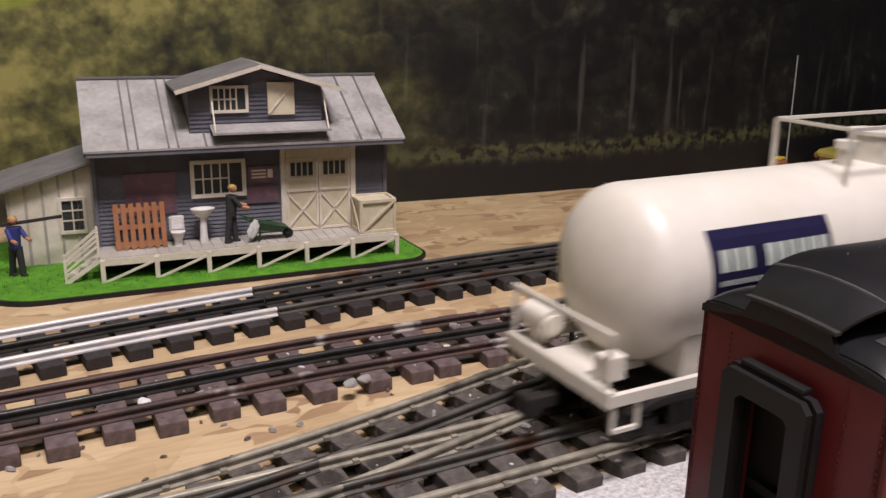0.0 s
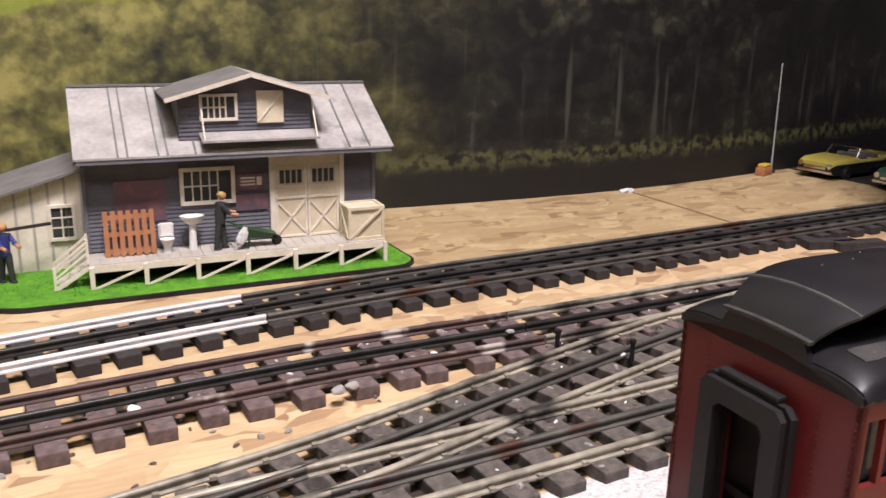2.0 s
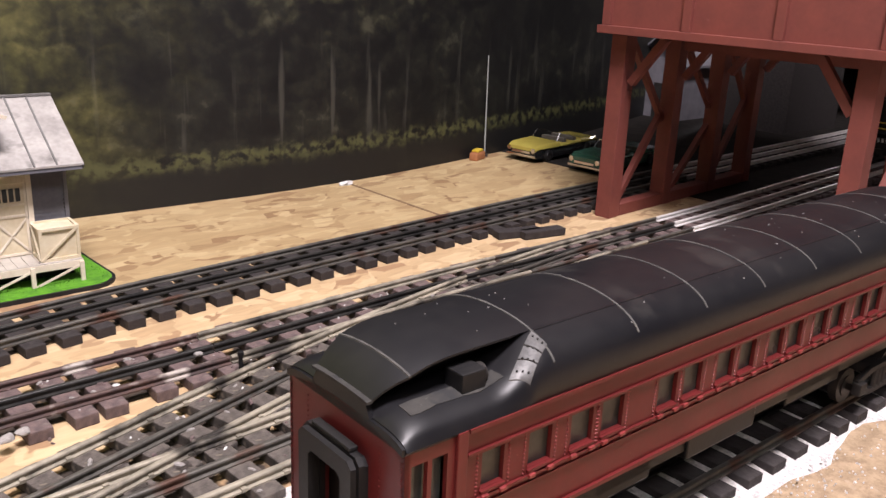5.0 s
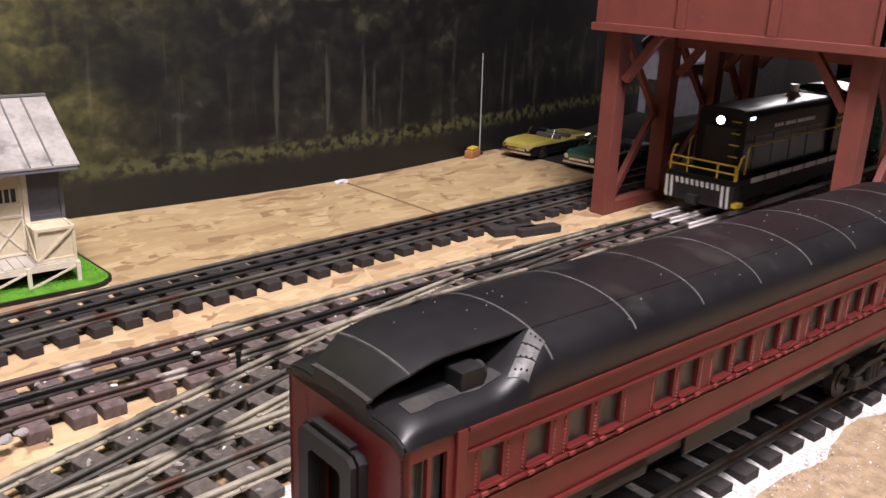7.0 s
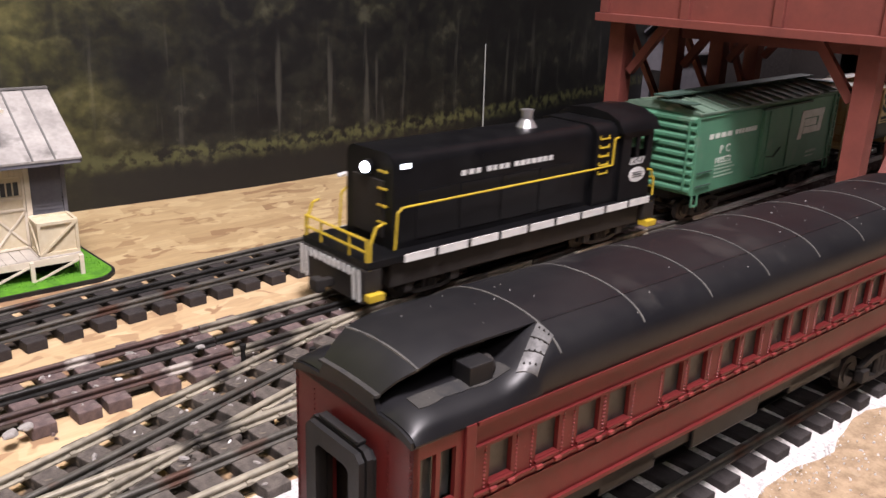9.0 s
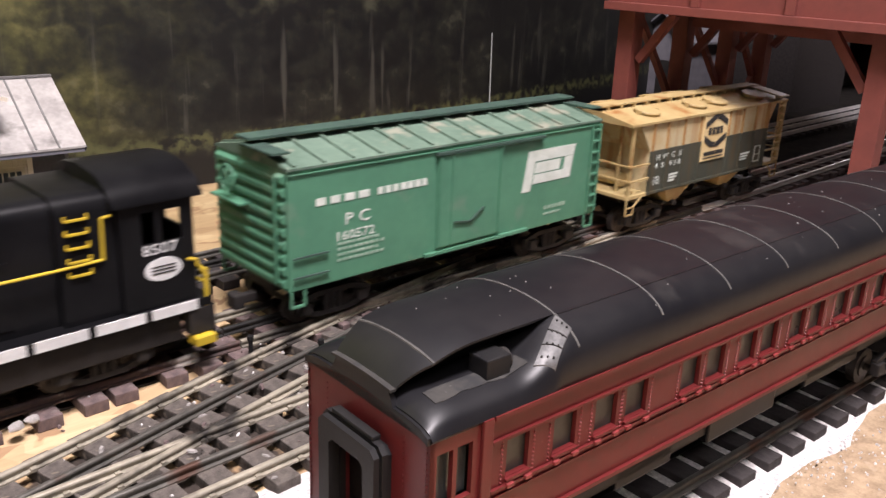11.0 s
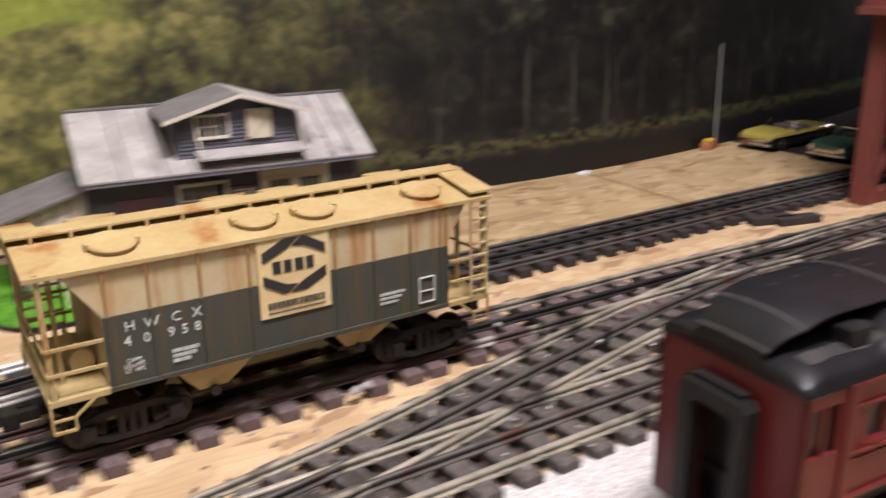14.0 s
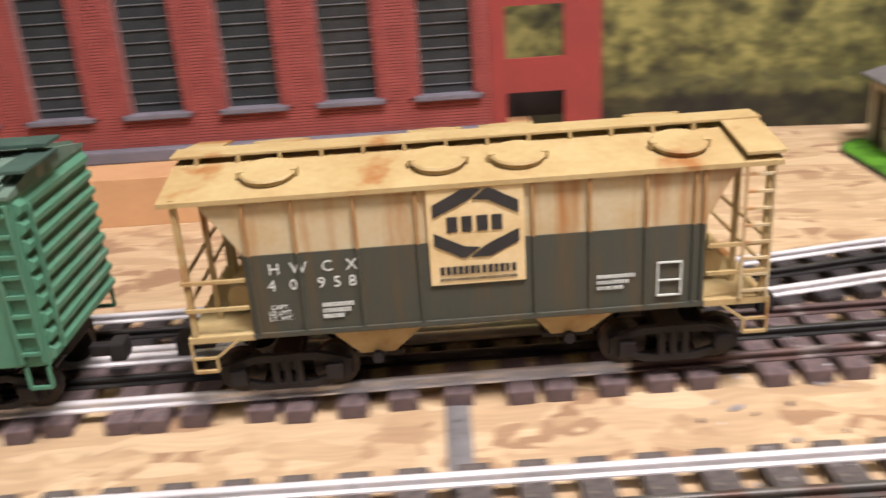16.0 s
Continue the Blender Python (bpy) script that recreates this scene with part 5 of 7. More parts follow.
    def shoulder_z(x, y):
        v = max(0.0, (abs(y) - 0.0150) / (WR - 0.0150))
        front = math.sqrt(max(0.0, 1 - max(0.0, 1 - (x + 0.0012) / 0.0110) ** 2))
        return ZE + 0.0064 * math.sqrt(max(0.0, 1 - v ** 2.4)) * (0.10 + 0.90 * front)

    def roof_z(x, y):
        z = crown_z(x, y)
        if abs(y) <= edge_at(x) - 1e-6:
            return z
        f = min(1.0, max(0.0, (x - 0.034 - (abs(y) - 0.0165) * -0.35) / 0.020))
        f = f * f * (3 - 2 * f)
        low = min(z, shoulder_z(x, y))
        return low + (z - low) * f

    def section(x):
        e = edge_at(x)
        outer = [WR - (WR - e) * (k / 12) ** 1.0 for k in range(13)]
        outer[0] = WR
        near = [(x, -y, roof_z(x, -y)) for y in outer]
        crown = [(x, e * (k / 12 - 1), crown_z(x, e * (k / 12 - 1))) for k in range(25)]
        far = [(x, y, roof_z(x, y)) for y in reversed(outer)]
        # the crown is a thin sheet: the recess runs in under it until the ramp meets it
        low, top = roof_z(x, -e), crown_z(x, e)
        gap = max(0.0, top - low)
        u = min(1.0, gap / 0.004)
        inner = e - 0.009 * u - 0.00001
        under = [(x, -inner, low), (x, -inner, top - 0.0010 * u), (x, -e, top - 0.0007 * u)]
        return near + under + crown + [(a, -b, c) for a, b, c in reversed(under)] + far
    xs = [0.0, 0.001, 0.002, 0.0035, 0.005, 0.007, 0.0095, 0.012, 0.015, 0.018, 0.022, 0.026, 0.030, 0.033, 0.036, 0.039, 0.042, 0.045, 0.048, 0.051, 0.054, 0.057, 0.062, 0.07, 0.12, 0.2, 0.28, L]
    bm = bmesh.new()
    loft(bm, [section(x) + [(x, W, ZE - 0.0012), (x, -W, ZE - 0.0012)] for x in xs])
    smooth(part("roof", bm, ROOF_BLACK, t, "dusty black arched roof"), 42)

    def strip(name, pts, half, lift, material, label=""):
        """A thin raised band that follows the roof through points (x, y)."""
        rings = []
        for x, y, z in pts:
            rings.append([(x - half, y, z - 0.0004), (x + half, y, z - 0.0004), (x + half * 0.7, y * (1 + lift * 10), z + lift), (x - half * 0.7, y * (1 + lift * 10), z + lift)])
        return part(name, loft(bmesh.new(), rings), material, t, label)

    # lip over the end wall, with the black fascia below it
    e0 = edge_at(0)
    lip = [(-0.0014, e0 * (k / 12 - 1) * 1.02, crown_z(0, e0 * (k / 12 - 1)) + 0.0001) for k in range(25)]
    rings = [[(p[0] + dx, p[1], p[2] + dz) for dx, dz in ((0.0, -0.0007), (0.0018, -0.0007), (0.0018, 0.0001), (0.0, 0.0001))] for p in lip]
    part("roof_lip", loft(bmesh.new(), rings), DUSTY, t, "worn grey edge of the roof end")
    def gable_top(y):
        return ZE - 0.0012 + 0.0042 * max(0.0, 1 - (y / W) ** 2)
    n = 24
    ys = [-W + 2 * W * k / n for k in range(n + 1)]
    fascia_top = [max(gable_top(y) + 0.0002, crown_z(0, y) - 0.0006 if abs(y) < e0 else shoulder_z(0, y) - 0.0004) for y in ys]
    ring = [(y, z) for y, z in zip(ys, fascia_top)] + [(y, gable_top(y)) for y in reversed(ys)]
    part("end_fascia", loft(bmesh.new(), [[(d, y, z) for y, z in ring] for d in (-0.0009, 0.0006)]), ROOF_BLACK, t, "black end fascia under the roof lip")
    # bare riveted patch on the ramp of the recess
    def patch_point(u, v):
        x = 0.0525 - 0.0145 * u + (0.0012 + 0.0035 * u) * v
        return x, -(0.0172 + 0.0068 * u + (0.0055 - 0.0018 * u) * v)
    rings = []
    for a in range(9):
        run = [patch_point(a / 8, b / 5) for b in range(6)]
        rings.append([(x, y, roof_z(x, y) + 0.0004) for x, y in run] + [(x, y, roof_z(x, y) - 0.0006) for x, y in reversed(run)])
    patch = smooth(part("roof_patch", loft(bmesh.new(), rings), PATCH, t, "bare grey riveted metal patch on the roof"), 50)
    for a in range(4):
        for b in range(3):
            x, y = patch_point(0.10 + a * 0.25, 0.2 + b * 0.28)
            bm = bmesh.new()
            cyl(bm, (x, y, roof_z(x, y) + 0.0002), (x, y - 0.0003, roof_z(x, y) + 0.0007), 0.00030, 6)
            part("rivet", bm, SOOT, patch)
    for a in (0.34, 0.62):
        pts = [patch_point(a, b / 5) for b in range(6)]
        part("patch_seam", loft(bmesh.new(), [[(x - 0.0002, y, roof_z(x, y) + 0.0002), (x + 0.0002, y, roof_z(x, y) + 0.0002), (x + 0.0002, y, roof_z(x, y) + 0.0006), (x - 0.0002, y, roof_z(x, y) + 0.0006)] for x, y in pts]), SOOT, patch)
    # dust lying on the shoulder
    rings = []
    for k in range(12):
        x = 0.006 + 0.0029 * k
        wob = 0.0012 * noise.noise((x * 160, 2, 0))
        run = [-(0.0168 + (0.0052 + wob) * b / 5) for b in range(6)]
        rings.append([(x, y, roof_z(x, y) + 0.00025) for y in run] + [(x, y, roof_z(x, y) - 0.0006) for y in reversed(run)])
    smooth(part("shoulder_dust", loft(bmesh.new(), rings), DUSTY, t, "grey dust film on the roof shoulder"), 50)
    vent = part("vent_box", box(bmesh.new(), 0.0235, 0.0320, -0.0215, -0.0140, ZE + 0.0055, ZE + 0.0116, 0.0005), BLACK, t, "black vent box in the roof recess")
    bm = bmesh.new()
    cyl(bm, (0.0318, -0.0178, ZE + 0.0086), (0.0334, -0.0178, ZE + 0.0086), 0.0030, 18), cyl(bm, (0.0334, -0.0178, ZE + 0.0086), (0.0340, -0.0178, ZE + 0.0086), 0.0012, 12)
    part("vent_fan", bm, SOOT, vent)
    # seams across the roof and a fold along it
    for x in (0.0098, 0.0530, 0.0905, 0.1265, 0.1620, 0.1980, 0.2340, 0.2700, 0.3060):
        sec = section(x)
        strip("roof_seam", sec[16:41] if x < 0.03 else sec[2:12] + sec[16:41] + sec[45:55], 0.0005, 0.0002, SEAM)
    for s in (-1, 1):
        pts = [(x, s * 0.0168, roof_z(x, s * 0.0168)) for x in [0.054 + 0.02 * k for k in range(14)]]
        part("roof_fold", loft(bmesh.new(), [[(x, y - 0.0004, z - 0.0006), (x, y + 0.0004, z - 0.0006), (x, y + 0.0003, z + 0.0001), (x, y - 0.0003, z + 0.0001)] for x, y, z in pts]), ROOF_BLACK, t)
    # grime specks on the crown
    rnd = random.Random(41)
    bm = bmesh.new()
    for k in range(46):
        x, y = rnd.uniform(0.004, 0.32), rnd.uniform(-0.025, 0.012)
        r = rnd.uniform(0.00012, 0.00034)
        if abs(abs(y) - edge_at(x)) > 0.0008:
            bmesh.ops.create_cone(bm, cap_ends=True, segments=5, radius1=r, radius2=r * 0.6, depth=0.0003, matrix=Matrix.Translation((x, y, roof_z(x, y) + 0.0001)) @ Matrix.Rotation(rnd.uniform(0, 6), 4, "Z") @ Matrix.Diagonal((rnd.uniform(0.8, 2.6), 1, 1, 1)))
    tagged(part("roof_specks", bm, DUST, t), "pale dust specks on the roof", kind="stuff")
    for x0, x1, w in ((0.085, 0.115, 0.0165), (0.135, 0.18, 0.0175), (0.205, 0.25, 0.0165)):
        for s in (-1, 1):
            part("underfloor_box", box(bmesh.new(), x0, x1, s * w - 0.004, s * w + 0.004, Z0 - 0.016, Z0 - 0.0031, 0.0008), LOCO, t)
    # sill widened in deep black to stand for the dark under the floor
    part("centre_sill", box(bmesh.new(), 0.002, L - 0.002, -0.0205, 0.0205, Z0 - 0.0125, Z0 - 0.003), LOCO, t)
    for x in (0.050, L - 0.050):
        truck(t, x, 0.042)
    coupler(t, 0.0, -1)
    return t


hopper = build_hopper()
boxcar = build_boxcar()
locomotive = build_loco()
tank_car = build_tank()
build_coach()


# ---- the station building ----
def clapboard(bm, u0, u1, v, z0, z1, pitch=0.0024, lap=0.0006):
    """A boarded wall facing -v, its boards overlapping; the openings are covered by frames."""
    prof, z = [], z0
    while z < z1 - 0.0002:
        top = min(z + pitch, z1)
        prof += [(v - lap, z), (v, top)]
        z = top
    loft(bm, [[(u, a, b) for a, b in prof] + [(u, v + 0.0015, z1), (u, v + 0.0015, z0)] for u in (u0, u1)])


def sash(t, u0, u1, v, z0, z1, cols, rows, name="window", trim=TRIM, open_part=False, w=0.0016):
    """A framed window with muntins and a dark pane, proud of a wall facing -v."""
    bm = bmesh.new()
    for a, b, c, d in ((u0 - w, u1 + w, z0 - w, z0), (u0 - w, u1 + w, z1, z1 + w), (u0 - w, u0, z0, z1), (u1, u1 + w, z0, z1)):
        box(bm, a, b, v - 0.0016, v + 0.0002, c, d)
    win = part(name, bm, trim, t, "white framed window")
    bm = bmesh.new()
    ue = u1 - (u1 - u0) * 0.28 if open_part else u1
    for i in range(1, cols + (1 if open_part else 0)):
        x = u0 + (ue - u0) * i / cols
        box(bm, x - 0.0004, x + 0.0004, v - 0.0011, v - 0.0004, z0, z1)
    for i in range(1, rows):
        z = z0 + (z1 - z0) * i / rows
        box(bm, u0, ue, v - 0.0010, v - 0.0005, z - 0.0004, z + 0.0004)
    part("muntins", bm, trim, win)
    part("pane", box(bmesh.new(), u0, u1, v - 0.0004, v + 0.0001, z0, z1), GLASS_DARK, win)
    return win


def build_station():
    t = thing("station_building", pose(-0.111, 0.0885, 0.003, 0, 0, -5.6), "grey clapboard freight station with a tin roof and loading dock", "building")
    L, V, B = 0.170, 0.0245, 0.095
    ZD, ZW, ZR, VR = 0.0135, 0.0690, 0.1005, 0.068
    # walls
    bm = bmesh.new()
    clapboard(bm, 0.002, L, V, 0.0, ZW + 0.004)
    part("front_wall", bm, CLAP, t, "grey-blue clapboard wall")
    part("back_wall", box(bmesh.new(), 0.002, L, B - 0.002, B, 0.0, 0.087), CLAP, t)
    for u, nm in ((0.002, "left_gable"), (L - 0.002, "right_gable")):
        bm = bmesh.new()
        pts = [(V + 0.001, 0.0), (B - 0.0021, 0.0), (B - 0.0021, 0.086), (VR, ZR - 0.002), (V + 0.001, ZW + 0.004)]
        loft(bm, [[(u, a, b) for a, b in pts], [(u + 0.002, a, b) for a, b in pts]])
        gable = part(nm, bm, CLAP, t)
        for k in range(34):
            z = 0.001 + k * 0.0026
            hi = V + 0.001 + max(0, (z - ZW - 0.004)) / (ZR - ZW - 0.006) * (VR - V)
            if z < 0.092:
                lo = (u - 0.0005) if u < 0.1 else u + 0.002
                part("clapboard", box(bmesh.new(), lo, lo + 0.0005, hi, B - 0.0025 - max(0, z - 0.086) * 1.5, z, z + 0.0009), CLAP, gable)
    for u in (0.001, L - 0.0005):
        part("corner_board", box(bmesh.new(), u - 0.001, u + 0.0012, V - 0.0018, V, 0.0, ZW), CLAP, t)
    # roof: standing seams on a worn tin skin
    ev, ez, u0, u1 = 0.0080, ZW + 0.0010, -0.0030, 0.1775
    bm = bmesh.new()
    slab(bm, (u0, ev, ez), (u1, ev, ez), (u1, VR, ZR + 0.0020), (u0, VR, ZR + 0.0020), 0.0012)
    part("front_roof", bm, TINROOF, t, "worn grey tin roof slope")
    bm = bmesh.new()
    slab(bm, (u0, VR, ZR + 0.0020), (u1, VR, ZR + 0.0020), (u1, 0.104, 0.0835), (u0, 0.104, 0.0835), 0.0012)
    # the back slope takes a darker grey than the front
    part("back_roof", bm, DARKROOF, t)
    for i, u in enumerate((0.0195, 0.0245, 0.0405, 0.0455, 0.0605, 0.150, 0.1625)):
        bm = bmesh.new()
        bar(bm, (u, ev, ez + 0.0003), (u, VR, ZR + 0.0023), 0.0010, 0.0008)
        part("roof_seam", bm, DARKROOF, t)
    bm = bmesh.new()
    bar(bm, (u0, VR, ZR + 0.0026), (u1, VR, ZR + 0.0026), 0.003, 0.0012)
    part("ridge_cap", bm, DARKROOF, t)
    for u in (u0 + 0.0004, u1 - 0.0004):
        bm = bmesh.new()
        bar(bm, (u, ev, ez - 0.002), (u, VR, ZR - 0.0002), 0.0010, 0.0028), bar(bm, (u, VR, ZR - 0.0002), (u, 0.104, 0.0815), 0.0010, 0.0028)
        part("barge_board", bm, CLAP, t)
    part("soffit_board", box(bmesh.new(), u0 + 0.001, u1 - 0.001, ev + 0.0005, ev + 0.0015, ez - 0.0036, ez - 0.0012), CLAP, t)
    # dormer
    dv, d0, d1, pk = 0.0190, 0.0530, 0.1290, 0.0930
    bm = bmesh.new()
    pts = [(d0, 0.0760), (d1, 0.0760), (d1, 0.1000), (pk, 0.1105), (d0, 0.1000)]
    loft(bm, [[(a, dv, b) for a, b in pts], [(a, dv + 0.045, b) for a, b in pts]])
    dormer = part("dormer", bm, CLAP, t, "clapboard dormer")
    for k in range(10):
        z = 0.0765 + k * 0.0024
        part("clapboard", box(bmesh.new(), d0, d1, dv - 0.0005, dv, z, z + 0.0010), CLAP, dormer)
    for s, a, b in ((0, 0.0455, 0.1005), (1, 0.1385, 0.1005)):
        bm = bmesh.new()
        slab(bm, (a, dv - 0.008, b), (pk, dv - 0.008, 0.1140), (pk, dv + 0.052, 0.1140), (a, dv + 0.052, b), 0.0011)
        # tone set by side: left slope darker grey, right slope paler
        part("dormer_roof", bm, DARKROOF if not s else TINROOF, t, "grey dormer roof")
        bm = bmesh.new()
        bar(bm, (a, dv - 0.0083, b - 0.0012), (pk, dv - 0.0083, 0.1128), 0.0009, 0.0022)
        part("dormer_fascia", bm, TRIM, t, "white fascia board")
    sash(t, 0.0665, 0.0845, dv - 0.0005, 0.0885, 0.1005, 4, 2, open_part=True)
    bm = bmesh.new()
    box(bm, 0.0970, 0.1125, dv - 0.0022, dv - 0.0005, 0.0850, 0.1035, 0.0002)
    hatch = part("loft_door", bm, DOORW, t, "cream loft door with a diagonal brace")
    bm = bmesh.new()
    bar(bm, (0.0978, dv - 0.0024, 0.0862), (0.1118, dv - 0.0024, 0.1025), 0.0008, 0.0009)
    part("brace", bm, TRIM, hatch)
    bm = bmesh.new()
    slab(bm, (0.0640, 0.0050, 0.0775), (0.1310, 0.0050, 0.0775), (0.1310, dv, 0.0805), (0.0640, dv, 0.0805), 0.0012)
    part("canopy", bm, TINROOF, t, "small tin canopy")
    for u in (0.0655, 0.1295):
        bm = bmesh.new()
        bar(bm, (u, 0.0060, 0.0778), (u, dv - 0.0005, 0.0985), 0.0008)
        part("canopy_stay", bm, TRIM, t)
    # freight door
    part("door_header", box(bmesh.new(), 0.1040, 0.1500, V - 0.0020, V - 0.0004, 0.0585, 0.0680), DOORW, t)
    for i in range(14):
        u = 0.1075 + i * 0.0029
        part("header_board", box(bmesh.new(), u, u + 0.0024, V - 0.0024, V - 0.0020, 0.0588, 0.0660), DOORW, t)
    for a, b in ((0.1040, 0.1070), (0.1470, 0.1500)):
        part("door_jamb", box(bmesh.new(), a, b, V - 0.0030, V - 0.0004, ZD, 0.0680), TRIM, t)
    for a, b in ((0.1072, 0.1268), (0.1272, 0.1468)):
        leaf = part("freight_door", box(bmesh.new(), a, b, V - 0.0018, V - 0.0006, ZD, 0.0583), DOORW, t, "cream cross-braced freight door")
        for p, q in (((a, 0.0380), (b, 0.0150)), ((a, 0.0150), (b, 0.0380))):
            part("cross_brace", bar(bmesh.new(), (p[0], V - 0.0022, p[1]), (q[0], V - 0.0022, q[1]), 0.0006, 0.0012), TRIM, leaf)
        for z in (0.0148, 0.0386, 0.0455):
            part("door_rail", box(bmesh.new(), a, b, V - 0.0024, V - 0.0018, z - 0.0007, z + 0.0007), TRIM, leaf)
        for u in (a, b - 0.0014):
            part("door_stile", box(bmesh.new(), u, u + 0.0014, V - 0.0025, V - 0.0018, ZD, 0.0583), TRIM, leaf)
        for i in range(4):
            u = a + 0.0030 + i * 0.0036
            part("pane", box(bmesh.new(), u, u + 0.0026, V - 0.0023, V - 0.0017, 0.0475, 0.0555), GLASS_DARK, leaf)
    sash(t, 0.0545, 0.0815, V - 0.0006, 0.0400, 0.0575, 4, 2, open_part=True, w=0.0022)
    part("painted_mural", box(bmesh.new(), 0.0165, 0.0440, V - 0.0010, V - 0.0005, 0.0300, 0.0540), POSTER, t, "faded red wall painting")
    part("notice", box(bmesh.new(), 0.0850, 0.1010, V - 0.0014, V - 0.0005, 0.0445, 0.0545), POSTER, t, "faded framed notice")
    bm = bmesh.new()
    for z in (0.0475, 0.0495, 0.0515):
        box(bm, 0.0870, 0.0955, V - 0.0016, V - 0.0014, z, z + 0.0010)
    box(bm, 0.0965, 0.0995, V - 0.0016, V - 0.0014, 0.0475, 0.0525)
    part("notice_print", bm, TRIM, t)
    part("notice", box(bmesh.new(), 0.0840, 0.1025, V - 0.0013, V - 0.0005, 0.0325, 0.0425), POSTER, t, "faded red painted notice")
    # loading dock
    part("dock", box(bmesh.new(), 0.0, L, 0.0, V, ZD - 0.0030, ZD - 0.0006), DECK, t, "pale grey loading dock")
    for i in range(28):
        u = i * L / 28
        part("deck_board", box(bmesh.new(), u + 0.00015, u + L / 28 - 0.00015, 0.0, V - 0.001, ZD - 0.0005, ZD), DECK, t)
    part("dock_edge", box(bmesh.new(), 0.0, L, -0.0008, -0.0001, ZD - 0.0044, ZD - 0.0004), TRIM, t)
    posts = [0.0012 + i * (L - 0.0024) / 6 for i in range(7)]
    for u in posts:
        part("dock_post", box(bmesh.new(), u - 0.0012, u + 0.0012, -0.0024, -0.0002, -0.0005, ZD - 0.0010), TRIM, t)
    for a, b in zip(posts, posts[1:]):
        part("dock_brace", bar(bmesh.new(), (a + 0.0012, -0.0016, 0.0004), (b - 0.0012, -0.0016, ZD - 0.0034), 0.0006, 0.0013), TRIM, t)
    # black sheet set back to stand for the dark under the dock
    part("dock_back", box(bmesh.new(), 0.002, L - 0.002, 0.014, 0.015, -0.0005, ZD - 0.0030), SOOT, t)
    # steps at the end of the dock
    for i in range(3):
        part("stair_tread", box(bmesh.new(), -0.0045 - i * 0.0055, -0.0005 - i * 0.0055, 0.003, 0.015, ZD - 0.0040 - i * 0.0040, ZD - 0.0028 - i * 0.0040), DECK, t)
    for v in (0.0028, 0.0152):
        bm = bmesh.new()
        bar(bm, (0.0, v, ZD - 0.002), (-0.0180, v, 0.0), 0.0008, 0.0022)
        part("stair_stringer", bm, TRIM, t)
        bm = bmesh.new()
        bar(bm, (-0.0002, v, ZD), (-0.0002, v, ZD + 0.0140), 0.0014), bar(bm, (-0.0175, v, 0.0), (-0.0175, v, 0.0130), 0.0012)
        bar(bm, (-0.0002, v, ZD + 0.0125), (-0.0175, v, 0.0120), 0.0008, 0.0013), bar(bm, (-0.0002, v, ZD + 0.0065), (-0.0175, v, 0.0065), 0.0007, 0.0010)
        part("stair_rail", bm, TRIM, t)
    # lean-to
    lv, lb, lu = 0.0440, 0.1050, -0.0450
    bm = bmesh.new()
    pts = [(lu, 0.0), (0.0015, 0.0), (0.0015, 0.0570), (lu, 0.0440)]
    loft(bm, [[(a, lv, b) for a, b in pts], [(a, lv + 0.002, b) for a, b in pts]])
    part("lean_to_front", bm, TRIM, t, "whitewashed board and batten wall")
    part("lean_to_side", box(bmesh.new(), lu, lu + 0.002, lv + 0.002, lb, 0.0, 0.0440), TRIM, t)
    for i in range(6):
        u = lu + 0.0008 + i * 0.0088
        z = 0.0440 + (u - lu) / 0.0465 * 0.0130
        part("batten", box(bmesh.new(), u - 0.0007, u + 0.0007, lv - 0.0008, lv, 0.0, z), DECK, t)
    for i in range(5):
        v = lv + 0.006 + i * 0.012
        part("batten", box(bmesh.new(), lu - 0.0008, lu, v, v + 0.0014, 0.0, 0.044), DECK, t)
    part("lean_to_door", box(bmesh.new(), lu - 0.0006, lu, lv + 0.034, lv + 0.050, 0.0, 0.036), SOOT, t)
    bm = bmesh.new()
    slab(bm, (lu - 0.0060, lv - 0.0060, 0.0445), (0.0018, lv - 0.0060, 0.0600), (0.0018, lb + 0.004, 0.0600), (lu - 0.0060, lb + 0.004, 0.0445), 0.0014)
    part("lean_to_roof", bm, DARKROOF, t, "grey lean-to roof")
    sash(t, -0.0170, -0.0060, lv - 0.0004, 0.0195, 0.0370, 2, 3, w=0.0018)
    return t


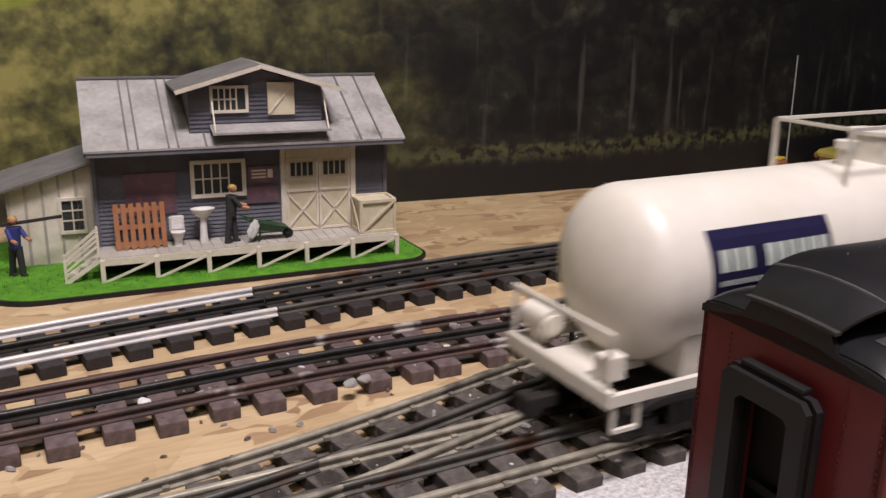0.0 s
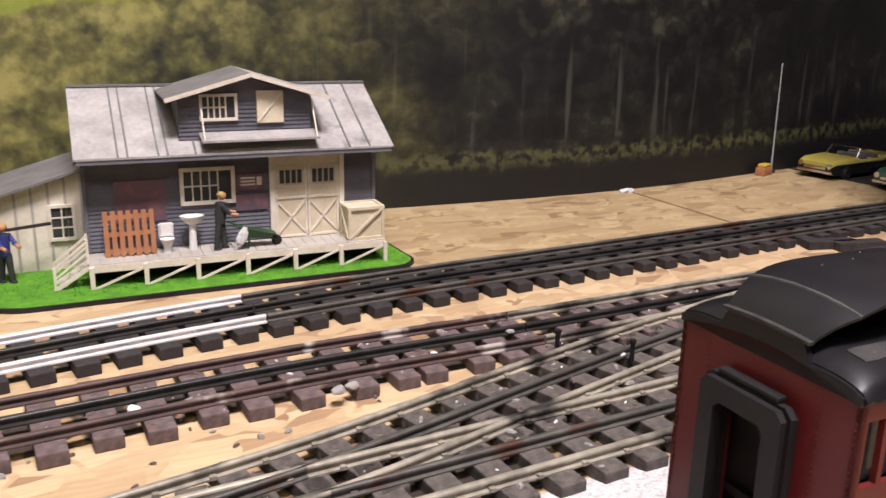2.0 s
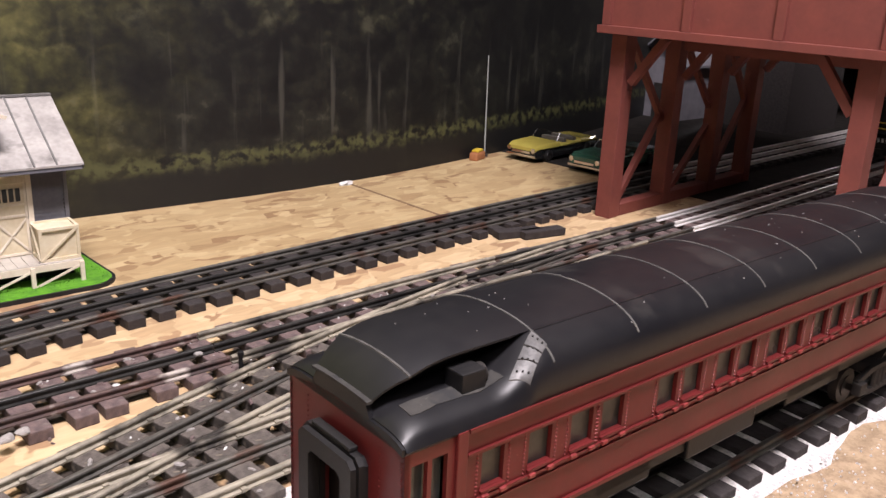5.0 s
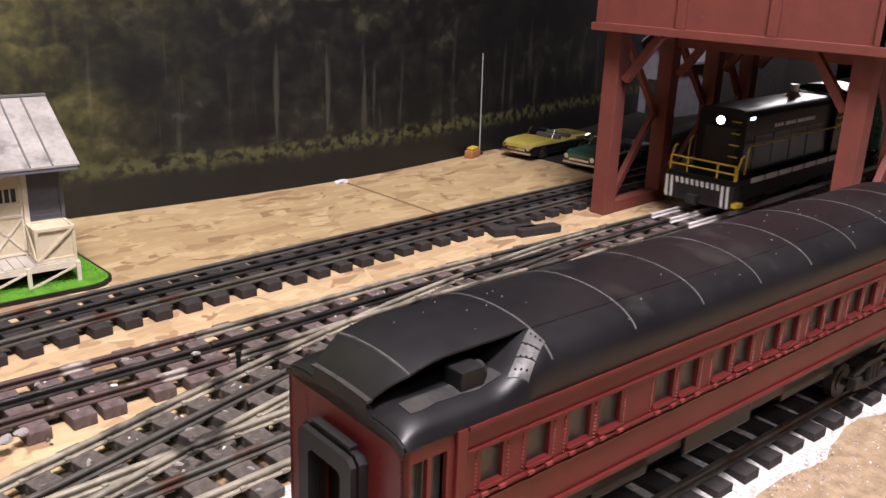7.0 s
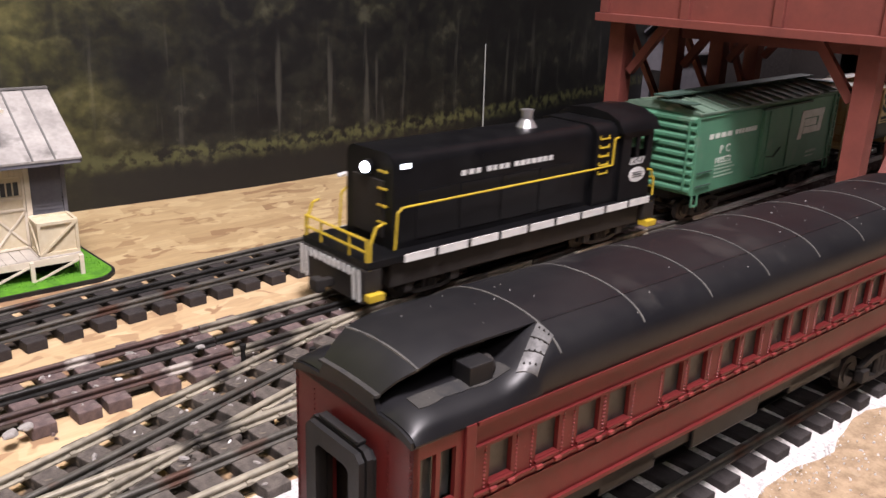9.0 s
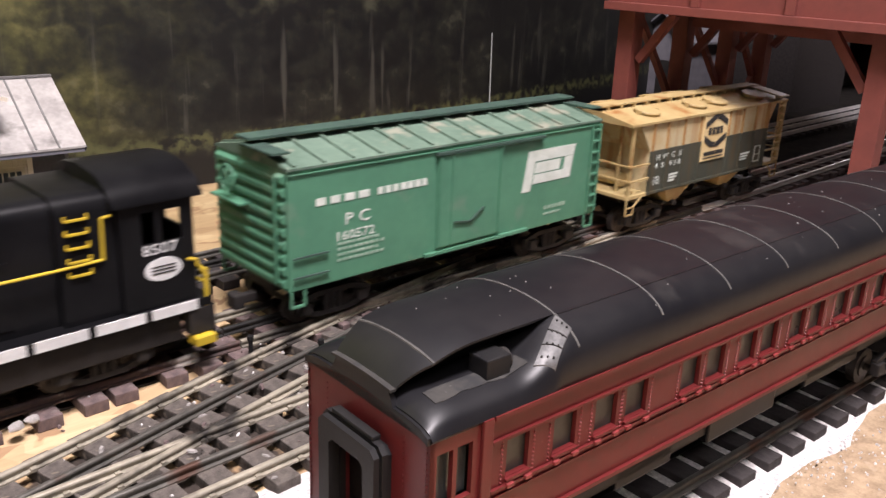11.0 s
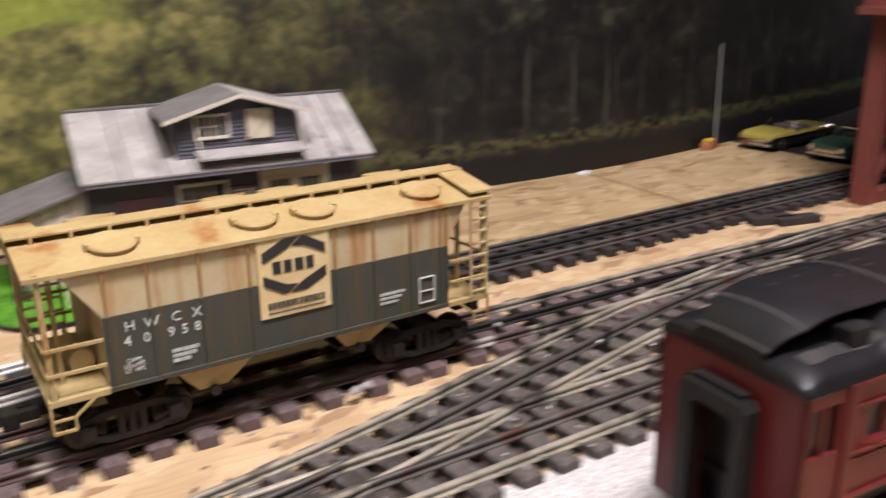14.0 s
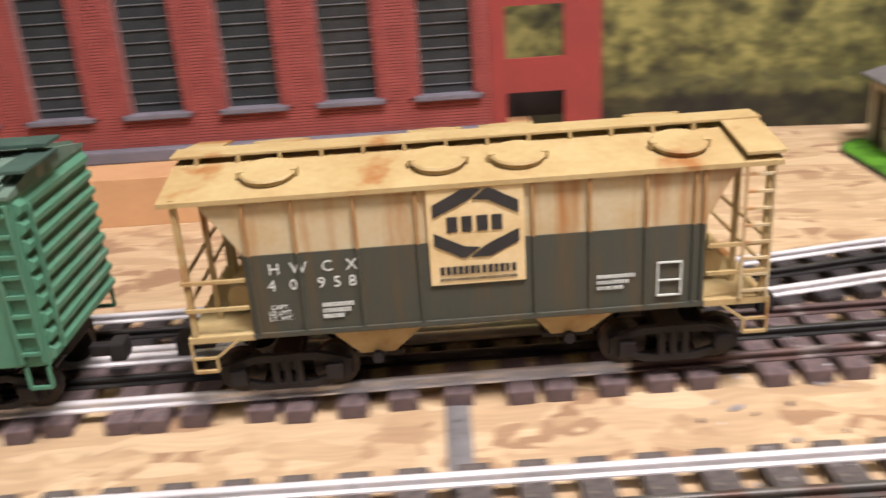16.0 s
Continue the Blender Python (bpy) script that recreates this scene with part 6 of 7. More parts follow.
def grass_base():
    bm = bmesh.new()
    pts = []
    x0, x1, y0, y1, r = -0.171, 0.078, 0.0655, 0.196, 0.030
    for cx, cy, a0 in ((x1 - 0.018, y0 + 0.016, -90), (x1 - r, y1 - r, 0), (x0 + r, y1 - r, 90), (x0 + r, y0 + r, 180)):
        rr = 0.017 if a0 == -90 else r
        for k in range(9):
            a = radians(a0 + k * 11.25)
            pts.append((cx + rr * math.cos(a), cy + rr * math.sin(a)))
    rot = [(x + 0.0, y - (x + 0.045) * 0.055) for x, y in pts]
    t = thing("grass_base", None, "bright green turf base with a black edge under the station", "base board")
    loft(bm, [[(x, y, 0.0) for x, y in rot], [(x, y, 0.0026) for x, y in rot]])
    part("edge", bm, BLACK, t, "black base edge")
    bm = bmesh.new()
    cx, cy = -0.045, 0.13
    loft(bm, [[(cx + (x - cx) * 0.988, cy + (y - cy) * 0.975, 0.0026) for x, y in rot], [(cx + (x - cx) * 0.975, cy + (y - cy) * 0.955, 0.0034) for x, y in rot]])
    part("turf", bm, TURF, t, "bright green flock turf")
    rnd = random.Random(3)
    verts, faces = [], []
    for i in range(5200):
        x, y = rnd.uniform(x0, x1), rnd.uniform(y0 + 0.003, y1) 
        y -= (x + 0.045) * 0.055
        edge = min(x - x0, x1 - x, y + (x + 0.045) * 0.055 - y0)
        if (x - x0 < 0.02 and y < 0.085) or edge < 0.006:
            continue
        h, w, a = rnd.uniform(0.0008, 0.0024), 0.0003, rnd.uniform(0, 6.28)
        k = len(verts)
        verts += [(x - w * math.cos(a), y - w * math.sin(a), 0.003), (x + w * math.cos(a), y + w * math.sin(a), 0.003), (x + rnd.uniform(-0.001, 0.001), y + rnd.uniform(-0.001, 0.001), 0.003 + h)]
        faces.append((k, k + 1, k + 2))
    me = bpy.data.meshes.new("grass_blades")
    me.from_pydata(verts, [], faces)
    me.materials.append(TURF)
    ob = tagged(new("grass_blades", me), "short bright green flock fibres", kind="stuff")
    ob.parent = t


build_station()
grass_base()
DOCK = pose(-0.111, 0.0885, 0.003, 0, 0, -5.6)


def at_dock(u, v, z=0.0135, rz=0, rx=0, ry=0):
    return DOCK @ pose(u, v, z, rx, ry, rz)


# ---- things on and round the dock ----
def limb(bm, p, q, r, r2=None):
    cyl(bm, p, q, r, 10, r2)
    bmesh.ops.create_icosphere(bm, subdivisions=1, radius=r, matrix=Matrix.Translation(p))


def figure(name, m, label, coat, legs, lean):
    """A painted plastic figure: one plain mesh, with its colours on its faces."""
    bm = bmesh.new()

    def paint(k):
        for f in bm.faces:
            if f.index == -1 or f not in done:
                f.material_index = k
                done.add(f)
    done = set()
    limb(bm, (0.0025, 0.0015, 0.0), (0.0010, 0.0012, 0.0165), 0.0016, 0.0021)
    limb(bm, (-0.0030, -0.0015, 0.0), (-0.0008, -0.0012, 0.0165), 0.0016, 0.0021)
    box(bm, 0.0005, 0.0050, 0.0004, 0.0028, 0.0, 0.0014, 0.0003), box(bm, -0.0045, 0.0, -0.0028, -0.0004, 0.0, 0.0014, 0.0003)
    paint(0)
    limb(bm, (0.0, 0, 0.0160), (lean, 0, 0.0275), 0.0030, 0.0036)
    for s in (-1, 1):
        limb(bm, (lean, s * 0.0036, 0.0265), (lean + 0.0042, s * 0.0042, 0.0215), 0.0013)
    paint(1)
    for s in (-1, 1):
        limb(bm, (lean + 0.0042, s * 0.0042, 0.0215), (lean + 0.0085, s * 0.0040, 0.0205), 0.0010)
    bmesh.ops.create_icosphere(bm, subdivisions=2, radius=0.0024, matrix=Matrix.Translation((lean + 0.0006, 0, 0.0315)))
    paint(2)
    bmesh.ops.create_icosphere(bm, subdivisions=2, radius=0.0025, matrix=Matrix.Translation((lean + 0.0001, 0, 0.0322)) @ Matrix.Diagonal((1, 1, 0.8, 1)))
    paint(3)
    ob = smooth(part(name, bm, (legs, coat, FIG_SKIN, FIG_HAIR), None, ""), 50)
    ob.matrix_world = m
    return tagged(ob, label, "figurine")


figure("worker_figurine", at_dock(0.072, 0.010, 0.0135, 0), "small painted worker figurine in dark clothes holding a barrow", GREY_CLOTH, GREY_CLOTH, 0.0012)
figure("carrier_figurine", pose(-0.150, 0.119, 0.0034, 0, 0, -60), "small painted figurine in a blue shirt carrying a beam", FIG_BLUE, GREY_CLOTH, 0.0)


def build_small():
    t = thing("wooden_beam", pose(-0.150, 0.119, 0.0325), "dark wooden beam on the figurine's shoulder", "beam")
    part("beam", bar(bmesh.new(), (-0.024, -0.002, -0.0008), (0.025, 0.002, 0.0016), 0.0016), TIE, t)
    t = thing("wheelbarrow", at_dock(0.092, 0.010), "green wheelbarrow with a white sack", "wheelbarrow")
    bm = bmesh.new()
    loft(bm, [[(-0.006, -0.004, 0.0065), (0.006, -0.003, 0.005), (0.006, 0.003, 0.005), (-0.006, 0.004, 0.0065)], [(-0.009, -0.0055, 0.0125), (0.012, -0.0045, 0.0075), (0.012, 0.0045, 0.0075), (-0.009, 0.0055, 0.0125)]])
    part("tub", bm, BARROW, t, "dark green tub")
    bm = bmesh.new()
    cyl(bm, (0.0125, -0.0010, 0.0030), (0.0125, 0.0010, 0.0030), 0.0030, 16)
    part("wheel", bm, BLACK, t)
    for s in (-1, 1):
        bm = bmesh.new()
        bar(bm, (0.0125, s * 0.0015, 0.0030), (-0.0150, s * 0.0045, 0.0150), 0.0008), bar(bm, (-0.004, s * 0.0040, 0.0080), (-0.0055, s * 0.0045, 0.0), 0.0008)
        part("handle", bm, BARROW, t)
    bm = bmesh.new()
    bmesh.ops.create_icosphere(bm, subdivisions=3, radius=1.0, matrix=Matrix.Translation((-0.0085, -0.0055, 0.0080)) @ Matrix.Rotation(0.4, 4, "Y") @ Matrix.Diagonal((0.0030, 0.0009, 0.0062, 1)))
    for v in bm.verts:
        v.co += Vector((noise.noise(v.co * 500), 0.5 * noise.noise(v.co * 480), noise.noise(v.co * 520))) * 0.0016
    smooth(part("sack", bm, SHEET, t, "draped white sack"), 60)

    t = thing("pallet", at_dock(0.0235, 0.0125, 0.0136, 0, -14), "orange-brown wooden pallet leaning on the wall", "pallet")
    for i in range(7):
        u = -0.0130 + i * 0.0041
        part("slat", box(bmesh.new(), u - 0.0013, u + 0.0013, -0.0012, -0.0003, 0.0, 0.0255), PALLET, t)
    for z in (0.003, 0.0125, 0.022):
        part("rail", box(bmesh.new(), -0.0145, 0.0130, -0.0003, 0.0013, z - 0.0013, z + 0.0013), PALLET, t)

    t = thing("toilet", at_dock(0.0425, 0.0130, 0.0135), "white ceramic toilet on the dock", "toilet")
    bm = bmesh.new()
    loft(bm, [[(r * math.cos(a) * sx, r * math.sin(a) + dy, z) for a in [k * math.pi / 8 for k in range(16)]] for r, sx, dy, z in ((0.0026, 1, 0, 0), (0.0022, 1, 0, 0.003), (0.0042, 0.9, -0.001, 0.0075), (0.0046, 0.9, -0.001, 0.0085))])
    smooth(part("bowl", bm, CERAMIC, t), 50)
    part("cistern", box(bmesh.new(), -0.0042, 0.0042, 0.0030, 0.0058, 0.0075, 0.0160, 0.0008), CERAMIC, t)
    part("lid", box(bmesh.new(), -0.0034, 0.0034, 0.0014, 0.0026, 0.0090, 0.0170, 0.0006), CERAMIC, t)
    t = thing("pedestal_basin", at_dock(0.0570, 0.0150, 0.0135), "white ceramic pedestal basin on the dock", "basin")
    bm = bmesh.new()
    cyl(bm, (0, 0, 0), (0, 0, 0.0155), 0.0024, 14, 0.0018)
    part("pedestal", bm, CERAMIC, t)
    bm = bmesh.new()
    loft(bm, [[(r * 1.35 * math.cos(a), r * math.sin(a), z) for a in [k * math.pi / 8 for k in range(16)]] for r, z in ((0.0022, 0.0150), (0.0046, 0.0180), (0.0052, 0.0200), (0.0046, 0.0200), (0.0026, 0.0185))])
    smooth(part("bowl", bm, CERAMIC, t), 45)

    t = thing("wooden_crate", at_dock(0.1585, 0.0125, 0.0135), "large cream wooden crate with diagonal braces", "crate")
    W2, D2, H2 = 0.0115, 0.0095, 0.0205
    part("crate_box", box(bmesh.new(), -W2 + 0.001, W2 - 0.001, -D2 + 0.001, D2 - 0.001, 0.0002, H2 - 0.001), DOORW, t)
    w = 0.0018
    for x in (-W2, W2 - w):
        for y in (-D2, D2 - w):
            part("corner_post", box(bmesh.new(), x, x + w, y, y + w, 0, H2), DOORW, t)
    for z in (0.0, H2 - w):
        for y in (-D2 - 0.0003, D2 - w + 0.0003):
            part("frame_rail", box(bmesh.new(), -W2 + w, W2 - w, y, y + w, z, z + w), DOORW, t)
        for x in (-W2 - 0.0003, W2 - w + 0.0003):
            part("frame_rail", box(bmesh.new(), x, x + w, -D2 + w, D2 - w, z, z + w), DOORW, t)
    part("brace", bar(bmesh.new(), (-W2 + 0.001, -D2, 0.001), (W2 - 0.001, -D2, H2 - 0.001), 0.0010, 0.0015), DOORW, t)
    part("brace", bar(bmesh.new(), (-W2, -D2 + 0.001, 0.001), (-W2, D2 - 0.001, H2 - 0.001), 0.0010, 0.0015), DOORW, t)
    part("drain_pipe", bar(bmesh.new(), (W2 + 0.0015, D2, 0.0), (W2 - 0.003, D2 + 0.004, 0.045), 0.0010), BLACK, t)


build_small()


# ---- the coaling tower ----
def build_tower():
    t = thing("coaling_tower", pose(0.44, 0, 0), "oxide red timber coaling tower on braced legs over the tracks", "coaling tower")
    X1, Y0, Y1, ZB = 0.26, -0.234, -0.015, 0.150
    part("bin", box(bmesh.new(), 0.004, X1 - 0.004, Y0 + 0.004, Y1 - 0.004, ZB + 0.006, 0.42), TOWER, t, "red panelled coal bin")
    for i in range(4):
        y = Y0 + 0.004 + (Y1 - Y0 - 0.008) * i / 3
        part("bin_post", box(bmesh.new(), 0.0005, 0.004, y - 0.0035, y + 0.0035, ZB + 0.0062, 0.42, 0.0003), TOWER, t)
    for i in range(5):
        x = 0.004 + (X1 - 0.008) * i / 4
        part("bin_post", box(bmesh.new(), x - 0.0035, x + 0.0035, Y0 + 0.0005, Y0 + 0.004, ZB + 0.0062, 0.42, 0.0003), TOWER, t)
    for a, b, c, d in ((-0.002, 0.006, Y0 - 0.002, Y1 + 0.002), (0.006, X1, Y0 - 0.002, Y0 + 0.006), (0.006, X1, Y1 - 0.006, Y1 + 0.002)):
        part("bin_sill", box(bmesh.new(), a, b, c, d, ZB, ZB + 0.006, 0.0004), TOWER, t)
    part("bin_floor", box(bmesh.new(), 0.006, X1, Y0 + 0.006, Y1 - 0.006, ZB + 0.001, ZB + 0.0055), TOWER, t)
    for x, w in ((0.012, 0.0145), (0.092, 0.0125), (0.170, 0.0125), (0.238, 0.0125)):
        for y in (-0.0335, -0.2265):
            part("leg", box(bmesh.new(), x, x + w, y + 0.001, y + 0.015, 0.0, ZB, 0.0005), TOWER, t, "red timber leg")
    ys = (-0.025, -0.218)
    for y in ys:
        s = 1 if y > -0.1 else -1
        part("foot_beam", box(bmesh.new(), 0.028, 0.252, y - 0.007, y + 0.005, 0.0, 0.010, 0.0005), TOWER, t)
        for xa, za, xb, zb in ((0.030, 0.004, 0.088, 0.080), (0.095, 0.090, 0.112, 0.004), (0.112, 0.004, 0.184, 0.075), (0.092, 0.075, 0.030, 0.150), (0.172, 0.080, 0.108, 0.150), (0.184, 0.004, 0.240, 0.085), (0.240, 0.080, 0.186, 0.150)):
            part("brace", bar(bmesh.new(), (xa, y + s * 0.003, za), (xb, y + s * 0.003, zb), 0.005), TOWER, t)
    for x in (0.019, 0.099, 0.177, 0.245):
        for y, d in ((-0.036, -1), (-0.210, 1)):
            part("knee_brace", bar(bmesh.new(), (x, y, 0.112), (x, y + d * 0.028, 0.149), 0.006), TOWER, t)
    part("cap_beam", box(bmesh.new(), 0.085, 0.105, -0.21, -0.04, 0.136, ZB - 0.0005), TOWER, t)


build_tower()


# ---- the brick factory ----
def build_factory():
    tagged(boxed("riser_board", -1.2, -0.372, 0.124, 0.26, 0.0, 0.0300, PLY, None, 0.0006), "bare plywood riser board under the factory", "board", kind="structure")
    t = thing("brick_factory", pose(0, 0.165, 0.0300), "red brick factory with tall dark windows and grey stone sills", "factory")
    X0, XM, X1, ZT = -0.93, -0.4000, -0.3315, 0.20
    pitch = 0.0605
    wins = [(-0.5040 - k * pitch + 0.0605, -0.5040 - k * pitch + 0.0605 + 0.0330) for k in range(8)]
    wins.sort()
    part("base_wall", box(bmesh.new(), X0, XM, 0.0015, 0.012, 0.0078, 0.0285), MORTAR, t)
    cuts = [X0] + [v for w in wins for v in w] + [XM]
    for a, b in zip(cuts[::2], cuts[1::2]):
        part("wall_pier", box(bmesh.new(), a, b, 0.0015, 0.012, 0.0285, ZT), MORTAR, t, "red brick pier between windows")
    # brick courses, each a thin raised strip, broken by the windows
    rows = [z for z in [0.0083 + 0.0019 * k for k in range(75)] if z < 0.150]
    bm = bmesh.new()
    rnd = random.Random(6)
    for z in rows:
        for a, b in (zip(cuts[::2], cuts[1::2]) if z > 0.0284 else ((-0.80, XM),)):
            if b < -0.80:
                continue
            x = a + rnd.uniform(0, 0.004)
            lo = a
            while lo < b - 0.0005:
                hi = min(b, x + 0.0050)
                if hi - lo > 0.0008:
                    box(bm, lo + 0.0001, hi - 0.0001, 0.0008, 0.0015, z, z + 0.00155)
                lo, x = hi, hi
    tagged(part("brick_courses", bm, BRICK, t), "fine red brick courses", kind="stuff")
    for a, b in wins:
        for x in (a - 0.0075, b + 0.0045):
            part("pilaster", box(bmesh.new(), x, x + 0.0030, -0.0006, 0.0008, 0.0280, ZT, 0.0002), BRICK, t)
        win = part("window", box(bmesh.new(), a, b, 0.0075, 0.0082, 0.0285, ZT), GLASS_DARK, t, "tall dark factory window")
        part("window_sill", box(bmesh.new(), a - 0.0045, b + 0.0045, -0.0028, 0.0074, 0.0258, 0.0290, 0.0006), STONE, win, "grey stone sill")
        for k in range(16):
            z = 0.0340 + k * 0.0075
            part("muntin", box(bmesh.new(), a + 0.0008, b - 0.0008, 0.0066, 0.0074, z, z + 0.0006), MUNTIN_DARK, win)
        for k in range(1, 4):
            x = a + (b - a) * k / 4
            part("muntin", box(bmesh.new(), x - 0.0003, x + 0.0003, 0.0070, 0.0074, 0.0290, 0.158), SOOT, win)
    part("foundation", box(bmesh.new(), X0 - 0.004, XM, -0.0070, 0.012, 0.0, 0.0080, 0.0012), STONE, t, "rough grey stone foundation")
    # plain red stair tower with square openings
    TT = ZT - 0.105
    for y0, y1 in ((0.0, 0.003),):
        for nm, x0, x1, z0, z1 in (("tower_wall", XM, -0.3905, 0.0, TT), ("tower_wall", -0.3545, X1, 0.0, TT), ("spandrel", -0.3905, -0.3545, 0.0270, 0.0480), ("spandrel", -0.3905, -0.3545, 0.0795, TT)):
            part(nm, box(bmesh.new(), x0, x1, y0, y1, z0, z1), SMOOTH_RED, t, "plain red stair tower wall")
    for x in (X1 - 0.003, XM):
        part("tower_wall", box(bmesh.new(), x, x + 0.003, 0.003, 0.060, 0.0, TT), SMOOTH_RED, t, "plain red stair tower wall")
    # added black panel stands in for the shade behind the openings
    part("inner_shade", box(bmesh.new(), XM + 0.003, X1 - 0.003, 0.050, 0.052, 0.0, 0.034), SOOT, t, "black panel added as the shade inside the stair tower")
    part("main_roof", box(bmesh.new(), X0, XM, 0.012, 0.09, 0.18, 0.19), STONE, t)
    part("side_wall", box(bmesh.new(), XM - 0.003, XM, 0.0121, 0.09, 0.0, 0.18), BRICK, t)


build_factory()


# ---- parked cars, pole, shed, bits on the board ----
def build_car(name, m, body_mat, low_mat, label):
    t = thing(name, m, label, "car", "parked model cars")
    L, W = 0.058, 0.0205

    def shell(nm, prof, w, material, lab=""):
        bm = bmesh.new()
        loft(bm, [[(x, -w(x), z0), (x, -w(x) * 1.0, (z0 + z1) / 2), (x, -w(x) * 0.92, z1), (x, w(x) * 0.92, z1), (x, w(x), (z0 + z1) / 2), (x, w(x), z0)] for x, z0, z1 in prof])
        return smooth(part(nm, bm, material, t, lab), 35)
    taper = lambda x: W * (1 - 0.10 * (abs(x) / L) ** 4)
    shell("lower_body", [(-L, 0.0075, 0.0130), (-L + 0.004, 0.0050, 0.0150), (-0.02, 0.0050, 0.0155), (0.02, 0.0050, 0.0155), (L - 0.004, 0.0055, 0.0150), (L, 0.0080, 0.0130)], taper, low_mat)
    shell("upper_body", [(-L - 0.0005, 0.0132, 0.0165), (-L + 0.006, 0.0152, 0.0195), (-0.018, 0.0156, 0.0205), (-0.017, 0.0156, 0.0172), (0.022, 0.0156, 0.0172), (0.023, 0.0156, 0.0200), (L - 0.003, 0.0152, 0.0185), (L, 0.0132, 0.0160)], taper, body_mat, "open convertible body")
    bm = bmesh.new()
    for s in (-1, 1):
        bar(bm, (-0.019, s * 0.017, 0.0195), (-0.012, s * 0.0155, 0.0285), 0.0009)
    bar(bm, (-0.012, -0.0155, 0.0285), (-0.012, 0.0155, 0.0285), 0.0009)
    part("windscreen_frame", bm, CHROME, t)
    for x in (-0.004, 0.014):
        part("seat", box(bmesh.new(), x, x + 0.006, -0.015, 0.015, 0.0165, 0.0215, 0.0010), SEAT, t, "dark bench seat")
    for e, x in ((-1, -L), (1, L)):
        part("bumper", box(bmesh.new(), x + e * 0.0005 - 0.0010, x + e * 0.0005 + 0.0010, -0.0195, 0.0195, 0.0065, 0.0095, 0.0006), CHROME, t, "chrome bumper")
    part("grille", box(bmesh.new(), -L - 0.0012, -L + 0.002, -0.012, 0.012, 0.0100, 0.0130, 0.0004), CHROME, t)
    for s in (-1, 1):
        bm = bmesh.new()
        cyl(bm, (-L - 0.0012, s * 0.0158, 0.0140), (-L + 0.003, s * 0.0158, 0.0140), 0.0026, 14)
        part("headlamp", bm, CHROME, t)
        part("side_trim", box(bmesh.new(), -0.050, 0.050, s * (W + 0.0001) - 0.0003, s * (W + 0.0001) + 0.0003, 0.0148, 0.0156), CHROME, t)
        for x in (-0.036, 0.035):
            bm = bmesh.new()
            cyl(bm, (x, s * 0.0165, 0.0068), (x, s * 0.0208, 0.0068), 0.0068, 20)
            wh = part("wheel", bm, BLACK, t)
            bm = bmesh.new()
            cyl(bm, (x, s * 0.0206, 0.0068), (x, s * 0.0214, 0.0068), 0.0042, 16)
            part("hub_cap", bm, CHROME, wh)


build_car("convertible_car", pose(0.618, 0.163, 0.0, 0, 0, 3), AUTO_Y, AUTO_K, "yellow and black open convertible parked by the backdrop")
build_car("convertible_car", pose(0.628, 0.086, 0.0, 0, 0, 2), AUTO_G, AUTO_G, "green open convertible parked beside the tower leg")


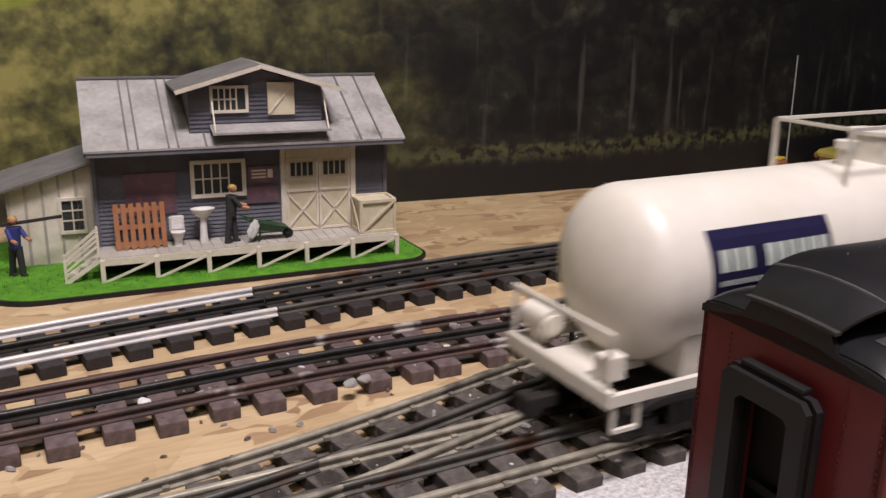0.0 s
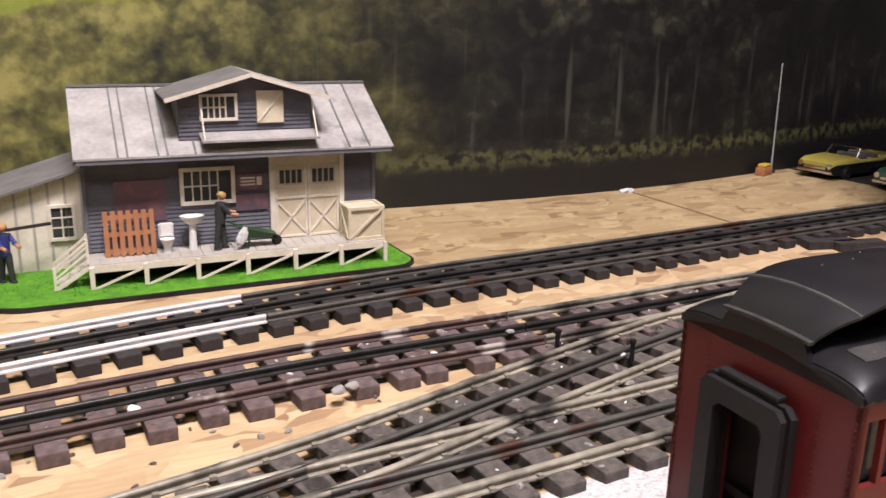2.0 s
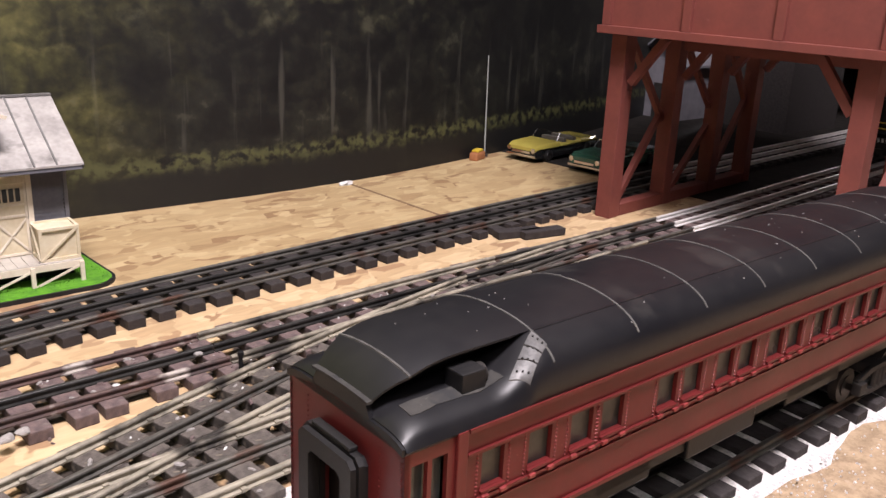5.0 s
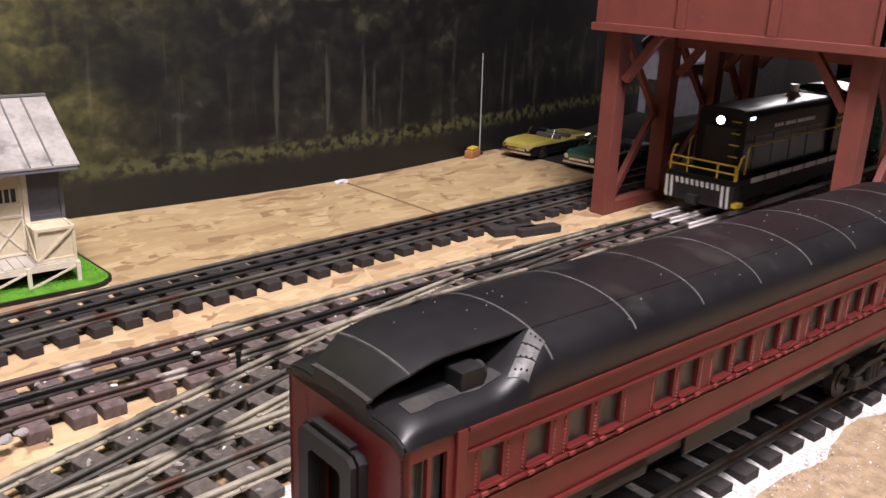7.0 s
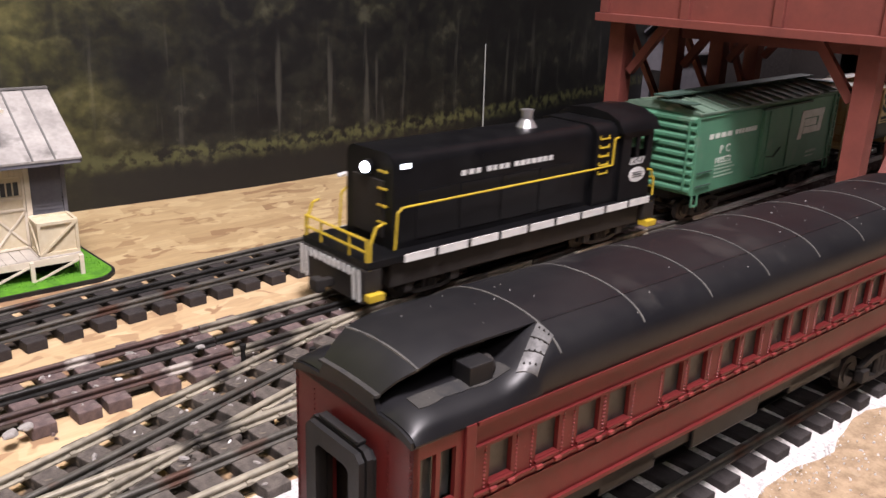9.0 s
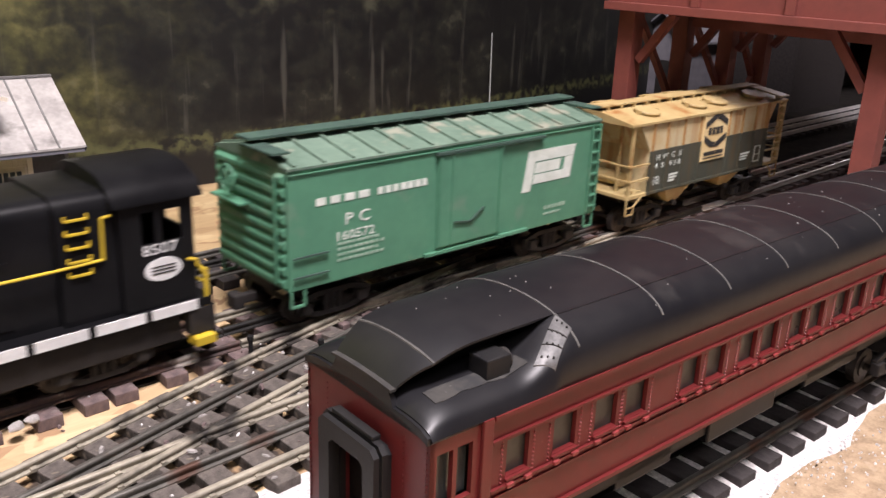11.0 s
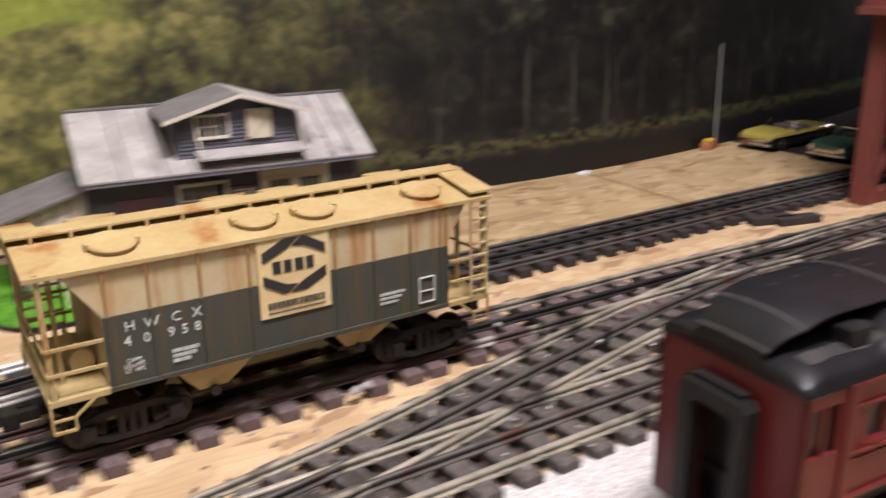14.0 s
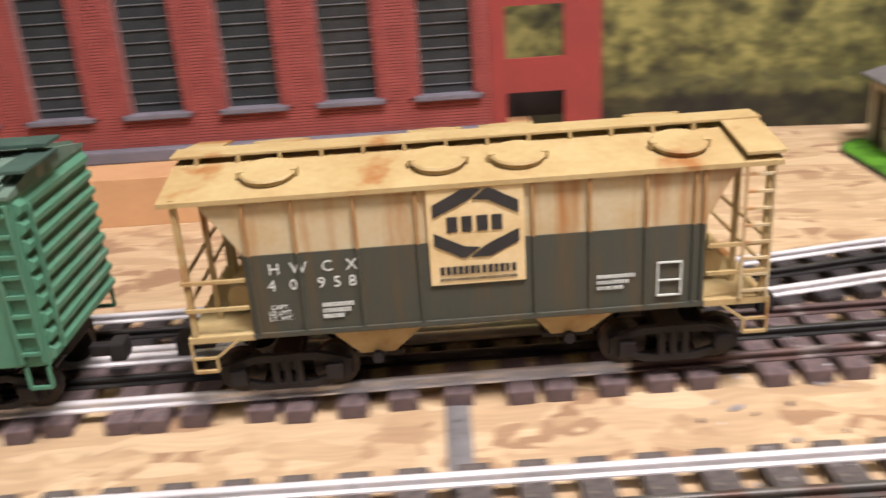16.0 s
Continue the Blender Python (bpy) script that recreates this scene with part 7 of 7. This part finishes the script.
def build_bits():
    t = thing("lamp_pole", pose(0.545, 0.199, 0.0, 0, -1.2, 0), "thin pale pole standing at the backdrop", "pole")
    bm = bmesh.new()
    cyl(bm, (0, 0, 0), (0, 0, 0.108), 0.0009, 10, 0.0006)
    part("pole", bm, MUNTIN, t)
    bm = bmesh.new()
    cyl(bm, (0, 0, 0), (0, 0, 0.003), 0.004, 12)
    part("foot", bm, TIE, t)
    t = thing("scrap_block", pose(0.526, 0.192, 0, 0, 0, 20), "small orange wooden scrap at the backdrop", "block")
    part("block", box(bmesh.new(), -0.010, 0.012, -0.005, 0.005, 0, 0.009, 0.0025), PALLET, t)
    part("lid", box(bmesh.new(), -0.006, 0.008, -0.004, 0.004, 0.0091, 0.0115, 0.0010), YELLOW, t)
    bm = bmesh.new()
    bmesh.ops.create_icosphere(bm, subdivisions=2, radius=1.0, matrix=Matrix.Translation((0.342, 0.180, 0.0018)) @ Matrix.Diagonal((0.008, 0.003, 0.0022, 1)))
    for v in bm.verts:
        v.co += Vector((noise.noise(v.co * 300), noise.noise(v.co * 310), max(0, noise.noise(v.co * 320)))) * 0.0016
    tagged(part("plaster_lump", bm, SHEET), "small white plaster lump on the board", "debris")
    t = thing("shed", pose(0.955, 0.215, 0.0, 0, 0, -4), "pale grey gabled shed behind the tower", "shed")
    part("wall", box(bmesh.new(), 0, 0.12, 0, 0.075, 0, 0.085), STONE, t)
    for s, a in ((0, -0.012), (1, 0.087)):
        bm = bmesh.new()
        slab(bm, (-0.012, a, 0.078), (0.132, a, 0.078), (0.132, 0.0375, 0.118), (-0.012, 0.0375, 0.118), 0.003)
        part("roof", bm, STONE, t)
    bm = bmesh.new()
    loft(bm, [[(x, 0.0, 0.0851), (x, 0.075, 0.0851), (x, 0.0375, 0.112)] for x in (0.001, 0.119)])
    part("gable", bm, STONE, t)
    part("door", box(bmesh.new(), -0.0012, 0.0, 0.020, 0.045, 0.0, 0.05), SOOT, t)
    # invented shed-shaped block, added to fill the dark area behind the tower
    t = thing("dark_fill", pose(0.99, 0.075, 0.0008, 0, 0, -6), "invented dark block filling the dark area behind the coaling tower", "shed")
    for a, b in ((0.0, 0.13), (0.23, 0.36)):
        part("front_wall", box(bmesh.new(), a, b, 0.0, 0.006, 0.0, 0.150), TIE, t, "plain dark wall of the fill block")
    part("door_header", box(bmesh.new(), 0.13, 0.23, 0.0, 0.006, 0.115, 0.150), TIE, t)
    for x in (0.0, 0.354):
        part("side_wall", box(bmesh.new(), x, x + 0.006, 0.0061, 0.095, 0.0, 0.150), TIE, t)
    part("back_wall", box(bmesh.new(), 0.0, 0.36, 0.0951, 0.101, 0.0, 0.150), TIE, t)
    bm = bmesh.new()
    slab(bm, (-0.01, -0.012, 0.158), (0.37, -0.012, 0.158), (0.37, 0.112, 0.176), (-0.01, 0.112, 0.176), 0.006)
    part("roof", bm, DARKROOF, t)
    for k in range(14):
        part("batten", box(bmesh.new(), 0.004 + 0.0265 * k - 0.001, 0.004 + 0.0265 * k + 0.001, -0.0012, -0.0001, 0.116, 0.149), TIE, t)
    # loose ties lying between the lines
    for x, y, a in ((-0.2365, -0.1325, -63), (-0.2215, -0.1305, -63), (0.352, -0.020, -18), (0.368, -0.031, -14)):
        bm = box(bmesh.new(), -0.0190, 0.0190, -0.0052, 0.0052, 0, 0.0058, 0.0006)
        ob = part("loose_tie", bm, TIE)
        ob.matrix_world = pose(x, y, 0.0001, 0, 0, a)
        tagged(ob, "loose dark wooden tie lying on the board", "tie", "loose ties")
    # seam between two boards
    ob = boxed("board_seam", -0.438, -0.429, -0.160, -0.094, 0.0, 0.0006, DUST)
    tagged(ob, "grey filled seam between two boards", "seam", kind="structure")
    ob = boxed("board_seam", -0.0012, 0.0012, -0.07, 0.07, 0.0, 0.0008, FILLER)
    ob.matrix_world = pose(0.345, 0.112, 0.0, 0, 0, -2)
    tagged(ob, "brown narrow seam between two boards", "seam", kind="structure")
    # pale plaster stones among the ties
    rnd = random.Random(12)
    for x, y, s in ((-0.098, -0.082, 0.0030), (-0.083, -0.083, 0.0024), (-0.118, -0.078, 0.0026), (-0.043, -0.098, 0.0036), (-0.036, -0.096, 0.0032), (0.055, -0.072, 0.0034), (-0.13, -0.064, 0.0018), (0.010, -0.08, 0.0020), (0.09, -0.15, 0.0022), (0.085, -0.118, 0.0020)):
        bm = bmesh.new()
        bmesh.ops.create_icosphere(bm, subdivisions=2, radius=1.0, matrix=Matrix.Diagonal((s, s * 0.8, s * 0.45, 1)))
        for v in bm.verts:
            v.co += Vector([noise.noise(v.co * 400 + Vector((x * 100, k, 0))) for k in range(3)]) * s * 0.3
        ob = part("plaster_crumb", bm, CRUMB if s > 0.0028 else SHEET)
        ob.matrix_world = pose(x, y, 0.0058 + s * 0.3, 0, 0, rnd.uniform(0, 180))
        tagged(ob, "pale plaster crumb on the ties", "debris", "plaster crumbs")
    # switch stands
    for x, y in ((0.062, -0.101), (0.085, -0.125), (0.096, -0.150)):
        t = thing("switch_post", pose(x, y, 0.0056), "small black switch post beside the rail", "switch post", "switch posts")
        bm = bmesh.new()
        cyl(bm, (0, 0, 0), (0, 0, 0.0085), 0.0011, 8), cyl(bm, (0, 0, 0.0085), (0, 0, 0.0105), 0.0016, 8)
        part("post", bm, BLACK, t)
    # rail clips that dot the worn turnout rails
    verts_bm = bmesh.new()
    for line, x0, x1 in ((C_LINE, -0.16, 0.25), (D_LINE, -0.25, 0.22)):
        x = x0
        while x < x1:
            for off in (-GAUGE / 2, GAUGE / 2):
                box(verts_bm, x - 0.0011, x + 0.0011, line(x) + off - 0.0026, line(x) + off + 0.0026, 0.0057, 0.0071)
            x += 0.0186
    # chips of plaster, wood and ballast scattered over ties and board
    tops = [p for p in TIE_PLACES if -0.36 < p[0] < 0.22 and -0.20 < p[1] < -0.05]
    for nm, material, count, lab in (("chips", CRUMB, 210, "pale plaster chips scattered among the ties"), ("splinters", TIE_OLD, 240, "brown wood splinters scattered over the board"), ("specks", SHEET, 150, "white paint specks on rails and ties")):
        bm = bmesh.new()
        for k in range(count):
            x = rnd.uniform(-0.36, 0.22)
            y = B_LINE(x) + rnd.gauss(-0.006, 0.020) if rnd.random() < 0.6 else rnd.uniform(-0.185, -0.08)
            z = 0.0006
            if k % 3:
                x, y = rnd.choice(tops)
                x, y, z = x + rnd.uniform(-0.0042, 0.0042), y + rnd.uniform(-0.025, 0.025), 0.0055
            s = rnd.uniform(0.0004, 0.0011) * (0.7 if nm == "specks" else 1.2)
            r = bmesh.ops.create_cone(bm, cap_ends=True, segments=5, radius1=s, radius2=s * 0.6, depth=s * 0.9, matrix=Matrix.Translation((x, y, z + s * 0.3)) @ Matrix.Rotation(rnd.uniform(0, 6), 4, "Z") @ Matrix.Diagonal((rnd.uniform(0.8, 3.0), 1, 1, 1)))
        tagged(part(nm, bm, material), lab, "debris", kind="stuff")
    bm = bmesh.new()
    for k in range(620):
        x = rnd.uniform(0.02, 0.62)
        y = E_LINE(x) - 0.034 - abs(rnd.gauss(0, 0.010))
        s = rnd.uniform(0.0002, 0.0006)
        bmesh.ops.create_cone(bm, cap_ends=True, segments=5, radius1=s, radius2=s * 0.55, depth=s * 1.2, matrix=Matrix.Translation((x, y, 0.0008 + max(0.0, 0.0026 * (1 - (E_LINE(x) - 0.034 - y) / 0.006)))) @ Matrix.Rotation(rnd.uniform(0, 6), 4, "Z") @ Matrix.Diagonal((rnd.uniform(0.8, 1.7), 1, 1, 1)))
    tagged(part("loose_gravel", bm, GRAVEL), "loose white ballast grains spilled over brown dirt", "gravel", kind="stuff")
    tagged(part("rail_clips", verts_bm, TAN_RAIL), "small tan rail clips on the ties", kind="stuff")


build_bits()


# ---- what moves ----
def on_line(line, x):
    return pose(x, line(x), RAIL_Z, 0, 0, math.degrees(math.atan((line(x + 0.06) - line(x - 0.06)) / 0.12)))


HOPPER_X = spline([(0.0, 2.45), (4.5, 1.61), (7.0, 1.143), (7.5, 1.052), (8.0, 0.962), (8.5, 0.870), (11.0, 0.440), (11.5, 0.355), (12.5, 0.1865), (13.5, 0.0165), (14.5, -0.1565), (15.0, -0.2438), (15.5, -0.3335), (15.7, -0.370), (16.0, -0.4245)])


# the slack in the coupler behind the boxcar runs out as the train slows
BOXCAR_AHEAD = spline([(0.0, -0.2425), (10.0, -0.2425), (14.0, -0.2430), (15.0, -0.2475), (15.5, -0.2535), (16.0, -0.2600)])


def motions():
    for ob, ahead in ((locomotive, lambda t: -0.520), (boxcar, BOXCAR_AHEAD), (hopper, lambda t: 0.0)):
        walk(ob, [(t, on_line(B_LINE, HOPPER_X(t) + ahead(t))) for t in [0.25 * i for i in range(65)]])
    walk(tank_car, [(t, on_line(D_LINE, x)) for t, x in ((0.0, 0.004), (0.5, 0.1165), (1.0, 0.229), (2.0, 0.454), (3.0, 0.679), (4.0, 0.904), (6.0, 1.354), (8.0, 1.80), (10.0, 2.20), (12.0, 2.50), (14.0, 2.70), (16.0, 2.80))])


motions()
